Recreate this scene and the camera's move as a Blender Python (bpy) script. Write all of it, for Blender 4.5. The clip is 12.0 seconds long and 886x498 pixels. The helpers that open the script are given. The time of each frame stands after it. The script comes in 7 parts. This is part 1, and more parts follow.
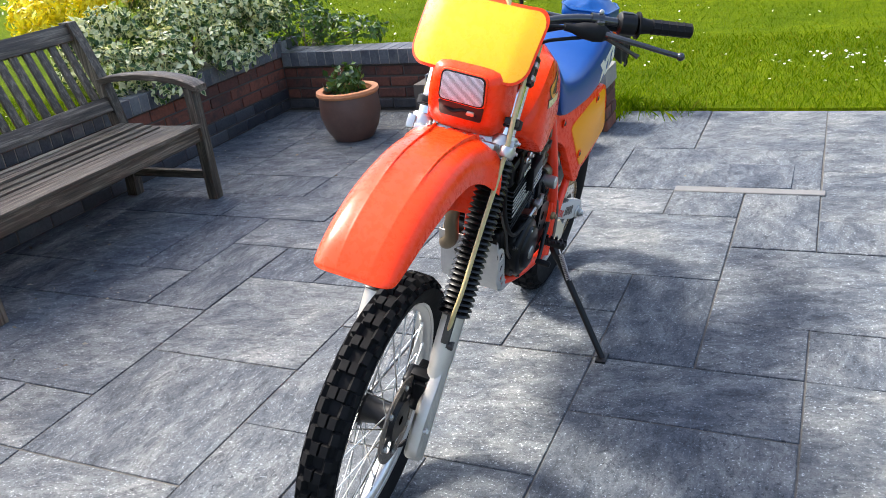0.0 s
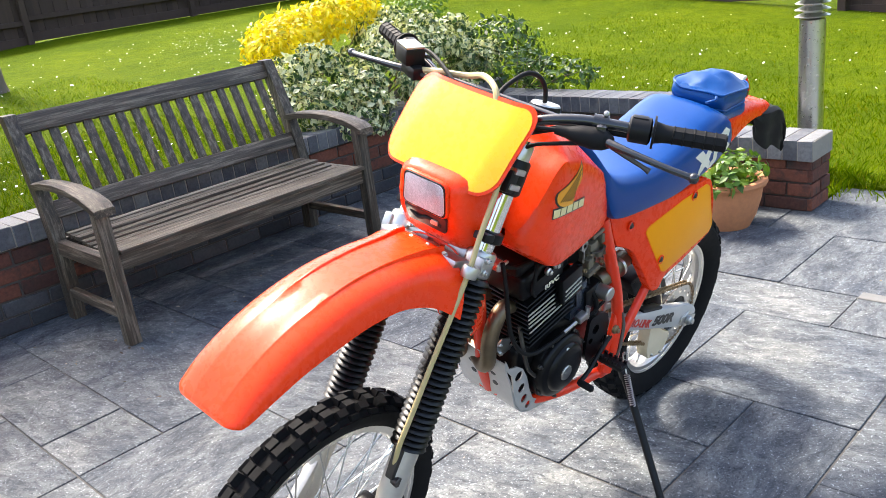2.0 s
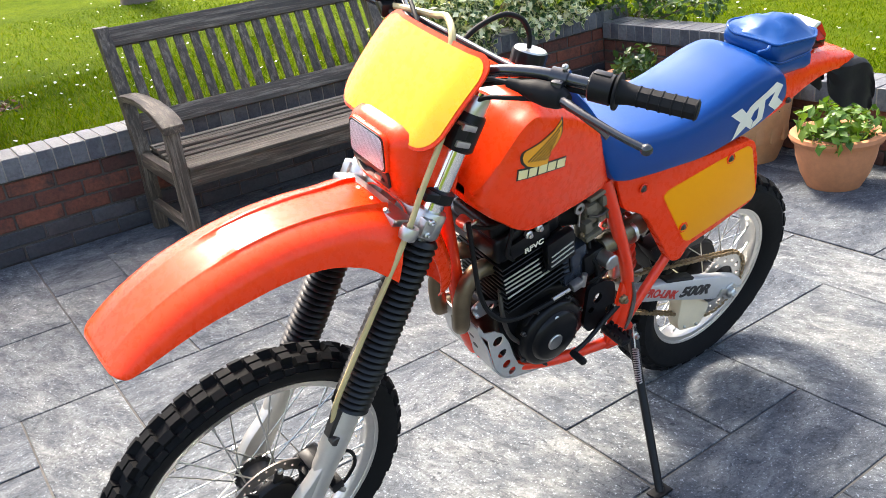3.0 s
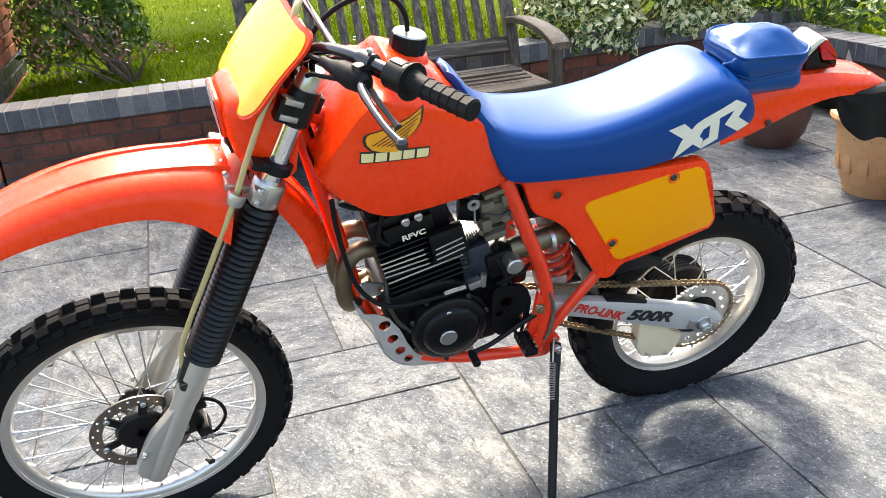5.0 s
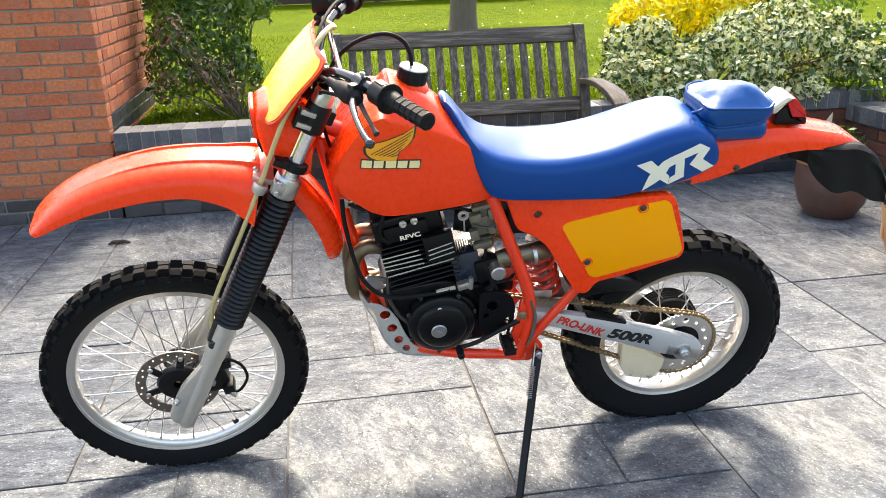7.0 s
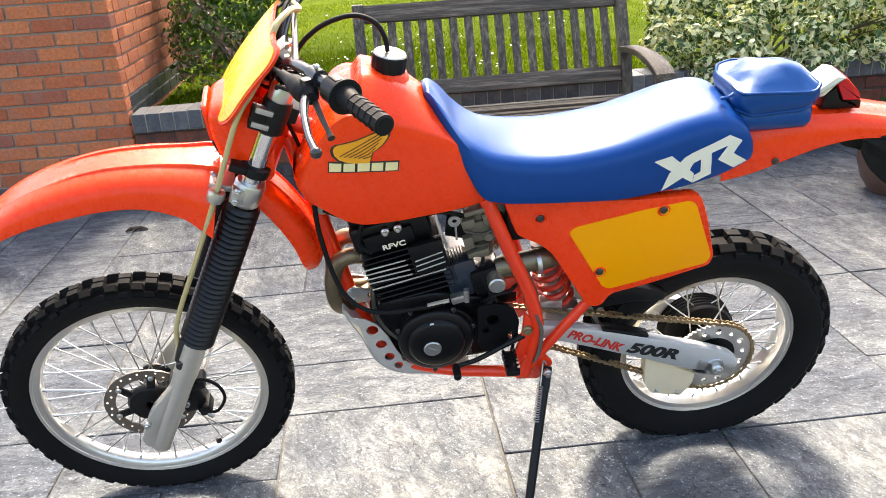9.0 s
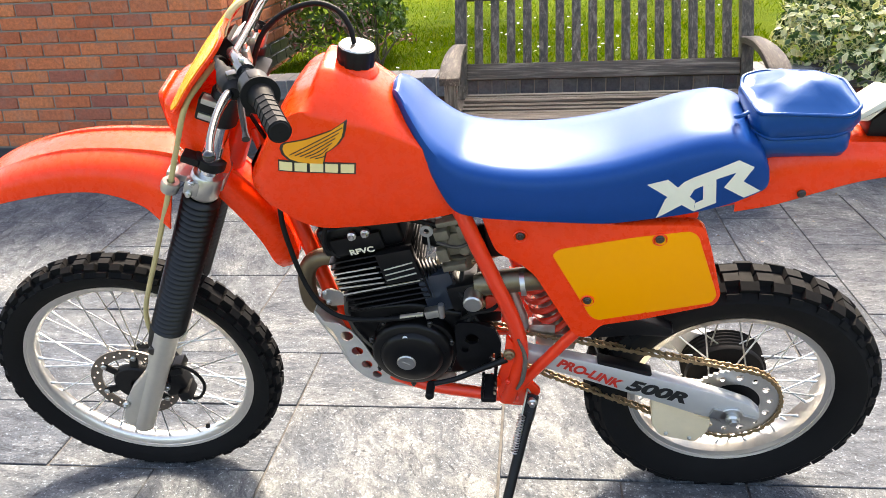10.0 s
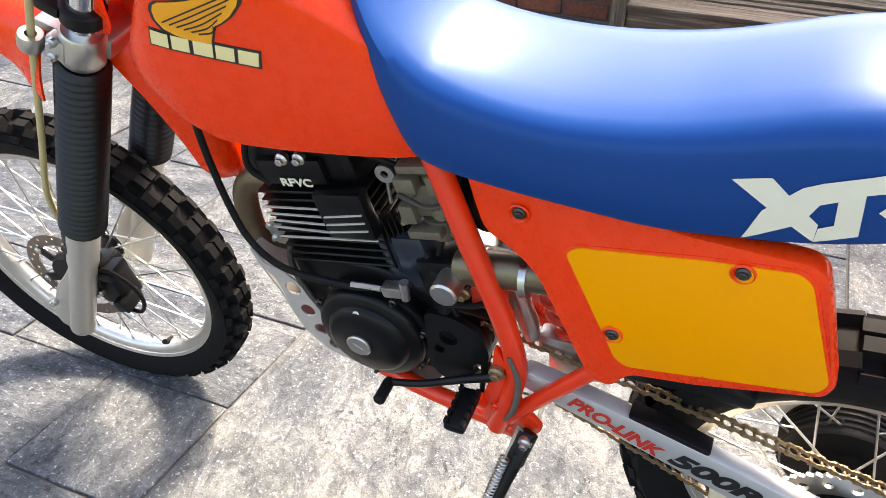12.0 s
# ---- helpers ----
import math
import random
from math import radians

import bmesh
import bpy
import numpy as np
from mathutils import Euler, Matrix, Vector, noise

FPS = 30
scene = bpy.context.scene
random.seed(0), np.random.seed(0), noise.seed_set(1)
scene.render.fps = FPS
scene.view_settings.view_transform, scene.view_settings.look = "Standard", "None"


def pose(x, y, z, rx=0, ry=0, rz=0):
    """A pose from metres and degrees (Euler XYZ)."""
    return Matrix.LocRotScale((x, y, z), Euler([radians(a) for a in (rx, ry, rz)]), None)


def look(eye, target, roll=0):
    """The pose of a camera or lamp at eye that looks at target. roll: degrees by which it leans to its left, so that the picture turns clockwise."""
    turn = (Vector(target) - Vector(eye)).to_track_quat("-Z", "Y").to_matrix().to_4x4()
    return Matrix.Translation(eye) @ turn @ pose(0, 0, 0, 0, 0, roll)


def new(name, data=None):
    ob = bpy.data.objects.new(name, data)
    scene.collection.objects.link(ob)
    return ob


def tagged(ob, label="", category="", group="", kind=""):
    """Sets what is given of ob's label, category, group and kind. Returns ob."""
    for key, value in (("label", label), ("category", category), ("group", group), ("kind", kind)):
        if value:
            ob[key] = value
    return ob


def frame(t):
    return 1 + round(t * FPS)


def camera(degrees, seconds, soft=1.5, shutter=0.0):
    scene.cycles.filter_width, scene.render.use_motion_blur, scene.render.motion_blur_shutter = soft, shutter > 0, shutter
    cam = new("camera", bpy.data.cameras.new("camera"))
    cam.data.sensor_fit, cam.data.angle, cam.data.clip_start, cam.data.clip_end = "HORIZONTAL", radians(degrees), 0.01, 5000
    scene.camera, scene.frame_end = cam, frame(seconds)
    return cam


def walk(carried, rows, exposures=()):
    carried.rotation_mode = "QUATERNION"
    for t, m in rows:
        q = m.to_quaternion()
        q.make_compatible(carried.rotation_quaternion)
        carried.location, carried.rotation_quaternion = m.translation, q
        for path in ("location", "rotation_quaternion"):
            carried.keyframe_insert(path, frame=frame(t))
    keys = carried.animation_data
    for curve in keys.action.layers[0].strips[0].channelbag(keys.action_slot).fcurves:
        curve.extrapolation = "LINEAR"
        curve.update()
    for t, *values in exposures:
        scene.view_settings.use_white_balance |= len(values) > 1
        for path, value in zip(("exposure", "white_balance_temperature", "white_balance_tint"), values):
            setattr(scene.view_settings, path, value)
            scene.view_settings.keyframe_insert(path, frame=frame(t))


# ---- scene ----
cam = camera(55.5, 12.0, soft=0.35)
PATH = [
    (0, (-1.427, -0.998, 1.481), (0.213, -0.18, 0.681), -7.2),
    (0.5, (-1.309, -1.205, 1.511), (0.311, -0.243, 0.839), -5.2),
    (1, (-1.14, -1.29, 1.507), (0.422, -0.223, 0.859), -6.0),
    (1.5, (-0.976, -1.313, 1.511), (0.518, -0.153, 0.86), -6.4),
    (2, (-0.787, -1.389, 1.489), (0.518, -0.029, 0.818), -7.5),
    (2.5, (-0.595, -1.468, 1.489), (0.555, -0.01, 0.746), -5.6),
    (2.7, (-0.518, -1.49, 1.475), (0.569, 0.0, 0.701), -6.4),
    (4.3, (0.017, -1.757, 1.443), (0.577, -0.026, 0.611), -5.6),
    (4.5, (0.069, -1.778, 1.434), (0.602, -0.039, 0.603), -6.0),
    (5, (0.233, -1.83, 1.394), (0.751, -0.068, 0.603), -4.2),
    (5.5, (0.335, -1.939, 1.385), (0.8, -0.153, 0.616), -4.1),
    (6, (0.398, -2.11, 1.368), (0.688, -0.268, 0.644), -2.2),
    (6.5, (0.411, -2.204, 1.358), (0.681, -0.339, 0.688), -2.0),
    (7, (0.416, -2.231, 1.366), (0.701, -0.358, 0.726), -1.8),
    (7.2, (0.419, -2.238, 1.369), (0.701, -0.363, 0.733), -1.8),
    (8.8, (0.534, -2.021, 1.381), (0.749, -0.158, 0.688), -3.2),
    (9, (0.611, -1.98, 1.371), (0.752, -0.117, 0.659), -3.7),
    (9.5, (0.856, -1.926, 1.382), (0.786, -0.07, 0.639), -1.3),
    (10, (0.99, -1.814, 1.373), (0.768, 0.025, 0.62), -2.7),
    (10.5, (1.058, -1.644, 1.358), (0.77, 0.141, 0.502), -3.0),
    (11, (1.134, -1.477, 1.323), (0.748, 0.267, 0.424), -2.0),
    (11.5, (1.228, -1.288, 1.281), (0.669, 0.367, 0.308), -0.9),
    (12, (1.21, -1.132, 1.249), (0.565, 0.458, 0.222), 1.9),
]
walk(cam, [(t, look(eye, target, roll)) for t, eye, target, roll in PATH], [(0, 1.58, 6400, 11), (1, 1.82, 6600, 11), (2.5, 1.9, 6800, 12), (5.5, 2.02, 7250, 11), (9, 2.08, 7350, 12), (12, 2.16, 7700, 14)])

# ---- world, sun, exposure ----
SUN = Vector((0.13, 0.72, 1.0)).normalized()
world = bpy.data.worlds.new("sky")
scene.world = world
world.use_nodes = True
wn = world.node_tree.nodes
wl = world.node_tree.links
sky = wn.new("ShaderNodeTexSky")
sky.sky_type = "NISHITA"
sky.sun_disc = False
sky.dust_density = 4.0
sky.sun_elevation = math.asin(SUN.z)
sky.sun_rotation = math.atan2(SUN.x, SUN.y)
wn["Background"].inputs["Strength"].default_value = 0.15
wl.new(sky.outputs["Color"], wn["Background"].inputs["Color"])
sun_data = bpy.data.lights.new("sun", "SUN")
sun_data.energy = 2.9
sun_data.angle = radians(10)
sun_data.color = (1.0, 0.94, 0.84)
sun = new("sun", sun_data)
sun.matrix_world = look(tuple(SUN * 30), (0, 0, 0))
scene.view_settings.exposure = 1.7

# ---- materials ----
def nodes_of(name):
    m = bpy.data.materials.new(name)
    m.use_nodes = True
    return m, m.node_tree.nodes, m.node_tree.links, m.node_tree.nodes["Principled BSDF"]


def ramp(n, stops):
    r = n.new("ShaderNodeValToRGB")
    el = r.color_ramp.elements
    while len(el) < len(stops):
        el.new(0.5)
    for e, (p, c) in zip(el, stops):
        e.position = p
        e.color = (*c, 1)
    return r


def noise_tex(n, l, scale, detail=4, rough=0.6, vec=None, distort=0.0):
    t = n.new("ShaderNodeTexNoise")
    t.inputs["Scale"].default_value = scale
    t.inputs["Detail"].default_value = detail
    t.inputs["Roughness"].default_value = rough
    t.inputs["Distortion"].default_value = distort
    if vec is not None:
        l.new(vec, t.inputs["Vector"])
    return t


def coords(n, l, stretch=(1, 1, 1), rnd=False):
    tc = n.new("ShaderNodeTexCoord")
    mp = n.new("ShaderNodeMapping")
    mp.inputs["Scale"].default_value = stretch
    l.new(tc.outputs["Object"], mp.inputs["Vector"])
    if rnd:
        oi = n.new("ShaderNodeObjectInfo")
        mul = n.new("ShaderNodeMath")
        mul.operation = "MULTIPLY"
        mul.inputs[1].default_value = 37.0
        l.new(oi.outputs["Random"], mul.inputs[0])
        comb = n.new("ShaderNodeCombineXYZ")
        for i in range(3):
            l.new(mul.outputs[0], comb.inputs[i])
        l.new(comb.outputs[0], mp.inputs["Location"])
    return mp.outputs["Vector"]


def mixed(n, l, a, b, fac, mode="MIX"):
    """Colour mix; a, b and fac may be sockets or values."""
    mx = n.new("ShaderNodeMix")
    mx.data_type = "RGBA"
    mx.blend_type = mode
    for sock, v in ((mx.inputs["Factor"], fac), (mx.inputs["A"], a), (mx.inputs["B"], b)):
        if isinstance(v, (int, float)):
            sock.default_value = v
        elif isinstance(v, tuple):
            sock.default_value = (*v, 1)
        else:
            l.new(v, sock)
    return mx.outputs["Result"]


def bump(n, l, bsdf, height, strength=0.3, dist=0.002):
    b = n.new("ShaderNodeBump")
    b.inputs["Strength"].default_value = strength
    b.inputs["Distance"].default_value = dist
    l.new(height, b.inputs["Height"])
    l.new(b.outputs["Normal"], bsdf.inputs["Normal"])


def simple(name, col, rough=0.5, metal=0.0, vary=0.15, scale=30.0, bumpy=0.05, stretch=(1, 1, 1), coat=0.0, rnd=0.0, spec=0.5):
    """A material with two scales of variation in colour and roughness, and fine relief."""
    m, n, l, b = nodes_of(name)
    v = coords(n, l, stretch, rnd > 0)
    big = noise_tex(n, l, scale * 0.12, 3, 0.6, v)
    fine = noise_tex(n, l, scale, 5, 0.65, v)
    dark = tuple(c * (1 - vary) for c in col)
    lite = tuple(min(1.0, c * (1 + vary)) for c in col)
    c1 = mixed(n, l, dark, lite, big.outputs["Fac"])
    rr = ramp(n, [(0.3, (0.0, 0.0, 0.0)), (0.7, (1.0, 1.0, 1.0))])
    l.new(fine.outputs["Fac"], rr.inputs["Fac"])
    c3 = mixed(n, l, dark, lite, rr.outputs["Color"])
    col_out = mixed(n, l, c1, c3, 0.4)
    if rnd > 0:
        oi = n.new("ShaderNodeObjectInfo")
        rp = ramp(n, [(0.0, (1 - rnd,) * 3), (1.0, (1 + rnd,) * 3)])
        l.new(oi.outputs["Random"], rp.inputs["Fac"])
        col_out = mixed(n, l, col_out, rp.outputs["Color"], 1.0, "MULTIPLY")
    l.new(col_out, b.inputs["Base Color"])
    mr = n.new("ShaderNodeMapRange")
    mr.inputs["To Min"].default_value = max(0.02, rough * 0.8)
    mr.inputs["To Max"].default_value = min(1.0, rough * 1.25)
    l.new(fine.outputs["Fac"], mr.inputs["Value"])
    l.new(mr.outputs["Result"], b.inputs["Roughness"])
    b.inputs["Metallic"].default_value = metal
    b.inputs["Coat Weight"].default_value = coat
    b.inputs["Specular IOR Level"].default_value = spec
    if bumpy > 0:
        bump(n, l, b, fine.outputs["Fac"], bumpy, 0.001)
    return m


M_ORANGE = simple("orange_red_plastic", (1.0, 0.05, 0.006), 0.27, 0, 0.04, 60, 0.02, spec=0.32)
M_FRAME = simple("orange_red_paint", (0.9, 0.042, 0.008), 0.3, 0, 0.08, 80, 0.03, coat=0.3)
M_YELLOW = simple("yellow_plastic", (1.0, 0.36, 0.0005), 0.3, 0, 0.03, 50, 0.02, spec=0.2)
# the side panels' yellow again, made lighter for the sun on it
M_YELLOW_LIT = simple("sunlit_yellow_panel", (1.0, 0.46, 0.004), 0.27, 0, 0.03, 50, 0.02, spec=0.55)
M_SEAT = simple("blue_vinyl", (0.0003, 0.044, 0.215), 0.32, 0, 0.1, 400, 0.1, spec=0.37)
M_BAG = simple("blue_bag_vinyl", (0.001, 0.046, 0.2), 0.3, 0, 0.12, 60, 0.08, spec=0.4)
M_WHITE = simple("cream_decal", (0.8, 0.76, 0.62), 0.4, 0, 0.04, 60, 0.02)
M_CREAM = simple("cream_badge", (0.85, 0.72, 0.36), 0.4, 0, 0.04, 60, 0.02)
M_WING = simple("amber_badge", (0.9, 0.36, 0.01), 0.4, 0, 0.05, 60, 0.02)
M_BLACKDECAL = simple("black_decal", (0.012, 0.012, 0.012), 0.4, 0, 0.05, 60, 0.02)
M_REDDECAL = simple("red_decal", (0.6, 0.03, 0.015), 0.4, 0, 0.05, 60, 0.02)
M_RUBBER = simple("black_rubber", (0.007, 0.007, 0.0074), 0.6, 0, 0.3, 70, 0.15, spec=0.2)
M_GAITER = simple("gaiter_rubber", (0.006, 0.006, 0.0063), 0.36, 0, 0.2, 70, 0.02, spec=0.36)
M_TYRE = simple("tyre_rubber", (0.0075, 0.0075, 0.0078), 0.75, 0, 0.45, 60, 0.3, spec=0.14)
M_BLACKPL = simple("black_plastic", (0.006, 0.006, 0.0065), 0.4, 0, 0.2, 60, 0.08, spec=0.25)
M_ENGINE = simple("black_engine_enamel", (0.005, 0.005, 0.0055), 0.3, 0, 0.45, 45, 0.15, spec=0.22)
M_ALU = simple("cast_aluminium", (0.55, 0.54, 0.51), 0.36, 1.0, 0.15, 70, 0.12)
M_RIM = simple("brushed_aluminium_rim", (0.7, 0.69, 0.66), 0.33, 1.0, 0.1, 60, 0.05)
M_SATIN = simple("satin_aluminium", (0.6, 0.6, 0.59), 0.45, 0.5, 0.08, 60, 0.06)
M_FINEDGE = simple("polished_fin_edge", (0.72, 0.68, 0.6), 0.4, 0.4, 0.1, 80, 0.0)
M_FORK = simple("sanded_fork_leg", (0.58, 0.55, 0.49), 0.45, 0.7, 0.12, 60, 0.08)
M_CHROME = simple("chrome", (0.8, 0.8, 0.8), 0.1, 1.0, 0.03, 40, 0.0)
M_STEEL = simple("zinc_steel", (0.55, 0.55, 0.53), 0.33, 1.0, 0.15, 80, 0.05)
M_DARKSTEEL = simple("dark_steel", (0.09, 0.085, 0.08), 0.45, 0.9, 0.3, 60, 0.1)
M_CHAIN = simple("brass_chain", (0.3, 0.215, 0.12), 0.45, 0.7, 0.5, 150, 0.1)
M_EXHAUST = simple("tarnished_exhaust", (0.22, 0.17, 0.11), 0.45, 0.9, 0.35, 25, 0.1)
M_GUARD = simple("skid_plate_aluminium", (0.62, 0.6, 0.57), 0.5, 0.6, 0.15, 50, 0.1)
M_CABLE = simple("pale_cable_sleeve", (0.52, 0.42, 0.2), 0.35, 0, 0.1, 60, 0.05)
M_SPRING = simple("red_spring", (0.65, 0.045, 0.02), 0.35, 0, 0.15, 60, 0.05)
M_REDLENS = simple("red_lens", (0.6, 0.01, 0.015), 0.12, 0, 0.05, 60, 0.0)
M_NYLON = simple("nylon_guide", (0.78, 0.66, 0.46), 0.5, 0, 0.1, 40, 0.05)
M_TERRA = simple("terracotta", (0.5, 0.2, 0.085), 0.75, 0, 0.25, 40, 0.2)
M_TERRADARK = simple("weathered_glazed_pot", (0.11, 0.06, 0.045), 0.45, 0, 0.4, 18, 0.2)
M_TERRAPALE = simple("pale_terracotta", (0.5, 0.27, 0.12), 0.75, 0, 0.25, 30, 0.25)
M_SOIL = simple("potting_soil", (0.03, 0.02, 0.014), 0.95, 0, 0.5, 90, 0.8)
M_LAMPSTEEL = simple("stainless_steel", (0.6, 0.59, 0.57), 0.28, 1.0, 0.06, 60, 0.03)
M_BARK = simple("bark", (0.13, 0.1, 0.075), 0.9, 0, 0.4, 40, 0.9, (1, 1, 0.25))
# cool tint puts the sky's blue into the vinyl highlights
for m_ in (M_SEAT, M_BAG):
    m_.node_tree.nodes["Principled BSDF"].inputs["Specular Tint"].default_value = (0.5, 0.8, 1.0, 1)

# ---- mesh helpers ----
def mesh_from(bm, name, material, smooth=True):
    me = bpy.data.meshes.new(name)
    bmesh.ops.recalc_face_normals(bm, faces=bm.faces)
    bm.to_mesh(me)
    bm.free()
    for m in material if isinstance(material, (list, tuple)) else [material]:
        me.materials.append(m)
    if smooth:
        for p in me.polygons:
            p.use_smooth = True
        me.set_sharp_from_angle(angle=radians(38))
    return me


def part(name, bm, material, parent, label="", smooth=True):
    """One mesh object under a thing or a part, in the thing's coordinates."""
    ob = new(name, mesh_from(bm, name, material, smooth))
    if parent is not None:
        ob.parent = parent
    if label:
        ob["label"] = label
    return ob


def thing(name, label, category, m=None, group="", kind=""):
    e = new(name)
    e.empty_display_size = 0.1
    if m is not None:
        e.matrix_world = m
    return tagged(e, label, category, group, kind)


def add_box(bm, c, size, rot=None, bev=0.0, seg=2):
    ret = bmesh.ops.create_cube(bm, size=1.0)
    vs = ret["verts"]
    bmesh.ops.scale(bm, vec=size, verts=vs)
    if bev > 0:
        es = list({e for v in vs for e in v.link_edges})
        r = bmesh.ops.bevel(bm, geom=es, offset=bev, segments=seg, affect="EDGES", profile=0.6)
        vs = list({v for f in r["faces"] for v in f.verts} | {v for v in vs if v.is_valid})
    m = Matrix.Translation(c)
    if rot is not None:
        m = m @ rot
    bmesh.ops.transform(bm, matrix=m, verts=vs)
    return vs


def spline(pts, n=8):
    """Catmull-Rom through points."""
    p = [Vector(q) for q in pts]
    if len(p) < 3:
        return p
    q = [p[0] * 2 - p[1]] + p + [p[-1] * 2 - p[-2]]
    out = []
    for i in range(1, len(q) - 2):
        a, b, c, d = q[i - 1], q[i], q[i + 1], q[i + 2]
        for k in range(n):
            t = k / n
            out.append(0.5 * (2 * b + (c - a) * t + (2 * a - 5 * b + 4 * c - d) * t * t + (3 * b - a - 3 * c + d) * t ** 3))
    out.append(p[-1])
    return out


def add_tube(bm, pts, r, n=10, smooth=0, caps=True):
    """A round tube along points; r is one radius or one for each point."""
    pts = spline(pts, smooth) if smooth else [Vector(p) for p in pts]
    rs = r if isinstance(r, (list, tuple)) else [r] * len(pts)
    if len(rs) != len(pts):
        rs = [float(np.interp(i / (len(pts) - 1), np.linspace(0, 1, len(rs)), rs)) for i in range(len(pts))]
    rings = []
    t0 = (pts[1] - pts[0]).normalized()
    u = t0.orthogonal().normalized()
    for i, p in enumerate(pts):
        a = pts[max(0, i - 1)]
        b = pts[min(len(pts) - 1, i + 1)]
        t = (b - a).normalized()
        u = (u - t * u.dot(t)).normalized()
        w = t.cross(u)
        rings.append([bm.verts.new(p + (u * math.cos(2 * math.pi * k / n) + w * math.sin(2 * math.pi * k / n)) * rs[i]) for k in range(n)])
    for a, b in zip(rings, rings[1:]):
        for k in range(n):
            bm.faces.new((a[k], a[(k + 1) % n], b[(k + 1) % n], b[k]))
    if caps:
        bm.faces.new(rings[0][::-1])
        bm.faces.new(rings[-1])
    return [v for rr in rings for v in rr]


def add_lathe(bm, profile, centre=(0, 0, 0), axis="Y", n=48, closed=True, m=None):
    """Turns a profile of (radius, along) round an axis."""
    rings = []
    for r, a in profile:
        ring = []
        for k in range(n):
            c, s = math.cos(2 * math.pi * k / n) * r, math.sin(2 * math.pi * k / n) * r
            v = {"Y": (c, a, s), "Z": (c, s, a), "X": (a, c, s)}[axis]
            ring.append(bm.verts.new(Vector(v) + Vector(centre)))
        rings.append(ring)
    pairs = list(zip(rings, rings[1:])) + ([(rings[-1], rings[0])] if closed else [])
    for a, b in pairs:
        for k in range(n):
            bm.faces.new((a[k], a[(k + 1) % n], b[(k + 1) % n], b[k]))
    vs = [v for rr in rings for v in rr]
    if m is not None:
        bmesh.ops.transform(bm, matrix=m, verts=vs)
    return vs


def add_disc(bm, centre, r, depth, axis, n=24, bev=0.0):
    """A capped round, such as a bolt head or a cover, along an axis vector."""
    a = Vector(axis).normalized()
    q = Vector((0, 0, 1)).rotation_difference(a).to_matrix().to_4x4()
    b = min(bev, r * 0.5)
    prof = [(0.0001, 0), (r, 0), (r, depth - b), (r - b, depth), (0.0001, depth)]
    return add_lathe(bm, prof, axis="Z", n=n, closed=False, m=Matrix.Translation(centre) @ q)


def add_loft(bm, sections, cap=True, closed=True):
    rings = [[bm.verts.new(p) for p in s] for s in sections]
    k = len(rings[0])
    for a, b in zip(rings, rings[1:]):
        for i in range(k if closed else k - 1):
            bm.faces.new((a[i], a[(i + 1) % k], b[(i + 1) % k], b[i]))
    if cap:
        bm.faces.new(rings[0][::-1])
        bm.faces.new(rings[-1])
    return [v for r in rings for v in r]


def add_prism(bm, outline, y0, y1, bev=0.0, seg=2):
    """A flat plate of XZ outline between two y values."""
    lo = [bm.verts.new((x, y0, z)) for x, z in outline]
    hi = [bm.verts.new((x, y1, z)) for x, z in outline]
    k = len(lo)
    fs = [bm.faces.new(lo), bm.faces.new(hi[::-1])]
    for i in range(k):
        fs.append(bm.faces.new((lo[i], hi[i], hi[(i + 1) % k], lo[(i + 1) % k])))
    if bev > 0:
        es = list({e for f in fs[:2] for e in f.edges})
        bmesh.ops.recalc_face_normals(bm, faces=fs)
        bmesh.ops.bevel(bm, geom=es, offset=bev, segments=seg, affect="EDGES", profile=0.5)
    return lo + hi


def rounded(outline, r=0.02, n=4):
    """Rounds the corners of an XZ outline."""
    out = []
    k = len(outline)
    for i in range(k):
        a, b, c = (Vector(outline[(i + d) % k]) for d in (-1, 0, 1))
        u, w = (a - b), (c - b)
        d = min(r, u.length * 0.45, w.length * 0.45)
        p, q = b + u.normalized() * d, b + w.normalized() * d
        for j in range(n + 1):
            t = j / n
            out.append(tuple((1 - t) ** 2 * p + 2 * t * (1 - t) * b + t * t * q))
    return out


def solidify(bm, t):
    bmesh.ops.recalc_face_normals(bm, faces=bm.faces)
    bmesh.ops.solidify(bm, geom=list(bm.faces), thickness=t)


# ---- setting: ground, walls, fence ----
def smooth01(t):
    t = max(0.0, min(1.0, t))
    return t * t * (3 - 2 * t)


def lawn_z(x, y):
    """The lawn lies level with the patio beside the pier and rises behind the low walls."""
    far = 0.42 * smooth01(y / 6.5) + 0.045 * max(0.0, min(y, 24.0) - 6.5)
    near = 0.40 * smooth01((y - 0.3) / 2.7) + 0.02 * max(0.0, min(y, 6.5) - 3.0) + 0.03 * max(0.0, min(y, 24.0) - 6.5)
    f = smooth01((x - 3.9) / 2.2)
    return near * (1 - f) + far * f


def on_patio(x, y):
    return y < 2.93 and ((y > 1.35 and x < 4.0) or (0.2 < y <= 1.35 and x < 3.45) or (y <= 0.2 and x < 3.8))


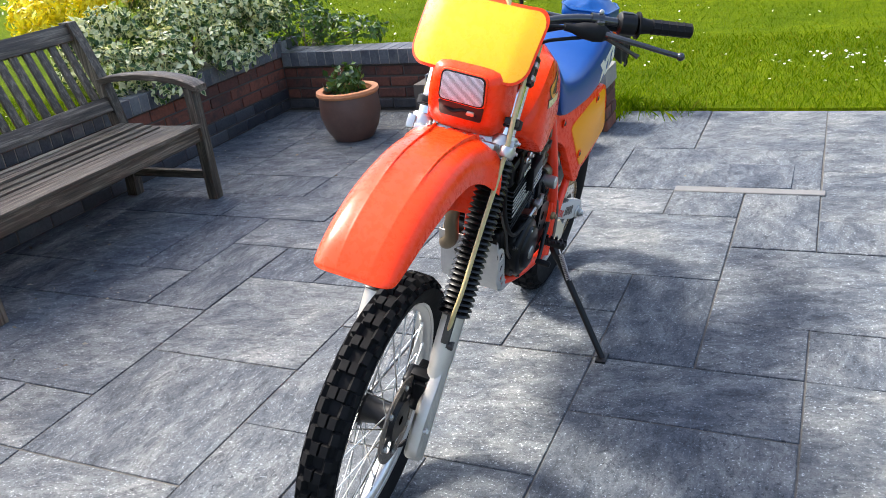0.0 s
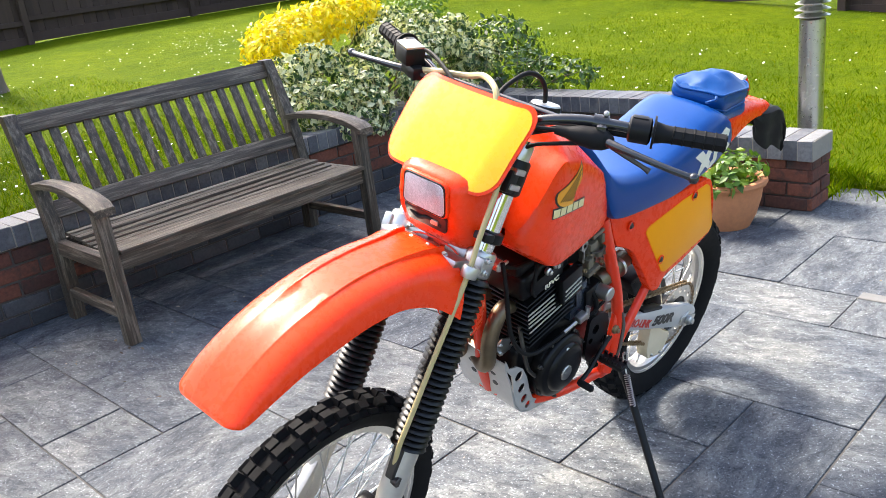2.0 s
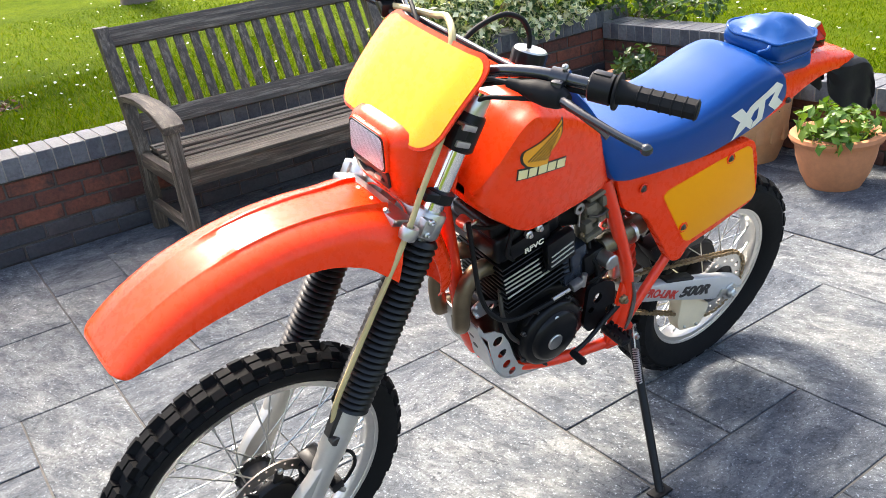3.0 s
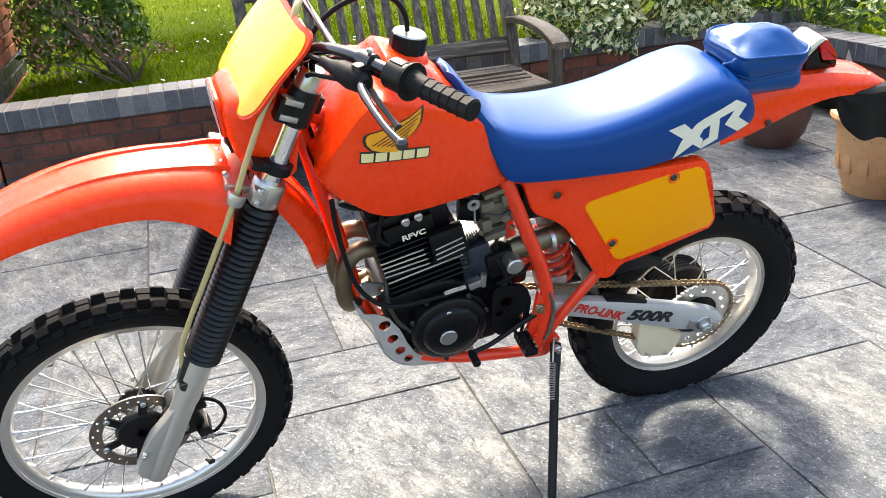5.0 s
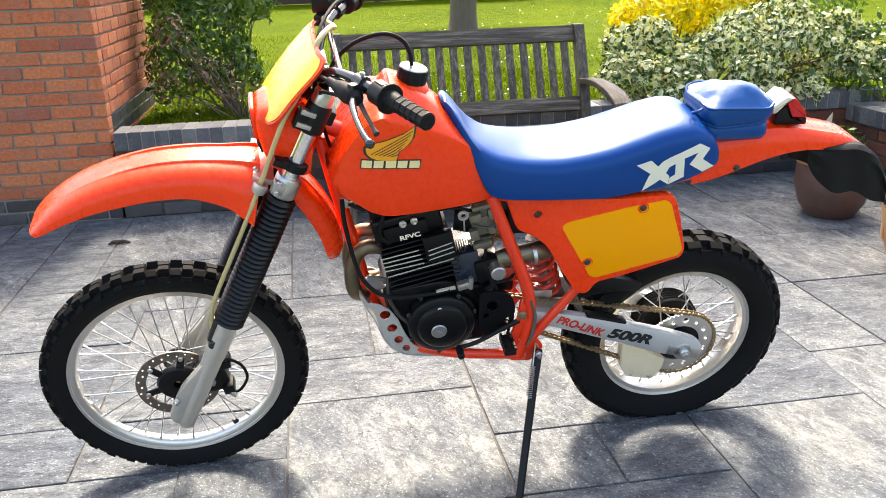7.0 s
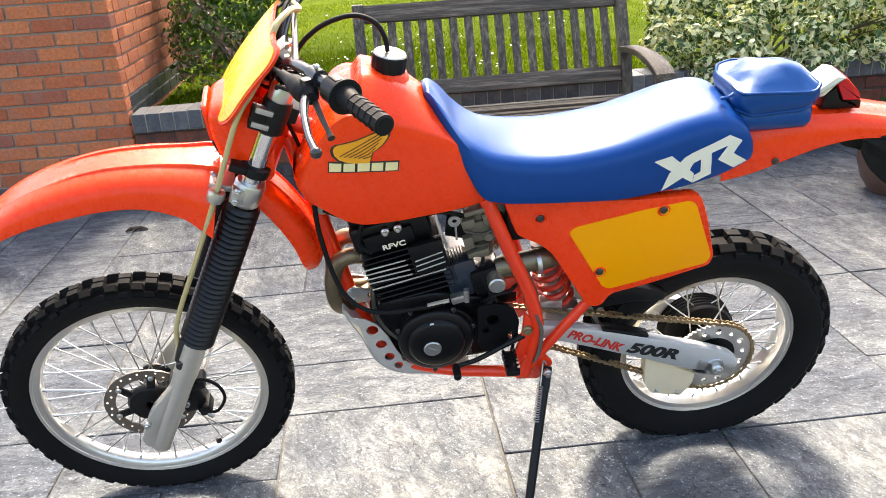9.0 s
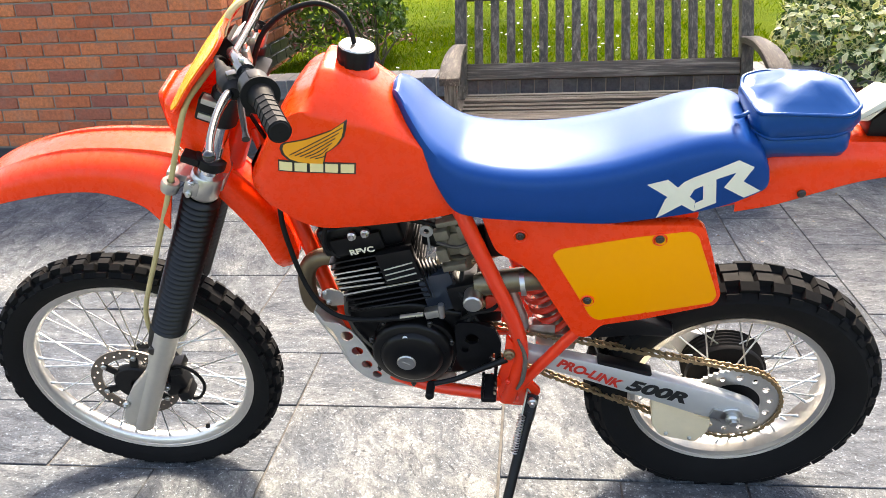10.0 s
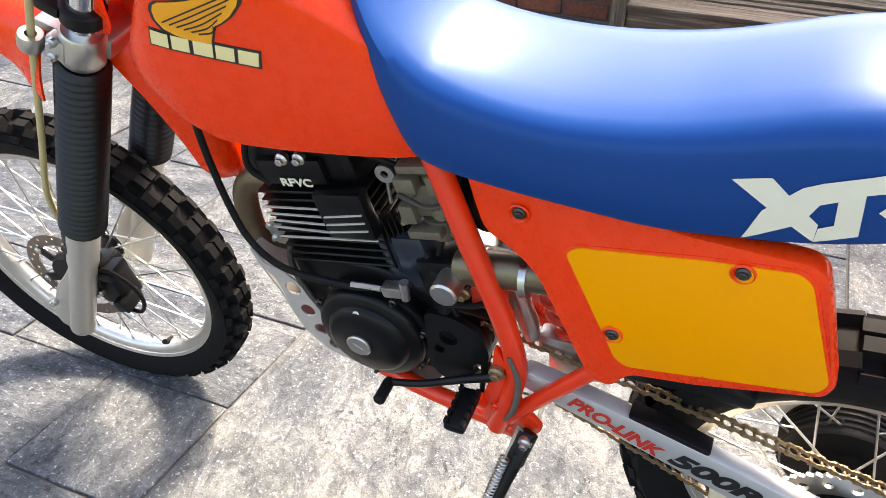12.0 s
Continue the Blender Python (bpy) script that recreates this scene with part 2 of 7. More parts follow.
def m_lawn():
    m, n, l, b = nodes_of("lawn_turf")
    v = coords(n, l)
    big = noise_tex(n, l, 0.7, 4, 0.6, v)
    mid = noise_tex(n, l, 7, 5, 0.7, v)
    fine = noise_tex(n, l, 140, 3, 0.7, v)
    r1 = ramp(n, [(0.3, (0.055, 0.1, 0.001)), (0.7, (0.105, 0.15, 0.001))])
    l.new(mid.outputs["Fac"], r1.inputs["Fac"])
    r0 = ramp(n, [(0.35, (0.8, 0.85, 0.8)), (0.65, (1.2, 1.12, 1.0))])
    l.new(big.outputs["Fac"], r0.inputs["Fac"])
    c = mixed(n, l, r1.outputs["Color"], r0.outputs["Color"], 1.0, "MULTIPLY")
    r2 = ramp(n, [(0.35, (0.5, 0.5, 0.45)), (0.65, (1.3, 1.3, 1.1))])
    l.new(fine.outputs["Fac"], r2.inputs["Fac"])
    l.new(mixed(n, l, c, r2.outputs["Color"], 1.0, "MULTIPLY"), b.inputs["Base Color"])
    b.inputs["Roughness"].default_value = 0.95
    b.inputs["Specular IOR Level"].default_value = 0.05
    bump(n, l, b, fine.outputs["Fac"], 0.9, 0.02)
    return m


def m_island(name, stops, rough=0.5, trans=0.0, spec=0.4):
    """Leaves or blades: each island takes its own tone."""
    m, n, l, b = nodes_of(name)
    g = n.new("ShaderNodeNewGeometry")
    r = ramp(n, stops)
    l.new(g.outputs["Random Per Island"], r.inputs["Fac"])
    l.new(r.outputs["Color"], b.inputs["Base Color"])
    b.inputs["Roughness"].default_value = rough
    b.inputs["Specular IOR Level"].default_value = spec
    if trans > 0:
        t = n.new("ShaderNodeBsdfTranslucent")
        hs = mixed(n, l, r.outputs["Color"], (1.0, 1.0, 0.35), 1.0, "MULTIPLY")
        l.new(hs, t.inputs["Color"])
        ad = n.new("ShaderNodeMixShader")
        ad.inputs[0].default_value = trans
        l.new(b.outputs[0], ad.inputs[1])
        l.new(t.outputs[0], ad.inputs[2])
        l.new(ad.outputs[0], n["Material Output"].inputs["Surface"])
    return m


def m_brick(name, stops, rough, stain, amount):
    m, n, l, b = nodes_of(name)
    v = coords(n, l, rnd=True)
    oi = n.new("ShaderNodeObjectInfo")
    r = ramp(n, stops)
    l.new(oi.outputs["Random"], r.inputs["Fac"])
    fine = noise_tex(n, l, 60, 6, 0.7, v)
    big = noise_tex(n, l, 9, 4, 0.65, v)
    rr = ramp(n, [(0.3, (0.62, 0.62, 0.62)), (0.72, (1.25, 1.25, 1.25))])
    l.new(fine.outputs["Fac"], rr.inputs["Fac"])
    c = mixed(n, l, r.outputs["Color"], rr.outputs["Color"], 1.0, "MULTIPLY")
    rb = ramp(n, [(0.5, (0, 0, 0)), (0.72, (1, 1, 1))])
    l.new(big.outputs["Fac"], rb.inputs["Fac"])
    st = n.new("ShaderNodeMath"); st.operation = "MULTIPLY"; st.inputs[1].default_value = amount
    l.new(rb.outputs["Color"], st.inputs[0])
    l.new(mixed(n, l, c, stain, st.outputs[0]), b.inputs["Base Color"])
    b.inputs["Roughness"].default_value = rough
    bump(n, l, b, fine.outputs["Fac"], 0.5, 0.003)
    return m


def m_slab():
    """Riven slate: shallow broken layers with edge shade in the colour, mottled blue-grey, pale flecks, each slab
    turned its own way.
    """
    m, n, l, b = nodes_of("riven_slate")
    tc = n.new("ShaderNodeTexCoord")
    oi = n.new("ShaderNodeObjectInfo")
    step = n.new("ShaderNodeMath"); step.operation = "GREATER_THAN"; step.inputs[1].default_value = 0.55
    l.new(oi.outputs["Random"], step.inputs[0])
    ang = n.new("ShaderNodeMath"); ang.operation = "MULTIPLY"; ang.inputs[1].default_value = 1.3
    l.new(step.outputs[0], ang.inputs[0])
    rot = n.new("ShaderNodeVectorRotate"); rot.rotation_type = "Z_AXIS"
    l.new(tc.outputs["Object"], rot.inputs["Vector"]); l.new(ang.outputs[0], rot.inputs["Angle"])
    off = n.new("ShaderNodeMath"); off.operation = "MULTIPLY"; off.inputs[1].default_value = 53.0
    l.new(oi.outputs["Random"], off.inputs[0])
    comb = n.new("ShaderNodeCombineXYZ")
    for i in range(3):
        l.new(off.outputs[0], comb.inputs[i])
    add = n.new("ShaderNodeVectorMath"); add.operation = "ADD"
    l.new(rot.outputs["Vector"], add.inputs[0]); l.new(comb.outputs[0], add.inputs[1])

    def stretched(k):
        st = n.new("ShaderNodeMapping")
        st.inputs["Scale"].default_value = (1.0, k, 1.0)
        l.new(add.outputs[0], st.inputs["Vector"])
        return st.outputs["Vector"]

    def tone(fac, stops):
        r = ramp(n, stops)
        l.new(fac, r.inputs["Fac"])
        return r.outputs["Color"]

    def summed(a, k, rest):
        h = n.new("ShaderNodeMath"); h.operation = "MULTIPLY_ADD"; h.inputs[1].default_value = k
        l.new(a, h.inputs[0]); l.new(rest, h.inputs[2])
        return h.outputs[0]

    layer = noise_tex(n, l, 5.0, 6, 0.58, stretched(1.7), 0.6).outputs["Fac"]
    tear = noise_tex(n, l, 15.0, 6, 0.68, stretched(1.9), 0.9).outputs["Fac"]
    crinkle = noise_tex(n, l, 75.0, 4, 0.65, add.outputs[0], 0.2).outputs["Fac"]
    blotch = noise_tex(n, l, 2.6, 4, 0.6, add.outputs[0]).outputs["Fac"]
    grain = noise_tex(n, l, 210, 2, 0.6, add.outputs[0]).outputs["Fac"]
    flecks = noise_tex(n, l, 125, 3, 0.6, add.outputs[0]).outputs["Fac"]
    pits = noise_tex(n, l, 62, 3, 0.55, stretched(1.3), 0.3).outputs["Fac"]
    patch = noise_tex(n, l, 4.2, 3, 0.6, add.outputs[0], 0.4).outputs["Fac"]
    riven = noise_tex(n, l, 3.4, 7, 0.62, stretched(3.2), 0.5).outputs["Fac"]
    c = tone(layer, [(0.36, (0.056, 0.066, 0.078)), (0.5, (0.092, 0.104, 0.114)), (0.62, (0.13, 0.141, 0.147))])
    c = mixed(n, l, c, tone(blotch, [(0.32, (0.74, 0.78, 0.86)), (0.68, (1.22, 1.18, 1.12))]), 1.0, "MULTIPLY")
    c = mixed(n, l, c, tone(oi.outputs["Random"], [(0.0, (0.76, 0.79, 0.85)), (0.5, (1.0, 1.0, 1.0)), (1.0, (1.2, 1.17, 1.12))]), 1.0, "MULTIPLY")
    # contrast in the colour stands for low sun raking across the relief
    c = mixed(n, l, c, tone(tear, [(0.36, (0.6, 0.61, 0.64)), (0.5, (1.0, 1.0, 1.0)), (0.64, (1.3, 1.29, 1.26))]), 1.0, "MULTIPLY")
    c = mixed(n, l, c, tone(crinkle, [(0.36, (0.82, 0.82, 0.83)), (0.5, (1.0, 1.0, 1.0)), (0.66, (1.15, 1.15, 1.14))]), 1.0, "MULTIPLY")
    # thin dark riven lines
    c = mixed(n, l, c, tone(riven, [(0.437, (1.0, 1.0, 1.0)), (0.441, (0.5, 0.52, 0.56)), (0.446, (1.0, 1.0, 1.0)), (0.545, (1.0, 1.0, 1.0)), (0.549, (0.52, 0.54, 0.58)), (0.555, (1.0, 1.0, 1.0))]), 1.0, "MULTIPLY")
    # edge shade painted along the ragged steps where a layer broke off
    warp = summed(tear, 0.22, layer)
    lift = n.new("ShaderNodeMath"); lift.operation = "DIVIDE"; lift.inputs[1].default_value = 0.055
    l.new(warp, lift.inputs[0])
    edge = n.new("ShaderNodeMath"); edge.operation = "FRACT"
    l.new(lift.outputs[0], edge.inputs[0])
    step_shade = tone(edge.outputs[0], [(0.0, (0.42, 0.44, 0.48)), (0.1, (0.72, 0.74, 0.77)), (0.2, (1.06, 1.06, 1.05)), (1.0, (1.0, 1.0, 1.0))])
    c = mixed(n, l, c, mixed(n, l, c, step_shade, 1.0, "MULTIPLY"), tone(blotch, [(0.4, (0.9, 0.9, 0.9)), (0.6, (0.2, 0.2, 0.2))]))
    # dark pits gathered in patches
    hole = n.new("ShaderNodeMath"); hole.operation = "MULTIPLY"
    l.new(tone(pits, [(0.6, (0.0, 0.0, 0.0)), (0.64, (1.0, 1.0, 1.0))]), hole.inputs[0])
    l.new(tone(patch, [(0.46, (0.0, 0.0, 0.0)), (0.56, (1.0, 1.0, 1.0))]), hole.inputs[1])
    c = mixed(n, l, c, tone(hole.outputs[0], [(0.0, (1.0, 1.0, 1.0)), (1.0, (0.45, 0.47, 0.5))]), 1.0, "MULTIPLY")
    c = mixed(n, l, c, tone(grain, [(0.36, (0.72, 0.72, 0.73)), (0.5, (1.0, 1.0, 1.0))]), 1.0, "MULTIPLY")
    # pale flecks, brightened so the colour also carries their sparkle
    c = mixed(n, l, c, tone(flecks, [(0.61, (1.0, 1.0, 1.0)), (0.655, (3.0, 3.0, 2.95))]), 1.0, "MULTIPLY")
    l.new(c, b.inputs["Base Color"])
    ro = n.new("ShaderNodeMapRange"); ro.inputs["From Min"].default_value = 0.3; ro.inputs["From Max"].default_value = 0.7
    ro.inputs["To Min"].default_value = 0.75; ro.inputs["To Max"].default_value = 0.6
    l.new(tear, ro.inputs["Value"]); l.new(ro.outputs[0], b.inputs["Roughness"])
    steps = n.new("ShaderNodeMath"); steps.operation = "SNAP"; steps.inputs[1].default_value = 0.055
    l.new(warp, steps.inputs[0])
    h = summed(tear, 0.4, layer)
    h = summed(steps.outputs[0], 0.6, h)
    h = summed(crinkle, 0.16, h)
    h = summed(hole.outputs[0], -0.03, h)
    h = summed(grain, 0.06, h)
    bump(n, l, b, h, 1.0, 0.015)
    b.inputs["Specular IOR Level"].default_value = 0.3
    return m


M_LAWN = m_lawn()
M_BRICK = m_brick("red_brick", [(0.0, (0.40, 0.1, 0.042)), (0.35, (0.54, 0.15, 0.057)), (0.7, (0.6, 0.19, 0.072)), (0.9, (0.44, 0.13, 0.06)), (1.0, (0.33, 0.1, 0.065))], 0.85, (0.27, 0.18, 0.14), 0.4)
M_OLDBRICK = m_brick("stained_red_brick", [(0.0, (0.07, 0.03, 0.022)), (0.4, (0.15, 0.05, 0.03)), (0.75, (0.22, 0.07, 0.038)), (1.0, (0.1, 0.042, 0.03))], 0.9, (0.03, 0.026, 0.022), 0.95)
M_BLUEBRICK = m_brick("blue_engineering_brick", [(0.0, (0.028, 0.029, 0.034)), (0.5, (0.045, 0.047, 0.054)), (0.85, (0.07, 0.07, 0.075)), (1.0, (0.045, 0.04, 0.04))], 0.45, (0.11, 0.105, 0.095), 0.35)
M_COPING = m_brick("weathered_coping_brick", [(0.0, (0.06, 0.064, 0.075)), (0.5, (0.1, 0.105, 0.115)), (0.8, (0.15, 0.152, 0.155)), (1.0, (0.2, 0.2, 0.195))], 0.5, (0.19, 0.19, 0.18), 0.6)
M_MORTAR = simple("mortar", (0.27, 0.24, 0.2), 0.95, 0, 0.25, 90, 0.6)
M_DARKMORTAR = simple("dark_mortar", (0.085, 0.072, 0.06), 0.95, 0, 0.3, 90, 0.6)
M_SLAB = m_slab()
M_JOINT = simple("sandy_joint", (0.085, 0.08, 0.071), 0.95, 0, 0.8, 45, 0.7)
M_FENCE = simple("brown_fence_board", (0.056, 0.033, 0.024), 0.85, 0, 0.35, 25, 0.4, (5, 5, 0.5), rnd=0.22)

bm = bmesh.new()
xs = [-300, -60, -20, -8, -5.3, -4, -2, -1, 0, 0.7, 1.4, 2.1, 2.8, 3.43, 3.455, 3.79, 3.82, 3.98, 4.01, 4.4, 4.8, 5.3, 5.8, 6.4, 7, 8, 9, 10, 12, 16, 24, 60, 300]
ys = [-300, -60, -20, -8, -4.3, -3, -2, -1, -0.4, 0.19, 0.21, 0.6, 1.0, 1.34, 1.36, 1.9, 2.4, 2.92, 2.945, 3.3, 3.8, 4.4, 5, 5.7, 6.5, 8, 10, 12, 14, 18, 24, 60, 300]
grid = {}
for i, x in enumerate(xs):
    for j, y in enumerate(ys):
        z = -0.075 if on_patio(x, y) else lawn_z(x, y) + 0.012
        grid[i, j] = bm.verts.new((x, y, z))
for i in range(len(xs) - 1):
    for j in range(len(ys) - 1):
        bm.faces.new((grid[i, j], grid[i + 1, j], grid[i + 1, j + 1], grid[i, j + 1]))
tagged(part("ground", bm, M_LAWN, None), "sunlit green lawn rising gently behind the patio walls", "lawn", kind="structure")
# bedding that shows in the joints
bm = bmesh.new()
add_box(bm, (-0.75, -0.75, -0.0355), (9.1, 7.1, 0.06))
add_box(bm, (3.62, 2.1, -0.0395), (0.5, 1.44, 0.06))
PAVE = tagged(part("pavement", bm, M_JOINT, None), "patio of riven blue-grey slate slabs in mixed sizes", "paving", kind="structure")


# ---- brickwork ----
def brick_mesh(name, size, material, bev=0.004):
    bm = bmesh.new()
    add_box(bm, (0, 0, 0), size, None, bev, 1)
    return mesh_from(bm, name, material, True)


def lay(mesh, name, parent, at, turn=0.0, tilt=0.0):
    ob = new(name, mesh)
    ob.parent = parent
    ob.location = at
    ob.rotation_euler = (tilt, 0, turn)
    return ob


RNG = random.Random(4)
MESHES = {}


def course(parent, mat_key, material, start, direction, length, z, depth_at, offset, height=0.065):
    """One course of stretchers along a wall face; cut bricks close the ends."""
    ux, uy = direction
    pos = -offset
    while pos < length - 0.01:
        a, b = max(pos, 0.0), min(pos + 0.215, length)
        if b - a > 0.03:
            key = (mat_key, round(b - a, 2), height)
            if key not in MESHES:
                MESHES[key] = brick_mesh("brick", (b - a, 0.10, height), material)
            m = (a + b) / 2
            j = RNG.uniform(-0.0015, 0.0015)
            nx, ny = -uy, ux
            at = (start[0] + ux * m + nx * (depth_at + j), start[1] + uy * m + ny * (depth_at + j), z)
            lay(MESHES[key], "brick", parent, at, math.atan2(uy, ux))
        pos += 0.225


def coping(parent, start, direction, length, z, width=0.235, height=0.105):
    ux, uy = direction
    k = int(length / 0.0755)
    key = ("coping", width, height)
    if key not in MESHES:
        MESHES[key] = brick_mesh("coping_brick", (0.0715, width, height), M_COPING, 0.003)
    bm = bmesh.new()
    q = Matrix.Rotation(math.atan2(uy, ux), 4, "Z")
    mid = Vector((start[0] + ux * length / 2 - uy * (width / 2 - 0.012), start[1] + uy * length / 2 + ux * (width / 2 - 0.012), z - height / 2 - 0.002))
    add_box(bm, mid, (length, width - 0.006, height - 0.004), q)
    part("mortar_bed", bm, M_MORTAR, parent)
    for i in range(k):
        m = (i + 0.5) * length / k
        nx, ny = -uy, ux
        at = (start[0] + ux * m + nx * (width / 2 - 0.012), start[1] + uy * m + ny * (width / 2 - 0.012), z - height / 2 + RNG.uniform(-0.0015, 0.0015))
        lay(MESHES[key], "coping_brick", parent, at, math.atan2(uy, ux) + RNG.uniform(-0.008, 0.008))


def core(name, x0, x1, y0, y1, z0, z1, material, label):
    bm = bmesh.new()
    add_box(bm, ((x0 + x1) / 2, (y0 + y1) / 2, (z0 + z1) / 2), (x1 - x0, y1 - y0, z1 - z0))
    return tagged(part(name, bm, material, None), label, "wall", kind="structure")


WN = core("wall_north", -0.712, 4.09, 2.812, 3.03, -0.06, 0.405, M_DARKMORTAR, "low stained brick retaining wall with blue brick coping")
for k, z in enumerate((0.036, 0.116, 0.196, 0.276, 0.356)):
    blue = k < 2
    course(WN, "blue" if blue else "old", M_BLUEBRICK if blue else M_OLDBRICK, (-0.712, 2.803), (1, 0), 4.6, z, 0.05, 0.11 * (k % 2), 0.069)
coping(WN, (-0.71, 2.797), (1, 0), 4.83, 0.508)
WE = core("wall_east", 3.90, 4.10, 1.36, 2.80, -0.06, 0.335, M_DARKMORTAR, "low stained brick wall with blue brick coping beside the lawn")
for k, z in enumerate((0.036, 0.116, 0.196, 0.276)):
    course(WE, "blue" if k < 1 else "old", M_BLUEBRICK if k < 1 else M_OLDBRICK, (3.89, 2.80), (0, -1), 1.45, z, 0.05, 0.11 * (k % 2))
coping(WE, (3.882, 2.79), (0, -1), 1.44, 0.432)
WP = core("wall_pier", 3.35, 3.56, 0.215, 1.34, -0.06, 0.272, M_DARKMORTAR, "short brick wall end with blue brick coping at the lawn edge")
for k, z in enumerate((0.035, 0.110, 0.185, 0.244)):
    h = 0.065 if k < 3 else 0.05
    course(WP, "old", M_OLDBRICK, (3.335, 1.34), (0, -1), 1.135, z, 0.05, 0.11 * (k % 2), h)
    course(WP, "old", M_OLDBRICK, (3.345, 0.2), (1, 0), 0.228, z, 0.05, 0.11 * (k % 2), h)
coping(WP, (3.322, 1.34), (0, -1), 1.15, 0.375, 0.258)
core("wall_return", 3.35, 4.10, 1.345, 1.45, -0.06, 0.30, M_DARKMORTAR, "short stained brick wall return")
WH = core("wall_house", -3.6, -0.735, 2.815, 4.40, -0.06, 1.65, M_MORTAR, "red brick garden building wall with blue brick plinth")
for k in range(22):
    z = 0.035 + 0.075 * k
    blue = k < 2
    bx = -2.6 if k < 19 else -1.6
    course(WH, "blue" if blue else "red", M_BLUEBRICK if blue else M_BRICK, (bx, 2.805), (1, 0), -0.726 - bx, z, 0.05, 0.11 * (k % 2))
    if k > 4:
        sblue = k in (6, 7)
        course(WH, "blue" if sblue else "red", M_BLUEBRICK if sblue else M_BRICK, (-0.724, 2.91), (0, 1), 1.5, z, 0.05, 0.0 if k % 2 else 0.1125)
bm = bmesh.new()
add_box(bm, (-2.17, 3.6, 1.69), (3.0, 1.7, 0.08), None, 0.01)
tagged(part("trim", bm, M_COPING, None), "flat coping slab on the brick building", "coping", kind="structure")

# ---- fences ----
def fence(name, a, b, label):
    a, b = Vector(a), Vector(b)
    d = (b - a)
    ln = d.length
    u = d.normalized()
    ang = math.atan2(u.y, u.x)
    bm = bmesh.new()
    # gravel boards stepped along the slope
    bays = int(ln / 3.0)
    for i in range(bays):
        p, q = a + u * (ln * i / bays), a + u * (ln * (i + 1) / bays)
        z = lawn_z(*((p + q) / 2))
        c = (p + q) / 2
        add_box(bm, (c.x, c.y, z + 0.10), (ln / bays, 0.03, 0.16), Matrix.Rotation(ang, 4, "Z"), 0.004, 1)
    f = tagged(part(name, bm, M_FENCE, None), label, "fence", kind="structure")
    n = Vector((-u.y, u.x))
    bmesh_board = bmesh.new()
    add_box(bmesh_board, (0, 0, 0.85), (0.128, 0.016, 1.7), None, 0.003, 1)
    bd = mesh_from(bmesh_board, "board", M_FENCE)
    bmp = bmesh.new()
    add_box(bmp, (0, 0, 0.9), (0.11, 0.11, 2.0), None, 0.008, 1)
    ps = mesh_from(bmp, "post", M_FENCE)
    bmr = bmesh.new()
    add_box(bmr, (0, 0, 0), (ln / bays, 0.05, 0.085), None, 0.006, 1)
    rl = mesh_from(bmr, "rail", M_FENCE)
    side = -1 if n.dot(Vector((0, 0)) - a) < 0 else 1
    m = int(ln / 0.122)
    for i in range(m):
        p = a + u * ((i + 0.5) * 0.122)
        bay = min(int((i + 0.5) * 0.122 / ln * bays), bays - 1)
        c = a + u * (ln * (bay + 0.5) / bays)
        lay(bd, "board", f, (p.x - n.x * side * (0.02 + 0.006 * (i % 2)), p.y - n.y * side * (0.02 + 0.006 * (i % 2)), lawn_z(c.x, c.y) + 0.16), ang + 0.05)
    for i in range(bays + 1):
        p = a + u * (ln * i / bays)
        lay(ps, "post", f, (p.x + n.x * side * 0.05, p.y + n.y * side * 0.05, lawn_z(p.x, p.y)), ang)
    for i in range(bays):
        c = a + u * (ln * (i + 0.5) / bays)
        for h in (0.42, 1.05, 1.65):
            lay(rl, "rail", f, (c.x + n.x * side * 0.03, c.y + n.y * side * 0.03, lawn_z(c.x, c.y) + h), ang)
    return f


fence("fence_east", (9.3, -6.5), (11.7, 14.6), "dark brown close-boarded timber fence with rails and posts")
fence("fence_north", (11.7, 14.6), (-8.0, 14.6), "dark brown close-boarded timber fence with rails")

# ---- grass, daisies ----
def blades(name, boxes, seed, hmin, hmax, width, material, label):
    r = np.random.default_rng(seed)
    vs, fs = [], []
    for x0, x1, y0, y1, count in boxes:
        for _ in range(count):
            x, y = r.uniform(x0, x1), r.uniform(y0, y1)
            if on_patio(x, y) and not (3.5 < x < 3.8 and y < 0.2 and r.random() < 0.25):
                continue
            h, a = r.uniform(hmin, hmax), r.uniform(0, 6.283)
            dx, dy = math.cos(a), math.sin(a)
            lx, ly = r.normal(0, h * 0.45), r.normal(0, h * 0.45)
            z = max(lawn_z(x, y), 0.0) + 0.005
            k = len(vs)
            vs += [(x - dx * width, y - dy * width, z), (x + dx * width, y + dy * width, z), (x + lx * 0.5 + dx * width * 0.7, y + ly * 0.5 + dy * width * 0.7, z + h * 0.65), (x + lx, y + ly, z + h)]
            fs += [(k, k + 1, k + 2), (k, k + 2, k + 3)]
    me = bpy.data.meshes.new(name)
    me.from_pydata(vs, [], fs)
    me.materials.append(material)
    return tagged(new(name, me), label, "grass", kind="stuff")


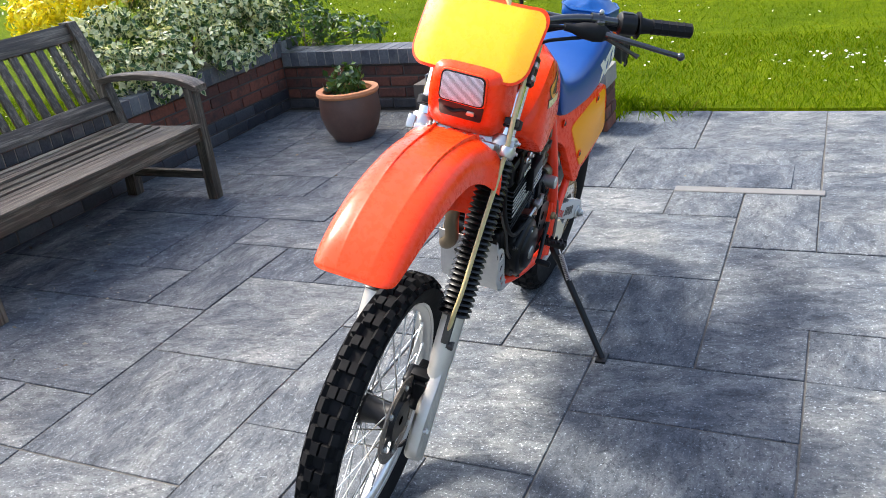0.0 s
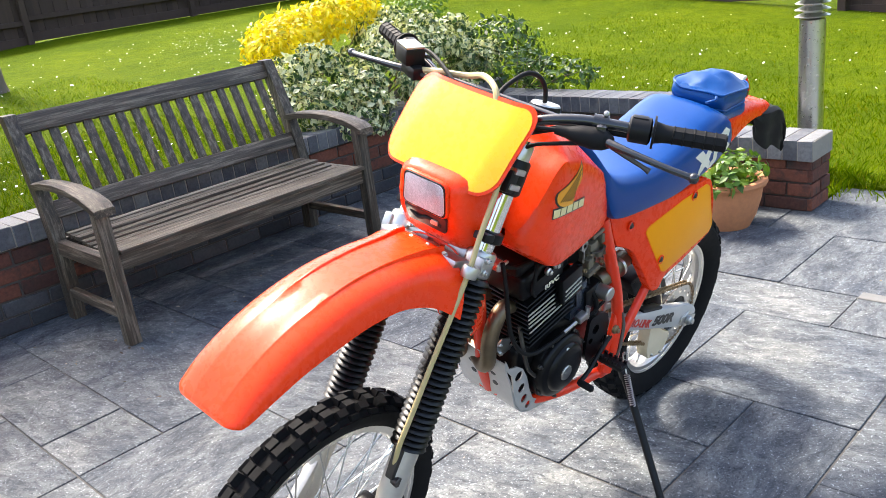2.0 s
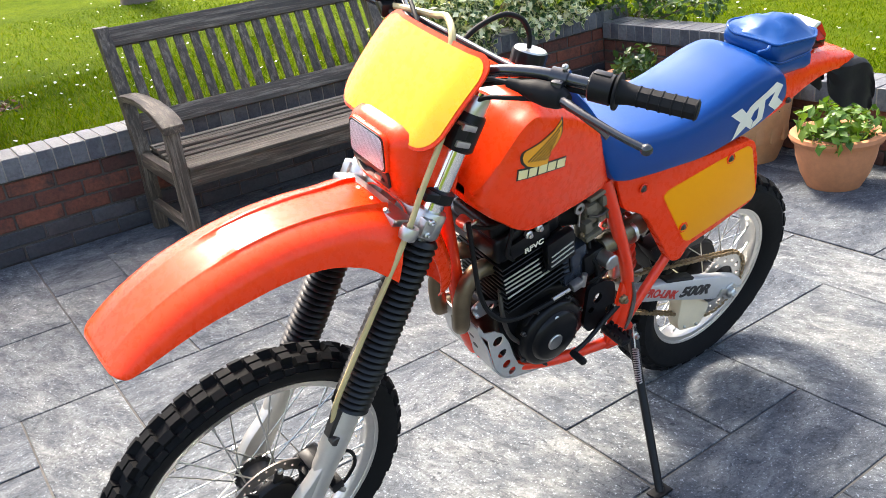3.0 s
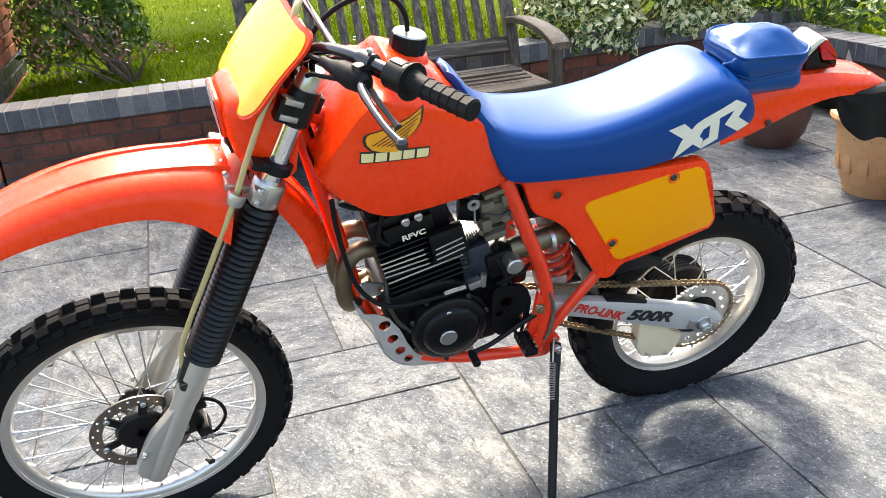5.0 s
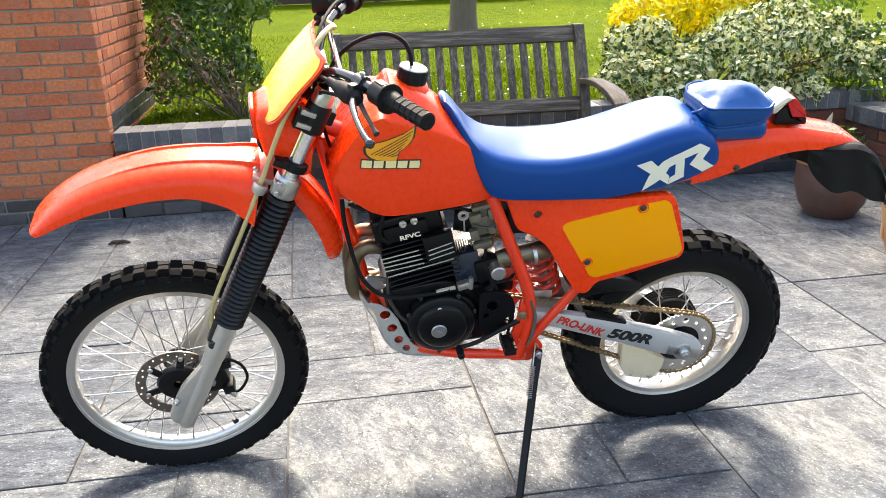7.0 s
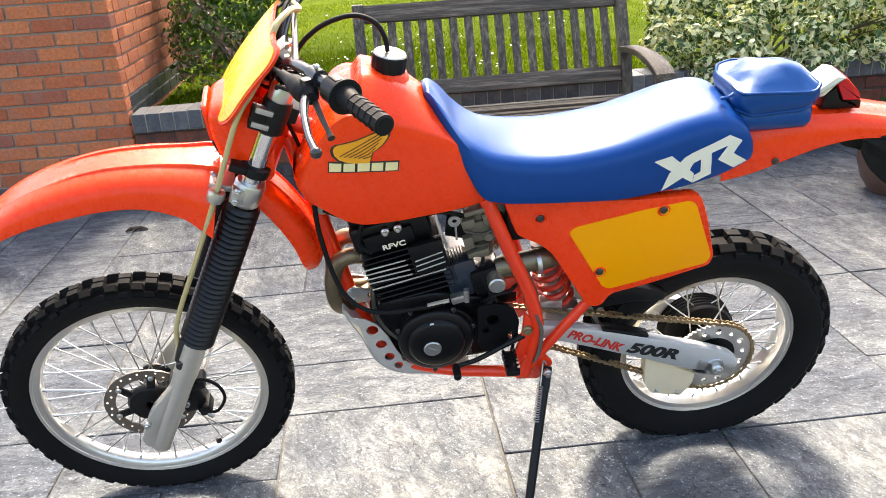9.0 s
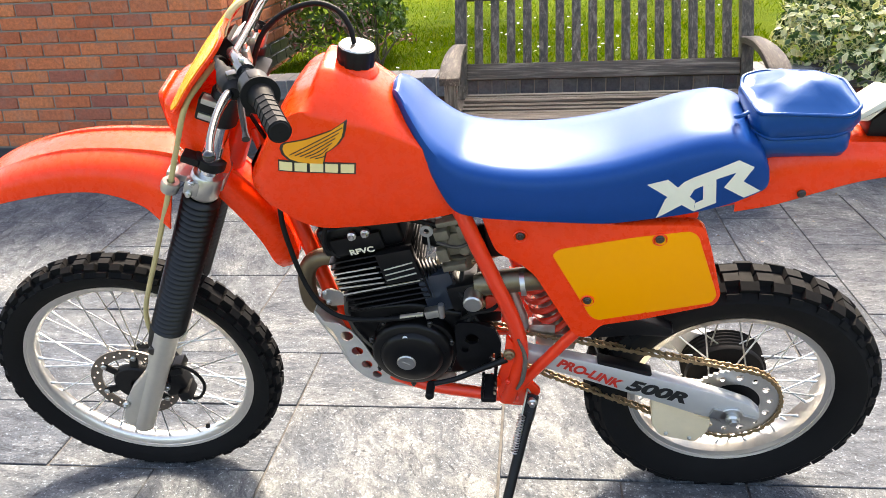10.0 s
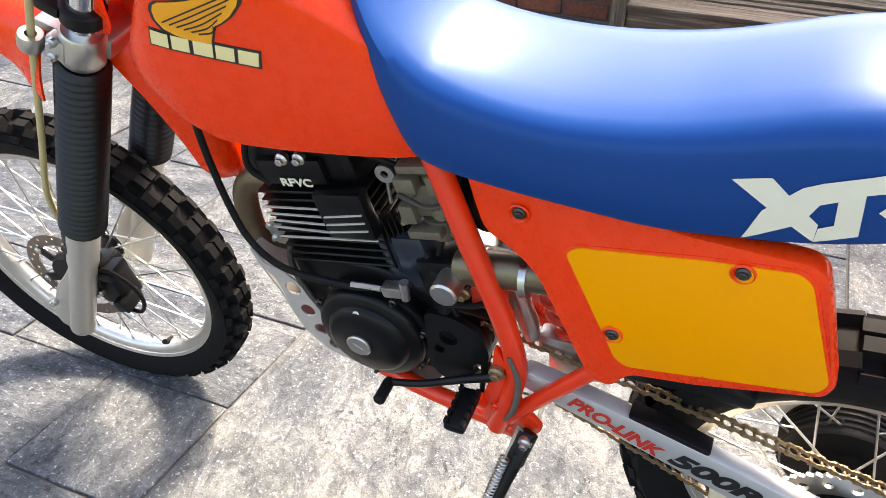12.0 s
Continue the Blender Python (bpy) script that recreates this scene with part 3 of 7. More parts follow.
M_BLADE = m_island("grass_blade", [(0.0, (0.04, 0.09, 0.001)), (0.5, (0.085, 0.145, 0.001)), (0.9, (0.14, 0.19, 0.004)), (1.0, (0.19, 0.18, 0.03))], 0.85, 0.5, 0.03)
blades("grass", [(3.8, 6.0, -2.6, 1.4, 21000), (6.0, 9.0, -3, 5, 9000), (4.1, 6.5, 1.4, 4.5, 7000), (-0.7, 2.6, 3.06, 5.2, 16000), (-0.5, 3.5, 5.2, 9.0, 9000)], 3, 0.018, 0.05, 0.0028, M_BLADE, "short sunlit lawn grass")
blades("long_grass", [(3.58, 4.05, 0.15, 0.75, 900), (3.55, 3.9, -0.25, 0.2, 380), (-0.65, -0.1, 3.05, 3.3, 200)], 5, 0.035, 0.095, 0.003, M_BLADE, "tuft of longer grass beside the wall")

M_DAISY = simple("daisy_petal", (0.82, 0.82, 0.78), 0.6, 0, 0.05, 40, 0.0)
r = np.random.default_rng(11)
vs, fs = [], []
for cx, cy, s, count in ((4.9, -0.9, 0.28, 26), (5.0, -1.2, 0.2, 12), (4.6, -1.6, 0.3, 10), (6.2, -0.2, 1.2, 34), (7.0, 3.0, 1.5, 90), (6.0, 5.0, 1.5, 80), (7.2, 8.5, 1.1, 240), (6.0, 9.5, 1.2, 160), (1.2, 5.0, 0.8, 60), (0.4, 4.2, 0.5, 26), (2.0, 7.5, 1.2, 70), (5.0, 2.0, 0.8, 24), (1.6, 4.0, 0.5, 18)):
    for _ in range(count):
        x, y = r.normal(cx, s), r.normal(cy, s)
        if on_patio(x, y) or (x < 4.2 and y < 3.1):
            continue
        z = lawn_z(x, y) + r.uniform(0.03, 0.06)
        rad = r.uniform(0.008, 0.012)
        k = len(vs)
        tx, ty = r.normal(0, 0.3), r.normal(0, 0.3)
        vs.append((x, y, z + 0.003))
        for q in range(8):
            a = q * math.pi / 4
            vs.append((x + rad * math.cos(a), y + rad * math.sin(a), z + rad * (math.cos(a) * tx + math.sin(a) * ty)))
        fs += [(k, k + 1 + q, k + 1 + (q + 1) % 8) for q in range(8)]
me = bpy.data.meshes.new("daisies")
me.from_pydata(vs, [], fs)
me.materials.append(M_DAISY)
tagged(new("daisies", me), "scattered white daisies in the lawn", "flowers", kind="stuff")
# ---- motorcycle: x runs to its tail, y to its right side, z up, before it leans ----
from mathutils.bvhtree import BVHTree

LEAN, BASE_Y = radians(14.5), 0.036
BIKE = thing("motorcycle", "orange-red dirt motorcycle with blue seat leaning on its side stand", "motorcycle", Matrix.Translation((0, BASE_Y, 0)) @ Matrix.Rotation(LEAN, 4, "X"))
FC, RC = Vector((0.006, 0, 0.348)), Vector((1.431, 0, 0.319))
FDIR = Vector((0.425, 0, 0.905)).normalized()
FPERP = Vector((0.905, 0, -0.425)).normalized()
AXIS_P = Vector((0.33, 0, 0.925)) + FPERP * 0.045
STEER = Matrix.Translation(AXIS_P) @ Matrix.Rotation(radians(3), 4, FDIR) @ Matrix.Translation(-AXIS_P)


def turned(bm):
    """Turns a part of the front end with the steering."""
    bmesh.ops.transform(bm, matrix=STEER, verts=bm.verts)
    return bm


def glide(keys, n):
    k = np.array(keys, float)
    out = []
    for u in np.linspace(0, len(k) - 1, n):
        i = min(int(u), len(k) - 2)
        f = u - i
        p0, p1, p2, p3 = k[max(i - 1, 0)], k[i], k[i + 1], k[min(i + 2, len(k) - 1)]
        out.append(0.5 * (2 * p1 + (p2 - p0) * f + (2 * p0 - 5 * p1 + 4 * p2 - p3) * f * f + (3 * p1 - p0 - 3 * p2 + p3) * f ** 3))
    return out


def holed_plate(bm, outline, holes, y0, y1, bev=0.0):
    """A plate of XZ outline with round holes (x, z, r) that go through it."""
    loops = [outline] + [[(x + r * math.cos(-2 * math.pi * k / 14), z + r * math.sin(-2 * math.pi * k / 14)) for k in range(14)] for x, z, r in holes]
    edges = []
    for lp in loops:
        vs = [bm.verts.new((x, y0, z)) for x, z in lp]
        edges += [bm.edges.new((vs[i], vs[(i + 1) % len(vs)])) for i in range(len(vs))]
    r = bmesh.ops.triangle_fill(bm, use_beauty=True, use_dissolve=False, edges=edges)
    faces = [g for g in r["geom"] if isinstance(g, bmesh.types.BMFace)]
    ex = bmesh.ops.extrude_face_region(bm, geom=faces)
    vs = [g for g in ex["geom"] if isinstance(g, bmesh.types.BMVert)]
    bmesh.ops.translate(bm, vec=(0, y1 - y0, 0), verts=vs)
    return bm


def ring_outline(c, r, n=48, teeth=0, depth=0.0):
    out = []
    for k in range(n):
        a = 2 * math.pi * k / n
        rr = r - (depth if teeth and k % 2 else 0)
        out.append((c[0] + rr * math.cos(a), c[1] + rr * math.sin(a)))
    return out


def bolt(name, at, r, depth, parent, material, axis=(0, -1, 0), steer=False):
    bm = bmesh.new()
    add_disc(bm, at, r, depth, axis, 12, r * 0.25)
    a = Vector(axis)
    add_disc(bm, Vector(at) + a * depth * 0.9, r * 0.62, depth * 0.7, axis, 6, r * 0.1)
    return part(name, turned(bm) if steer else bm, material, parent)


# -- wheels --
def tyre_profile(r, w, rim):
    half = [(rim - 0.004, -w * 0.24), (rim + 0.008, -w * 0.36), (rim + (r - rim) * 0.35, -w * 0.47), (rim + (r - rim) * 0.62, -w * 0.5), (r - 0.027, -w * 0.44), (r - 0.018, -w * 0.30), (r - 0.0145, -w * 0.14)]
    return half + [(r - 0.014, 0)] + [(a, -b) for a, b in half[::-1]]


def knobs(bm, c, r, w, pitches, rows, h=0.0155):
    """Tread blocks: rows of (lateral, phase, length, width, inset, tilt)."""
    for k in range(pitches):
        for y, ph, ln, wd, inset, tilt in rows:
            a = 2 * math.pi * (k + ph) / pitches
            u, t = Vector((math.cos(a), 0, math.sin(a))), Vector((-math.sin(a), 0, math.cos(a)))
            yv = Vector((0, 1, 0))
            n = (u * math.cos(tilt) + yv * math.sin(tilt)).normalized()
            s = n.cross(t)
            p = Vector(c) + u * (r - inset) + yv * y
            j = 1 + 0.08 * math.sin(k * 7.1 + y * 90)
            base = [p + t * (ln * 0.56 * sx) + s * (wd * 0.56 * sy) - n * (h + 0.004) for sx, sy in ((-1, -1), (1, -1), (1, 1), (-1, 1))]
            top = [p + t * (ln * 0.47 * sx * j) + s * (wd * 0.47 * sy) for sx, sy in ((-1, -1), (1, -1), (1, 1), (-1, 1))]
            b, q = [bm.verts.new(v) for v in base], [bm.verts.new(v) for v in top]
            bm.faces.new(q)
            for i in range(4):
                bm.faces.new((b[i], b[(i + 1) % 4], q[(i + 1) % 4], q[i]))
    return bm


def wheel(name, c, r, w, rim, hub_r, hub_w, pitches, rows, steer, spoke_n=36):
    fix = turned if steer else (lambda b: b)
    bm = bmesh.new()
    rw = w * 0.30
    add_lathe(bm, [(rim, -rw), (rim - 0.002, -rw + 0.004), (rim - 0.018, -rw + 0.008), (rim - 0.024, -rw * 0.4), (rim - 0.026, 0), (rim - 0.024, rw * 0.4), (rim - 0.018, rw - 0.008), (rim - 0.002, rw - 0.004), (rim, rw), (rim - 0.006, rw - 0.003), (rim - 0.012, 0), (rim - 0.006, -rw + 0.003)], c, "Y", 80)
    wh = part(name, fix(bm), M_RIM, BIKE, "spoked wheel with brushed aluminium rim")
    bm = bmesh.new()
    add_lathe(bm, tyre_profile(r, w, rim), c, "Y", 90)
    part("tyre", fix(bm), M_TYRE, wh, "black off-road tyre")
    bm = bmesh.new()
    ob = part("tread", fix(knobs(bm, c, r, w, pitches, rows)), M_TYRE, wh, "chunky black tread blocks", smooth=False)
    ob["kind"] = "stuff"
    bm = bmesh.new()
    prof = [(0.012, -hub_w), (hub_r * 0.98, -hub_w), (hub_r, -hub_w + 0.006), (hub_r * 0.8, -hub_w + 0.012), (hub_r * 0.62, 0), (hub_r * 0.8, hub_w - 0.012), (hub_r, hub_w - 0.006), (hub_r * 0.98, hub_w), (0.012, hub_w)]
    add_lathe(bm, prof, c, "Y", 36, closed=False)
    part("hub", fix(bm), M_BLACKPL, wh, "black wheel hub")
    for k in range(spoke_n):
        side = -1 if k % 2 else 1
        a = 2 * math.pi * k / spoke_n
        d = (0.34 if (k // 2) % 2 else -0.34) * 2.0
        ci = Vector((math.cos(a + d), 0, math.sin(a + d)))
        co = Vector((math.cos(a), 0, math.sin(a)))
        bm = bmesh.new()
        p0 = c + ci * hub_r * 0.93 + Vector((0, side * (hub_w - 0.006), 0))
        p1 = c + co * (rim - 0.022) + Vector((0, side * 0.006, 0))
        add_tube(bm, [p0, p1], 0.0019, 6)
        add_tube(bm, [p1 - (p1 - p0).normalized() * 0.016, p1 + (p1 - p0).normalized() * 0.003], 0.0034, 6)
        part("spoke", fix(bm), M_STEEL, wh)
    return wh


front = wheel("front_wheel", FC, 0.35, 0.086, 0.283, 0.045, 0.042, 37,
              [(-0.0105, 0.0, 0.026, 0.017, 0.0, -0.05), (0.0105, 0.0, 0.026, 0.017, 0.0, 0.05), (-0.027, 0.5, 0.027, 0.016, 0.004, -0.5), (0.027, 0.5, 0.027, 0.016, 0.004, 0.5), (-0.039, 0.02, 0.024, 0.012, 0.019, -1.05), (0.039, 0.02, 0.024, 0.012, 0.019, 1.05)], True)
rear = wheel("rear_wheel", RC, 0.3315, 0.122, 0.231, 0.06, 0.05, 30,
             [(-0.016, 0.0, 0.036, 0.026, 0.0, -0.05), (0.016, 0.0, 0.036, 0.026, 0.0, 0.05), (-0.041, 0.5, 0.038, 0.022, 0.006, -0.5), (0.041, 0.5, 0.038, 0.022, 0.006, 0.5), (-0.056, 0.0, 0.03, 0.014, 0.024, -1.1), (0.056, 0.0, 0.03, 0.014, 0.024, 1.1)], False)
bm = bmesh.new()
add_lathe(bm, [(0.012, 0.02), (0.088, 0.02), (0.092, 0.026), (0.092, 0.082), (0.08, 0.09), (0.03, 0.095), (0.012, 0.095)], RC, "Y", 40, closed=False)
part("brake_drum", bm, M_BLACKPL, rear, "finned black drum brake")
for k in range(5):
    bm = bmesh.new()
    add_lathe(bm, [(0.091, 0.03 + k * 0.011), (0.097, 0.032 + k * 0.011), (0.091, 0.034 + k * 0.011)], RC, "Y", 40)
    part("drum_fin", bm, M_BLACKPL, rear)
# front brake: drilled disc, carrier, caliper, hose
bm = bmesh.new()
holes = [(FC.x + rr * math.cos(a), FC.z + rr * math.sin(a), 0.0032) for k in range(30) for rr, a in ((0.094 if k % 2 else 0.102, 2 * math.pi * k / 30),)]
loops = [ring_outline((FC.x, FC.z), 0.11, 64), ring_outline((FC.x, FC.z), 0.083, 48)]
edges = []
for lp in loops + [[(x + r * math.cos(-2 * math.pi * k / 8), z + r * math.sin(-2 * math.pi * k / 8)) for k in range(8)] for x, z, r in holes]:
    vs = [bm.verts.new((x, -0.055, z)) for x, z in lp]
    edges += [bm.edges.new((vs[i], vs[(i + 1) % len(vs)])) for i in range(len(vs))]
got = bmesh.ops.triangle_fill(bm, use_beauty=True, use_dissolve=False, edges=edges)
ex = bmesh.ops.extrude_face_region(bm, geom=[g for g in got["geom"] if isinstance(g, bmesh.types.BMFace)])
bmesh.ops.translate(bm, vec=(0, 0.004, 0), verts=[g for g in ex["geom"] if isinstance(g, bmesh.types.BMVert)])
M_DISC = simple("browned_brake_disc", (0.23, 0.2, 0.17), 0.38, 0.9, 0.25, 40, 0.05)
part("brake_disc", turned(bm), M_DISC, front, "drilled steel brake disc")
bm = bmesh.new()
add_lathe(bm, [(0.012, -0.06), (0.05, -0.06), (0.056, -0.052), (0.056, -0.044), (0.012, -0.044)], FC, "Y", 32, closed=False)
part("disc_carrier", turned(bm), M_BLACKPL, front)
for k in range(6):
    a = 2 * math.pi * (k + 0.3) / 6
    bm = bmesh.new()
    add_box(bm, FC + Vector((0.071 * math.cos(a), -0.053, 0.071 * math.sin(a))), (0.036, 0.006, 0.02), Matrix.Rotation(-a, 4, "Y"), 0.002)
    part("carrier_arm", turned(bm), M_BLACKPL, front)
    bm = bmesh.new()
    add_disc(bm, FC + Vector((0.086 * math.cos(a), -0.055, 0.086 * math.sin(a))), 0.007, 0.006, (0, -1, 0), 12, 0.002)
    part("disc_rivet", turned(bm), M_STEEL, front)
bm = bmesh.new()
add_box(bm, (0.105, -0.052, 0.375), (0.06, 0.052, 0.11), Matrix.Rotation(radians(-12), 4, "Y"), 0.012, 3)
add_box(bm, (0.085, -0.075, 0.40), (0.05, 0.03, 0.05), None, 0.008)
part("brake_caliper", turned(bm), M_BLACKPL, BIKE, "black front brake caliper")
for dx, dz, sx, sz in ((0.03, 0.045, 0.034, 0.022), (0.032, -0.04, 0.03, 0.028), (-0.02, 0.06, 0.026, 0.02)):
    bm = bmesh.new()
    add_box(bm, (0.105 + dx, -0.07, 0.375 + dz), (sx, 0.05, sz), Matrix.Rotation(radians(-12), 4, "Y"), 0.005)
    part("caliper_lug", turned(bm), M_BLACKPL, BIKE)
for pin, r in (([(0.098, -0.1, 0.43), (0.088, -0.1, 0.395)], 0.0075), ([(0.14, -0.092, 0.325), (0.152, -0.092, 0.312)], 0.006)):
    bm = bmesh.new()
    add_tube(bm, pin, r, 10)
    part("caliper_pin", turned(bm), M_STEEL, BIKE)
for nm, z in (("caliper_bolt", 0.42), ("caliper_bolt", 0.365)):
    bolt(nm, (0.1, -0.085, z), 0.007, 0.01, BIKE, M_STEEL, steer=True)
bm = bmesh.new()
add_tube(bm, [(0.115, -0.085, 0.42), (0.145, -0.09, 0.44), (0.178, -0.085, 0.41), (0.188, -0.08, 0.36), (0.165, -0.075, 0.315), (0.14, -0.075, 0.31)], 0.0042, 8, 6)
part("brake_hose", turned(bm), M_RUBBER, BIKE)
bm = bmesh.new()
add_tube(bm, [(0.122, -0.005, 0.135), (0.132, -0.03, 0.152)], [0.003, 0.006], 10)
add_tube(bm, [(0.131, -0.03, 0.152), (0.138, -0.04, 0.166)], 0.0058, 10)
part("valve_cap", turned(bm), M_RUBBER, front)
# pale hose down the fork and its guide ring
bm = bmesh.new()
add_tube(bm, [(0.415, -0.05, 1.19), (0.385, -0.1, 1.165), (0.352, -0.12, 1.126), (0.311, -0.122, 1.034), (0.276, -0.125, 0.951), (0.203, -0.12, 0.791), (0.148, -0.118, 0.672), (0.128, -0.112, 0.61), (0.122, -0.105, 0.55), (0.112, -0.09, 0.46)], 0.0056, 10, 6)
part("front_hose", turned(bm), M_CABLE, BIKE, "pale straw-coloured sheathed hose")
bm = bmesh.new()
add_lathe(bm, [(0.008, -0.012), (0.016, -0.012), (0.018, -0.006), (0.018, 0.006), (0.016, 0.012), (0.008, 0.012)], axis="Z", n=18, m=Matrix.Translation((0.283, -0.127, 0.966)) @ FDIR.to_track_quat("Z", "Y").to_matrix().to_4x4())
part("hose_guide", turned(bm), M_ALU, BIKE)
bm = bmesh.new()
add_box(bm, (0.128, -0.105, 0.56), (0.02, 0.02, 0.075), Matrix.Rotation(radians(20), 4, "Y"), 0.004)
add_disc(bm, (0.12, -0.11, 0.52), 0.012, 0.016, (0, -1, 0), 12, 0.002)
part("hose_bracket", turned(bm), M_DARKSTEEL, BIKE)
# -- forks --
def on_fork(z, y, off=0.0):
    return Vector((0.170 + (z - 0.585) * 0.4696, y, z)) + FPERP * off


for s in (-1, 1):
    y = 0.102 * s
    bm = bmesh.new()
    p = [on_fork(z, y) for z in (0.246, 0.25, 0.33, 0.46, 0.475, 0.52, 0.60)]
    add_tube(bm, p, [0.021, 0.0245, 0.0255, 0.0258, 0.0282, 0.0285, 0.0285], 20)
    lower = part("fork_leg", turned(bm), M_FORK, BIKE, "sanded aluminium lower fork leg")
    bm = bmesh.new()
    lug = [on_fork(z, 0, o) for z, o in ((0.452, -0.02), (0.41, -0.032), (0.372, -0.046), (0.345, -0.05), (0.27, -0.05), (0.252, -0.034), (0.252, 0.0), (0.452, 0.0))]
    add_prism(bm, rounded([(q.x, q.z) for q in lug], 0.01), y - 0.018, y + 0.01, 0.005)
    part("axle_lug", turned(bm), M_FORK, lower)
    bolt("axle_nut", (0.004, y - 0.019 if s < 0 else y + 0.013, 0.345), 0.009, 0.008, lower, M_STEEL, (0, s, 0) if s > 0 else (0, -1, 0), True)
    bm = bmesh.new()
    zs = np.linspace(0.575, 0.925, 85)
    ribs = [0.034 + (0.006 if i % 3 == 1 else (-0.0045 if i % 3 == 0 else 0.003)) - 0.002 * abs(i / 84 - 0.2) for i in range(85)]
    ribs[0] = ribs[-1] = 0.03
    add_tube(bm, [on_fork(z, y) for z in zs], ribs, 22)
    part("fork_gaiter", turned(bm), M_GAITER, BIKE, "ribbed black rubber fork gaiter")
    bm = bmesh.new()
    add_tube(bm, [on_fork(0.92, y), on_fork(1.185, y)], 0.0205, 20)
    part("fork_tube", turned(bm), M_CHROME, BIKE, "polished upper fork tube")
    bm = bmesh.new()
    add_tube(bm, [on_fork(0.928, y), on_fork(0.932, y), on_fork(0.972, y), on_fork(0.976, y)], [0.028, 0.031, 0.031, 0.028], 20)
    add_box(bm, on_fork(0.952, y + 0.022 * s, -0.02), (0.028, 0.02, 0.034), Matrix.Rotation(radians(25), 4, "Y"), 0.004)
    add_box(bm, on_fork(0.952, y - 0.045 * s, 0.01), (0.05, 0.07, 0.034), Matrix.Rotation(radians(25), 4, "Y"), 0.006)
    cl = part("fork_clamp", turned(bm), M_ALU, BIKE, "cast aluminium lower fork clamp")
    for dz in (-0.01, 0.012):
        bolt("clamp_bolt", on_fork(0.952 + dz, y - 0.03, -0.022), 0.007, 0.008, cl, M_STEEL, (0, -1, 0), True)
    bm = bmesh.new()
    add_tube(bm, [on_fork(0.992, y), on_fork(0.995, y), on_fork(1.012, y), on_fork(1.015, y)], [0.024, 0.03, 0.03, 0.024], 18)
    add_box(bm, on_fork(1.004, y - 0.012, -0.035), (0.035, 0.03, 0.016), Matrix.Rotation(radians(25), 4, "Y"), 0.004)
    part("fork_band", turned(bm), M_BLACKPL, BIKE)
    bm = bmesh.new()
    add_tube(bm, [on_fork(1.085, y), on_fork(1.09, y), on_fork(1.145, y), on_fork(1.15, y)], [0.024, 0.029, 0.029, 0.026], 18)
    add_box(bm, on_fork(1.12, y - 0.05 * s, 0.02), (0.055, 0.08, 0.035), Matrix.Rotation(radians(25), 4, "Y"), 0.006)
    add_box(bm, on_fork(1.11, y + 0.012 * s, -0.03), (0.03, 0.03, 0.045), Matrix.Rotation(radians(25), 4, "Y"), 0.005)
    up = part("upper_clamp", turned(bm), M_BLACKPL, BIKE, "black upper fork clamp")
    bm = bmesh.new()
    add_tube(bm, [on_fork(1.15, y), on_fork(1.176, y), on_fork(1.18, y)], [0.0235, 0.0235, 0.02], 18)
    part("fork_cap", turned(bm), M_STEEL, up)
    for dz in (-0.016, 0.012):
        bm = bmesh.new()
        add_box(bm, on_fork(1.118 + dz, y - 0.022, -0.022), (0.034, 0.02, 0.012), Matrix.Rotation(radians(25), 4, "Y"), 0.002)
        part("clamp_band", turned(bm), M_STEEL, up)

# -- front fender, with raised ribs and a rear flap --
def fender(bm, keys, prof, n, thick, start=-9.0):
    """A mudguard along keys (x, z, half width, depth, tilt); its ribs rise from x = start on."""
    rows = []
    for x, z, w, d, tilt in glide(keys, n):
        tx, tz = math.sin(tilt), math.cos(tilt)
        k = max(0.0, min(1.0, (x - start) / 0.1))
        flat = [(u, f if abs(abs(u) - 0.41) > 0.03 or abs(u) > 0.42 else f * k + (-0.02 if abs(u) > 0.4 else -0.008) * (1 - k)) for u, f in prof]
        rows.append([(x + tx * f * d, w * u, z + tz * f * d) for u, f in flat])
    add_loft(bm, rows, cap=False, closed=False)
    solidify(bm, thick)


FPROF = [(-1.0, -1.0), (-0.995, -0.86), (-0.975, -0.66), (-0.93, -0.46), (-0.86, -0.3), (-0.76, -0.18), (-0.64, -0.1), (-0.5, -0.05), (-0.43, -0.03), (-0.405, 0.045), (-0.385, 0.045), (-0.36, -0.012), (-0.17, -0.004), (0.0, 0.0), (0.17, -0.004), (0.36, -0.012), (0.385, 0.045), (0.405, 0.045), (0.43, -0.03), (0.5, -0.05), (0.64, -0.1), (0.76, -0.18), (0.86, -0.3), (0.93, -0.46), (0.975, -0.66), (0.995, -0.86), (1.0, -1.0)]
bm = bmesh.new()
fender(bm, [(-0.246, 0.866, 0.06, 0.004, -0.9), (-0.243, 0.869, 0.074, 0.01, -0.88), (-0.234, 0.879, 0.085, 0.02, -0.85), (-0.19, 0.917, 0.091, 0.036, -0.75), (-0.124, 0.955, 0.094, 0.048, -0.55), (-0.045, 0.983, 0.096, 0.057, -0.3), (0.046, 1.0, 0.097, 0.062, -0.1), (0.135, 1.002, 0.1, 0.067, 0.08), (0.215, 0.995, 0.108, 0.086, 0.16), (0.258, 0.99, 0.124, 0.106, 0.2), (0.288, 0.982, 0.134, 0.118, 0.25)], FPROF, 64, 0.0035, -0.06)
ff = part("front_fender", turned(bm), M_ORANGE, BIKE, "glossy orange-red front mudguard")
bm = bmesh.new()
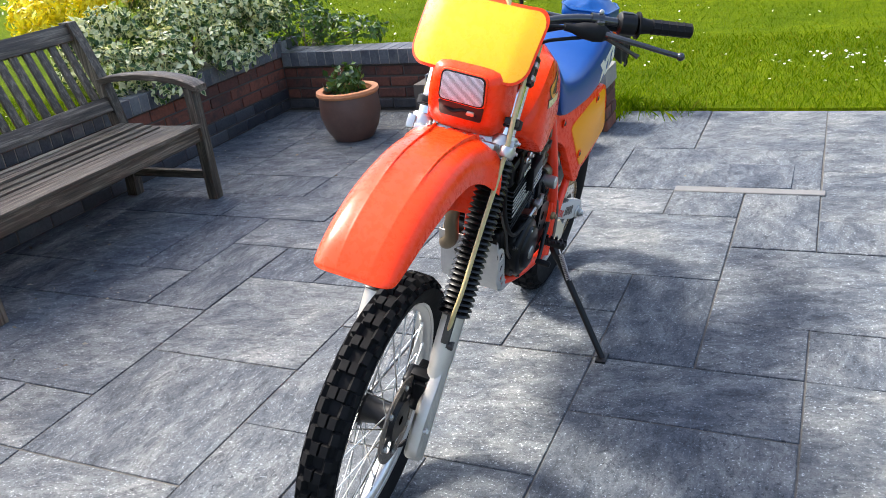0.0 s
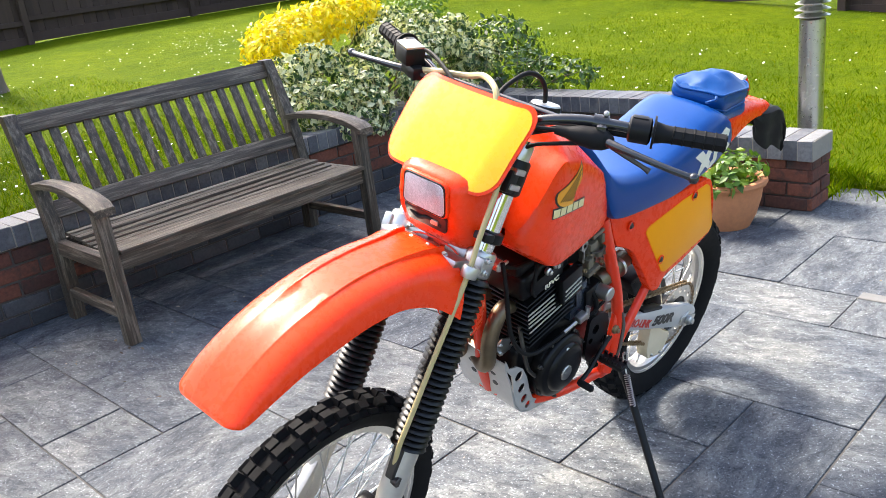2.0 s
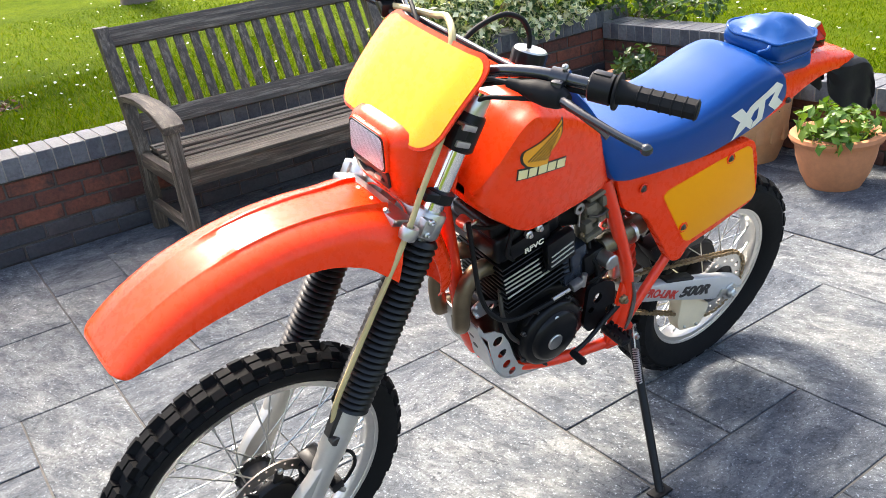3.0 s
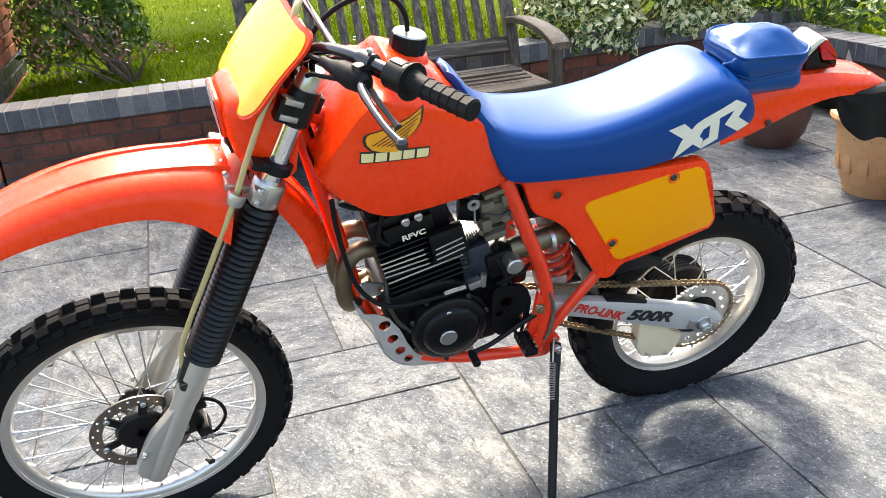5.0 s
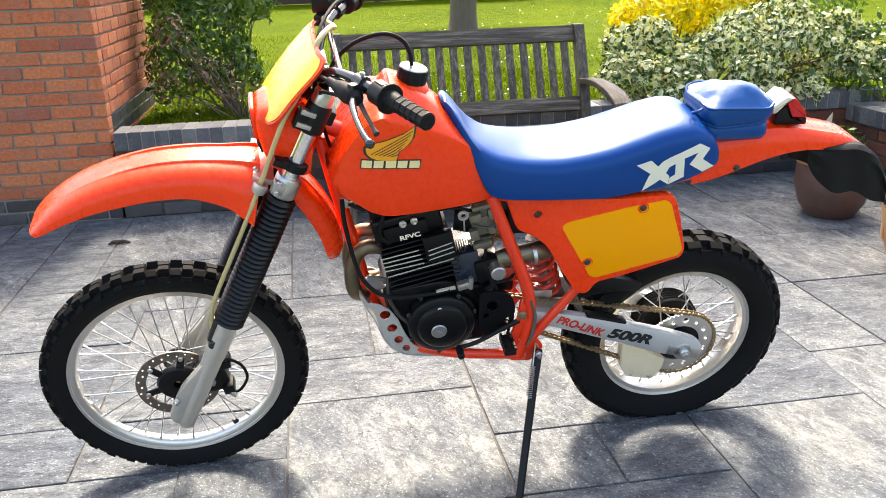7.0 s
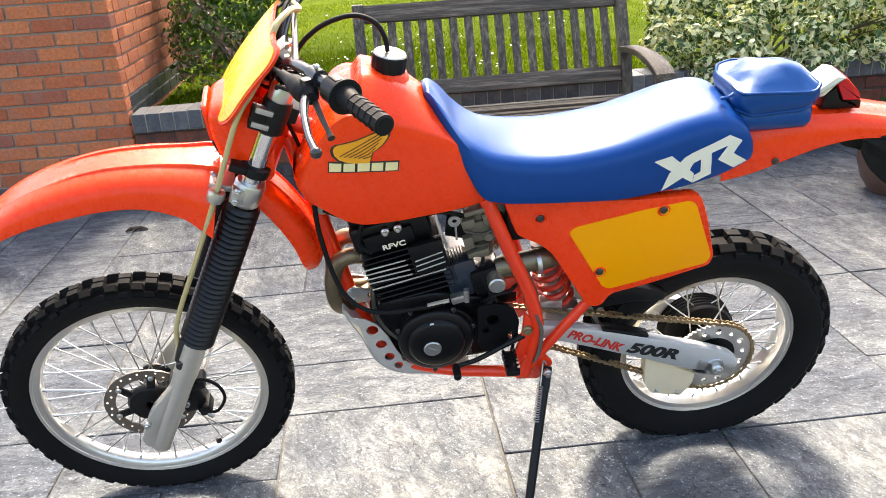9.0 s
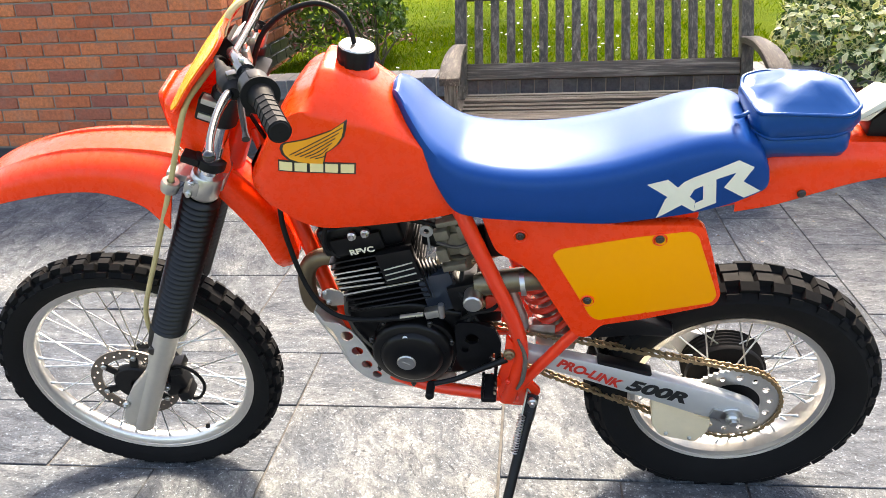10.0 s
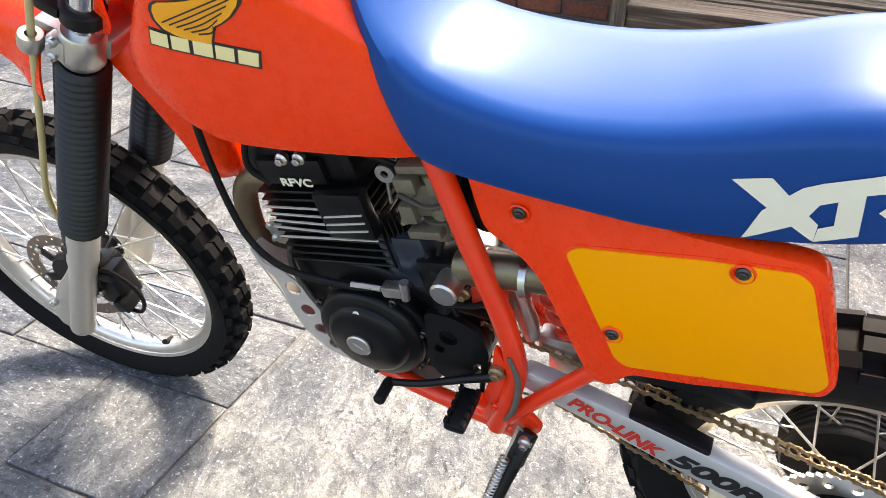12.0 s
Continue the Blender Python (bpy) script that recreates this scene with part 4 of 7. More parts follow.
fender(bm, [(0.33, 0.968, 0.07, 0.03, 0.5), (0.385, 0.925, 0.072, 0.045, 0.8), (0.43, 0.86, 0.07, 0.05, 1.1), (0.46, 0.79, 0.066, 0.05, 1.25), (0.47, 0.725, 0.058, 0.045, 1.4), (0.464, 0.69, 0.04, 0.03, 1.5)], FPROF, 30, 0.0035)
part("fender_flap", turned(bm), M_ORANGE, ff)

# -- headlight cowl, lamp and yellow number plate --
def sheet(bm, f, us, vs, thick):
    rows = [[f(u, v) for u in us] for v in vs]
    add_loft(bm, rows, cap=False, closed=False)
    solidify(bm, thick)


PLATE_H, PLATE_W = 0.150, 0.150


def plate_row(s, inset, lift):
    """One row of the number plate, s metres up it: flat in the middle, sides folded back, rounded corners."""
    h0, h1, r = inset, PLATE_H - inset, 0.036 - inset * 0.6
    s = h0 + (h1 - h0) * s
    w = PLATE_W - inset - 0.008 * (1 - s / PLATE_H)
    e = max(0.0, r - (s - h0), r - (h1 - s))
    w = w - r + math.sqrt(max(0.0, r * r - e * e))
    row = []
    for u in np.linspace(-1, 1, 29):
        y = w * u
        v = s / PLATE_H
        x = 0.307 + 0.131 * v + 0.34 * max(0.0, abs(y) - 0.095) ** 1.15 + 0.35 * y * y - 0.008 * math.sin(math.pi * v) - lift
        row.append((x, y + 0.012, 1.108 + 0.150 * v))
    return row


STEPS = [0.0, 0.004, 0.015, 0.04, 0.08, 0.13, 0.2, 0.3, 0.4, 0.5, 0.6, 0.7, 0.8, 0.87, 0.92, 0.96, 0.985, 0.996, 1.0]
bm = bmesh.new()
add_loft(bm, [plate_row(q, 0.0, 0.0) for q in STEPS] , cap=False, closed=False)
solidify(bm, 0.006)
plate = part("number_plate", turned(bm), M_ORANGE, BIKE, "orange headlight number plate with a yellow panel")
bm = bmesh.new()
add_loft(bm, [plate_row(q, 0.0055, 0.0025) for q in STEPS], cap=False, closed=False)
solidify(bm, 0.002)
part("yellow_panel", turned(bm), M_YELLOW_LIT, plate, "blank yellow number panel with a sunlit tone in its colour")
bm = bmesh.new()
rows = []
for z, xf, w, xb in ((0.972, 0.305, 0.08, 0.37), (0.985, 0.292, 0.085, 0.38), (1.02, 0.277, 0.088, 0.385), (1.06, 0.268, 0.086, 0.39), (1.10, 0.265, 0.082, 0.40), (1.117, 0.269, 0.078, 0.40), (1.127, 0.281, 0.071, 0.405), (1.133, 0.302, 0.062, 0.41), (1.136, 0.345, 0.05, 0.42)):
    w += 0.007
    half = [(xb, -w - 0.012), (xb - 0.05, -w - 0.01), (xf + 0.034, -w), (xf + 0.014, -w + 0.008), (xf + 0.003, -w + 0.022), (xf, -w + 0.04), (xf - 0.001, 0)]
    rows.append([(x + 0.022, y, z) for x, y in half] + [(x + 0.022, -y, z) for x, y in half[-2::-1]])
add_loft(bm, rows, cap=False, closed=False)
solidify(bm, 0.004)
cowl = part("headlight_cowl", turned(bm), M_ORANGE, BIKE, "orange-red headlight surround")
bm = bmesh.new()
add_prism(bm, rounded([(-0.054, -0.036), (0.054, -0.036), (0.051, 0.036), (-0.051, 0.036)], 0.016), -0.004, 0.006, 0.003)
LAMP = Matrix.Translation((0.2855, 0, 1.086)) @ Matrix.Rotation(radians(-90), 4, "Z") @ Matrix.Rotation(radians(4), 4, "X") @ Matrix.Diagonal((1.1, 1.0, 1.08, 1.0))
bmesh.ops.transform(bm, matrix=LAMP, verts=bm.verts)
part("lamp_bezel", turned(bm), M_ORANGE, cowl)
m_, n_, l_, b_ = nodes_of("fluted_headlight_lens")
tc = n_.new("ShaderNodeTexCoord"); wv = n_.new("ShaderNodeTexWave")
wv.bands_direction = "Y"; wv.inputs["Scale"].default_value = 120; wv.inputs["Distortion"].default_value = 1.5
l_.new(tc.outputs["Object"], wv.inputs["Vector"])
# Bands paint the flutes' glints into the colour; blue offsets orange bounce.
rp = ramp(n_, [(0.1, (0.16, 0.175, 0.19)), (0.5, (0.42, 0.45, 0.48)), (0.85, (0.8, 0.84, 0.88))])
l_.new(wv.outputs["Fac"], rp.inputs["Fac"]); l_.new(rp.outputs["Color"], b_.inputs["Base Color"])
b_.inputs["Metallic"].default_value = 0.0; b_.inputs["Roughness"].default_value = 0.3; b_.inputs["Coat Weight"].default_value = 0.25
bump(n_, l_, b_, wv.outputs["Fac"], 0.35, 0.002)
M_LENS = m_
bm = bmesh.new()
add_prism(bm, rounded([(-0.0505, -0.0335), (0.0505, -0.0335), (0.0475, 0.0335), (-0.0475, 0.0335)], 0.013), -0.0055, -0.003, 0.001)
bmesh.ops.transform(bm, matrix=LAMP, verts=bm.verts)
part("lens_gasket", turned(bm), M_BLACKPL, cowl)
bm = bmesh.new()
add_prism(bm, rounded([(-0.048, -0.031), (0.048, -0.031), (0.045, 0.031), (-0.045, 0.031)], 0.012), -0.0065, -0.003, 0.002)
bmesh.ops.transform(bm, matrix=LAMP, verts=bm.verts)
part("lamp_lens", turned(bm), M_LENS, cowl, "fluted clear headlight lens")
# black plate laid on the cowl for the slot's shade; no real opening
bm = bmesh.new()
add_prism(bm, rounded([(-0.05, -0.019), (0.05, -0.019), (0.055, 0.019), (-0.055, 0.019)], 0.005), -0.003, 0.003, 0.001)
bmesh.ops.transform(bm, matrix=Matrix.Translation((0.2935, 0, 1.03)) @ Matrix.Rotation(radians(-90), 4, "Z") @ Matrix.Rotation(radians(15), 4, "X"), verts=bm.verts)
part("cowl_opening", turned(bm), M_BLACKDECAL, cowl, "black plate standing for the shaded slot under the headlight")
bm = bmesh.new()
add_tube(bm, [(0.293, 0.04, 1.032), (0.289, 0.015, 1.026), (0.289, -0.008, 1.034), (0.293, -0.04, 1.026)], 0.004, 8, 4)
part("wiring", turned(bm), M_RUBBER, cowl)
bm = bmesh.new()
add_box(bm, (0.29, -0.025, 1.03), (0.008, 0.02, 0.011), None, 0.003)
part("wire_connector", turned(bm), M_STEEL, cowl)
bm = bmesh.new()
add_box(bm, (0.292, 0, 0.966), (0.05, 0.2, 0.016), Matrix.Rotation(radians(20), 4, "Y"), 0.005)
yoke = part("lower_yoke", turned(bm), M_ALU, BIKE, "cast aluminium lower yoke")
for y in (-0.066, -0.022, 0.022, 0.066):
    bolt("yoke_bolt", (0.279, y, 0.974), 0.008, 0.008, yoke, M_STEEL, (-0.35, 0, 0.94), True)

# -- handlebar and controls --
BAR = [(0.44, 0, 1.185), (0.442, -0.05, 1.187), (0.462, -0.115, 1.226), (0.492, -0.185, 1.243), (0.523, -0.245, 1.244), (0.548, -0.294, 1.243), (0.608, -0.425, 1.245)]
M_LEVER = simple("gloss_black_lever", (0.012, 0.013, 0.016), 0.22, 0, 0.2, 60, 0.02, spec=0.8)
M_BAR = simple("gloss_black_bar", (0.014, 0.015, 0.018), 0.2, 0, 0.2, 60, 0.02, spec=0.9)
bm = bmesh.new()
add_tube(bm, [(x, -y, z) for x, y, z in BAR[:0:-1]] + BAR, 0.011, 12, 6)
bar = part("handlebar", turned(bm), M_BAR, BIKE, "glossy black handlebar")
bm = bmesh.new()
add_tube(bm, [(0.478, 0.155, 1.241), (0.478, -0.155, 1.241)], 0.0065, 10)
part("crossbar", turned(bm), M_BAR, bar)


def grip(a, b):
    """A rubber grip: flange, cone and a body with a raised grid."""
    bm = bmesh.new()
    d = (b - a).normalized()
    u = d.orthogonal().normalized()
    w = d.cross(u)
    ln = (b - a).length
    prof = [(0.0, 0.012), (0.0, 0.031), (0.004, 0.031), (0.0045, 0.021), (0.02, 0.0175), (0.034, 0.0162)]
    for k in range(6):
        q = 0.036 + k * 0.0185
        prof += [(q, 0.0162), (q + 0.0006, 0.0176), (q + 0.0022, 0.0176), (q + 0.0028, 0.0162)]
    prof += [(ln - 0.003, 0.0166), (ln, 0.0145), (ln, 0.0006)]
    n = 32
    rings = []
    for q, r in prof:
        rings.append([])
        for k in range(n):
            an = 2 * math.pi * k / n
            rr = r + (0.0012 if k % 4 == 0 and 0.036 < q < ln - 0.004 else 0.0)
            rings[-1].append(bm.verts.new(a + d * q + (u * math.cos(an) + w * math.sin(an)) * rr))
    for p, q in zip(rings, rings[1:]):
        for k in range(n):
            bm.faces.new((p[k], p[(k + 1) % n], q[(k + 1) % n], q[k]))
    return bm


for s in (-1, 1):
    part("grip", turned(grip(Vector((0.556, 0.311 * s, 1.243)), Vector((0.611, 0.432 * s, 1.245)))), M_RUBBER, bar, "ribbed black rubber grip with flange")
    bm = bmesh.new()
    add_tube(bm, [(0.536, 0.27 * s, 1.243), (0.5365, 0.271 * s, 1.243), (0.538, 0.274 * s, 1.243), (0.553, 0.306 * s, 1.243), (0.5545, 0.309 * s, 1.243)], [0.012, 0.022, 0.0255, 0.0255, 0.02], 24)
    add_box(bm, (0.545, 0.288 * s, 1.262), (0.018, 0.03, 0.016), Matrix.Rotation(radians(25 * -s), 4, "Z"), 0.004)
    part("control_housing", turned(bm), M_BLACKPL, bar)
    bm = bmesh.new()
    add_tube(bm, [(0.506, 0.212 * s, 1.244), (0.519, 0.238 * s, 1.244)], 0.0165, 14)
    add_box(bm, (0.502, 0.234 * s, 1.236), (0.036, 0.02, 0.026), Matrix.Rotation(radians(25 * -s), 4, "Z"), 0.005)
    pc = part("lever_perch", turned(bm), M_LEVER, bar)
    for dx, dz in ((-0.004, 0.016), (0.012, -0.012)):
        bolt("perch_bolt", (0.513 - dx, 0.232 * s, 1.247 + dz), 0.0055, 0.006, pc, M_STEEL, (-0.8, 0, 0.6), True)
    if s < 0:
        bm = bmesh.new()
        add_tube(bm, [(0.452, 0.165 * s, 1.228), (0.462, 0.185 * s, 1.226), (0.474, 0.205 * s, 1.224), (0.486, 0.228 * s, 1.222), (0.496, 0.248 * s, 1.221), (0.498, 0.262 * s, 1.221)], [0.0085, 0.011, 0.0185, 0.0215, 0.019, 0.011], 16, 5)
        part("lever_boot", turned(bm), M_RUBBER, bar, "black rubber lever boot")
    bm = bmesh.new()
    add_tube(bm, [(0.492, 0.25 * s, 1.222), (0.487, 0.285 * s, 1.221), (0.4865, 0.33 * s, 1.219), (0.491, 0.385 * s, 1.214), (0.499, 0.425 * s, 1.21)], [0.009, 0.008, 0.0065, 0.0062, 0.0065], 12, 5)
    bmesh.ops.create_uvsphere(bm, u_segments=12, v_segments=8, radius=0.0098, matrix=Matrix.Translation((0.5, 0.43 * s, 1.2095)))
    part("hand_lever", turned(bm), M_LEVER, bar, "glossy black hand lever with ball end")
bm = bmesh.new()
add_tube(bm, [(0.505, -0.255, 1.212), (0.512, -0.285, 1.2), (0.522, -0.32, 1.186), (0.526, -0.335, 1.18)], [0.006, 0.0055, 0.0045, 0.007], 8, 5)
part("decompression_lever", turned(bm), M_DARKSTEEL, bar)
bm = bmesh.new()
add_box(bm, (0.482, 0.235, 1.262), (0.046, 0.062, 0.036), Matrix.Rotation(radians(-25), 4, "Z"), 0.006)
add_box(bm, (0.477, 0.22, 1.232), (0.03, 0.07, 0.028), Matrix.Rotation(radians(-25), 4, "Z"), 0.008)
rv = part("brake_reservoir", turned(bm), M_BLACKPL, bar, "black brake fluid reservoir with bright lid")
bm = bmesh.new()
add_box(bm, (0.482, 0.235, 1.282), (0.042, 0.058, 0.005), Matrix.Rotation(radians(-25), 4, "Z"), 0.002)
part("reservoir_lid", turned(bm), M_STEEL, rv)
for y in (-0.03, 0.03):
    bm = bmesh.new()
    add_box(bm, (0.443, y, 1.178), (0.045, 0.026, 0.035), None, 0.006)
    add_tube(bm, [(0.43, y, 1.19), (0.43, y, 1.205)], 0.006, 8)
    add_tube(bm, [(0.457, y, 1.19), (0.457, y, 1.205)], 0.006, 8)
    part("bar_clamp", turned(bm), M_ALU, bar)
bm = bmesh.new()
add_box(bm, (0.43, -0.02, 1.2), (0.045, 0.07, 0.04), Matrix.Rotation(radians(-35), 4, "Y"), 0.008)
part("meter", turned(bm), M_BLACKPL, bar, "black trip meter with a pale face")
bm = bmesh.new()
add_box(bm, (0.4422, -0.02, 1.2195), (0.038, 0.06, 0.003), Matrix.Rotation(radians(-35), 4, "Y"), 0.002)
part("meter_face", turned(bm), simple("pale_meter_face", (0.7, 0.7, 0.68), 0.3), bar)
CABLES = [
    ("cable", M_RUBBER, 0.0045, [(0.453, -0.168, 1.228), (0.435, -0.125, 1.222), (0.43, -0.07, 1.19), (0.425, -0.02, 1.12), (0.43, 0.0, 1.04)]),
    ("cable", M_RUBBER, 0.0042, [(0.492, -0.235, 1.212), (0.455, -0.17, 1.2), (0.436, -0.125, 1.185), (0.435, -0.08, 1.14), (0.44, -0.04, 1.07), (0.455, -0.02, 1.0)]),
    ("cable", M_RUBBER, 0.0045, [(0.46, 0.18, 1.235), (0.44, 0.13, 1.235), (0.43, 0.07, 1.19), (0.42, 0.03, 1.12), (0.43, 0.0, 1.02)]),
    ("throttle_cable", M_RUBBER, 0.0045, [(0.532, 0.265, 1.26), (0.5, 0.19, 1.27), (0.46, 0.1, 1.25), (0.44, 0.04, 1.2), (0.435, 0.02, 1.1)]),
    ("pale_hose", M_CABLE, 0.0065, [(0.415, -0.05, 1.19), (0.43, -0.04, 1.235), (0.448, -0.02, 1.266), (0.475, 0.03, 1.272), (0.49, 0.08, 1.255), (0.475, 0.14, 1.25), (0.475, 0.19, 1.24)]),
    ("wiring_loom", M_RUBBER, 0.006, [(0.545, -0.285, 1.228), (0.505, -0.2, 1.226), (0.47, -0.13, 1.21), (0.45, -0.06, 1.17), (0.44, -0.02, 1.1)]),
]
for nm, mt, r, pts in CABLES:
    bm = bmesh.new()
    add_tube(bm, pts, r, 8, 7)
    part(nm, turned(bm), mt, BIKE)

# -- tank --
def tank_section(x, zb, zc, zt, w, wt):
    h = zc - zb
    half = [(0.0, zb), (w * 0.6, zb - 0.002), (w * 0.9, zb + 0.001), (w * 0.97, zb + 0.006), (w * 0.995, zb + 0.02), (w * 1.01, zb + h * 0.35), (w * 0.99, zb + h * 0.65), (w * 0.945, zb + h * 0.88), (w * 0.9, zc - 0.005), (w * 0.886, zc), (w * 0.865, zc + (zt - zc) * 0.08),
            (wt + (w * 0.865 - wt) * 0.5, zc + (zt - zc) * 0.56), (wt + (w * 0.865 - wt) * 0.06, zt - 0.006), (wt * 0.85, zt - 0.001), (wt * 0.4, zt + 0.001), (0.0, zt + 0.002)]
    return [(x, -y, z) for y, z in half] + [(x, y, z) for y, z in half[-2:0:-1]]


bm = bmesh.new()
TANK = [(0.443, 0.966, 0.974, 0.978, 0.09, 0.05), (0.452, 0.948, 0.982, 0.99, 0.125, 0.07), (0.473, 0.928, 1.015, 1.025, 0.144, 0.09), (0.505, 0.905, 1.064, 1.074, 0.151, 0.095), (0.535, 0.882, 1.098, 1.107, 0.151, 0.095), (0.562, 0.868, 1.112, 1.121, 0.148, 0.09),
        (0.578, 0.863, 1.112, 1.13, 0.146, 0.08), (0.594, 0.861, 1.104, 1.158, 0.144, 0.062), (0.608, 0.86, 1.099, 1.162, 0.142, 0.056), (0.65, 0.859, 1.083, 1.146, 0.136, 0.054), (0.69, 0.859, 1.068, 1.12, 0.129, 0.053), (0.745, 0.86, 1.04, 1.07, 0.12, 0.055), (0.785, 0.862, 1.01, 1.026, 0.113, 0.058), (0.815, 0.864, 0.956, 0.972, 0.106, 0.056), (0.838, 0.866, 0.886, 0.906, 0.096, 0.05)]
rows = [tank_section(*k) for k in glide(TANK, 85)]
add_loft(bm, rows)
bmesh.ops.recalc_face_normals(bm, faces=bm.faces)
TANK_TREE = BVHTree.FromBMesh(bm)
tank = part("fuel_tank", bm, M_ORANGE, BIKE, "orange-red plastic fuel tank")
bm = bmesh.new()
CAPM = Matrix.Translation((0.65, 0, 1.13)) @ Matrix.Rotation(radians(12), 4, "Y")
add_lathe(bm, [(0.001, 0.0), (0.046, 0.004), (0.04, 0.016), (0.036, 0.018), (0.001, 0.018)], axis="Z", n=32, closed=False, m=CAPM)
part("filler_neck", bm, M_ORANGE, tank)
bm = bmesh.new()
prof = [(0.001, 0.016), (0.036, 0.016), (0.036, 0.046), (0.034, 0.05), (0.001, 0.05)]
vs = add_lathe(bm, prof, axis="Z", n=48, closed=False)
for v in vs:
    rr = math.hypot(v.co.x, v.co.y)
    if rr > 0.03 and v.co.z < 0.048:
        k = round(math.atan2(v.co.y, v.co.x) / (2 * math.pi) * 48)
        if k % 4 == 0:
            v.co.x *= 0.94; v.co.y *= 0.94
bmesh.ops.transform(bm, matrix=CAPM, verts=bm.verts)
cap = part("fuel_cap", bm, M_BLACKPL, tank, "black ribbed fuel cap with bright top")
bm = bmesh.new()
add_lathe(bm, [(0.001, 0.049), (0.033, 0.049), (0.031, 0.053), (0.001, 0.053)], axis="Z", n=32, closed=False, m=CAPM)
part("cap_disc", bm, M_ALU, cap)
bm = bmesh.new()
add_tube(bm, [(0.656, 0, 1.185), (0.652, 0, 1.215), (0.636, 0.005, 1.243), (0.602, 0.01, 1.258), (0.563, 0.012, 1.254), (0.52, 0.015, 1.235), (0.48, 0.01, 1.2), (0.45, 0.005, 1.14)], 0.0052, 10, 7)
part("breather_hose", bm, M_RUBBER, tank, "black breather hose looping from the fuel cap")


def stuck(outline, tree, off, thick=0.0006, cut=3):
    """A decal of XZ outline laid on the left side of a body."""
    bm = bmesh.new()
    f = bm.faces.new([bm.verts.new((x, 0, z)) for x, z in outline])
    bmesh.ops.triangulate(bm, faces=bm.faces)
    bmesh.ops.subdivide_edges(bm, edges=bm.edges, cuts=cut, use_grid_fill=True)
    for v in bm.verts:
        hit = tree.ray_cast(Vector((v.co.x, -1, v.co.z)), Vector((0, 1, 0)))[0]
        v.co.y = (hit.y if hit else -0.12) - off
    ex = bmesh.ops.extrude_face_region(bm, geom=list(bm.faces))
    bmesh.ops.translate(bm, vec=(0, -thick, 0), verts=[g for g in ex["geom"] if isinstance(g, bmesh.types.BMVert)])
    return bm


WING = [(0.645, 1.086), (0.643, 1.073), (0.639, 1.061), (0.629, 1.049), (0.618, 1.041), (0.606, 1.035), (0.592, 1.029), (0.588, 1.025), (0.597, 1.019), (0.6, 1.0145), (0.578, 1.0165), (0.558, 1.0215), (0.542, 1.029), (0.533, 1.039), (0.531, 1.049), (0.534, 1.056), (0.541, 1.0595), (0.556, 1.061), (0.578, 1.064), (0.6, 1.067), (0.62, 1.074)]
WC = Vector((0.5877, 1.0462))
part("badge_outline", stuck([tuple(WC + (Vector(p) - WC) * 1.1) for p in WING], TANK_TREE, 0.0008), M_BLACKDECAL, tank)
part("wing_badge", stuck(WING, TANK_TREE, 0.0018), M_WING, tank, "amber wing badge with black feather lines")
for k in range(6):
    a, m, b = Vector((0.543 + 0.009 * k, 1.037 - 0.0022 * k)), Vector((0.577 + 0.0055 * k, 1.0515 - 0.0045 * k)), Vector((0.642 - 0.007 * k, 1.0785 - 0.0085 * k))
    pts = spline([(*a, 0), (*m, 0), (*b, 0)], 4)
    rim = [(p.x, p.y + 0.0009) for p in pts] + [(p.x, p.y - 0.0009) for p in pts[::-1]]
    part("feather_line", stuck(rim, TANK_TREE, 0.0028, cut=1), M_BLACKDECAL, tank)
BAR0, BAR1 = Vector((0.519, 1.0165)), Vector((0.6567, 0.9975))
d = (BAR1 - BAR0) / 5
WIDE = (0.9, 0.86, 0.92, 0.88, 0.94)
up = Vector((-d.y, d.x)).normalized()
part("badge_backing", stuck([tuple(BAR0 - d * 0.04 - up * 0.0115), tuple(BAR1 + d * 0.04 - up * 0.0115), tuple(BAR1 + d * 0.04 + up * 0.0115), tuple(BAR0 - d * 0.04 + up * 0.0115)], TANK_TREE, 0.0008), M_BLACKDECAL, tank)
for k in range(5):
    p = BAR0 + d * k
    part("badge_block", stuck([tuple(p + d * 0.05 - up * 0.0088), tuple(p + d * WIDE[k] - up * 0.0088), tuple(p + d * WIDE[k] + up * 0.0088), tuple(p + d * 0.05 + up * 0.0088)], TANK_TREE, 0.0018), M_CREAM, tank)

# -- seat --
def seat_section(x, zb, zt, w, wt):
    half = [(0.0, zb), (w * 0.9, zb - 0.001), (w * 0.985, zb + 0.004), (w, zb + 0.012), (w * 1.0, zb + (zt - zb) * 0.35), (w * 0.975, zb + (zt - zb) * 0.62), (w * 0.93, zb + (zt - zb) * 0.8), (wt + (w - wt) * 0.5, zt - (zt - zb) * 0.09), (wt, zt - 0.004), (wt * 0.6, zt + 0.0005), (0.0, zt + 0.002)]
    return [(x, -y, z) for y, z in half] + [(x, y, z) for y, z in half[-2:0:-1]]


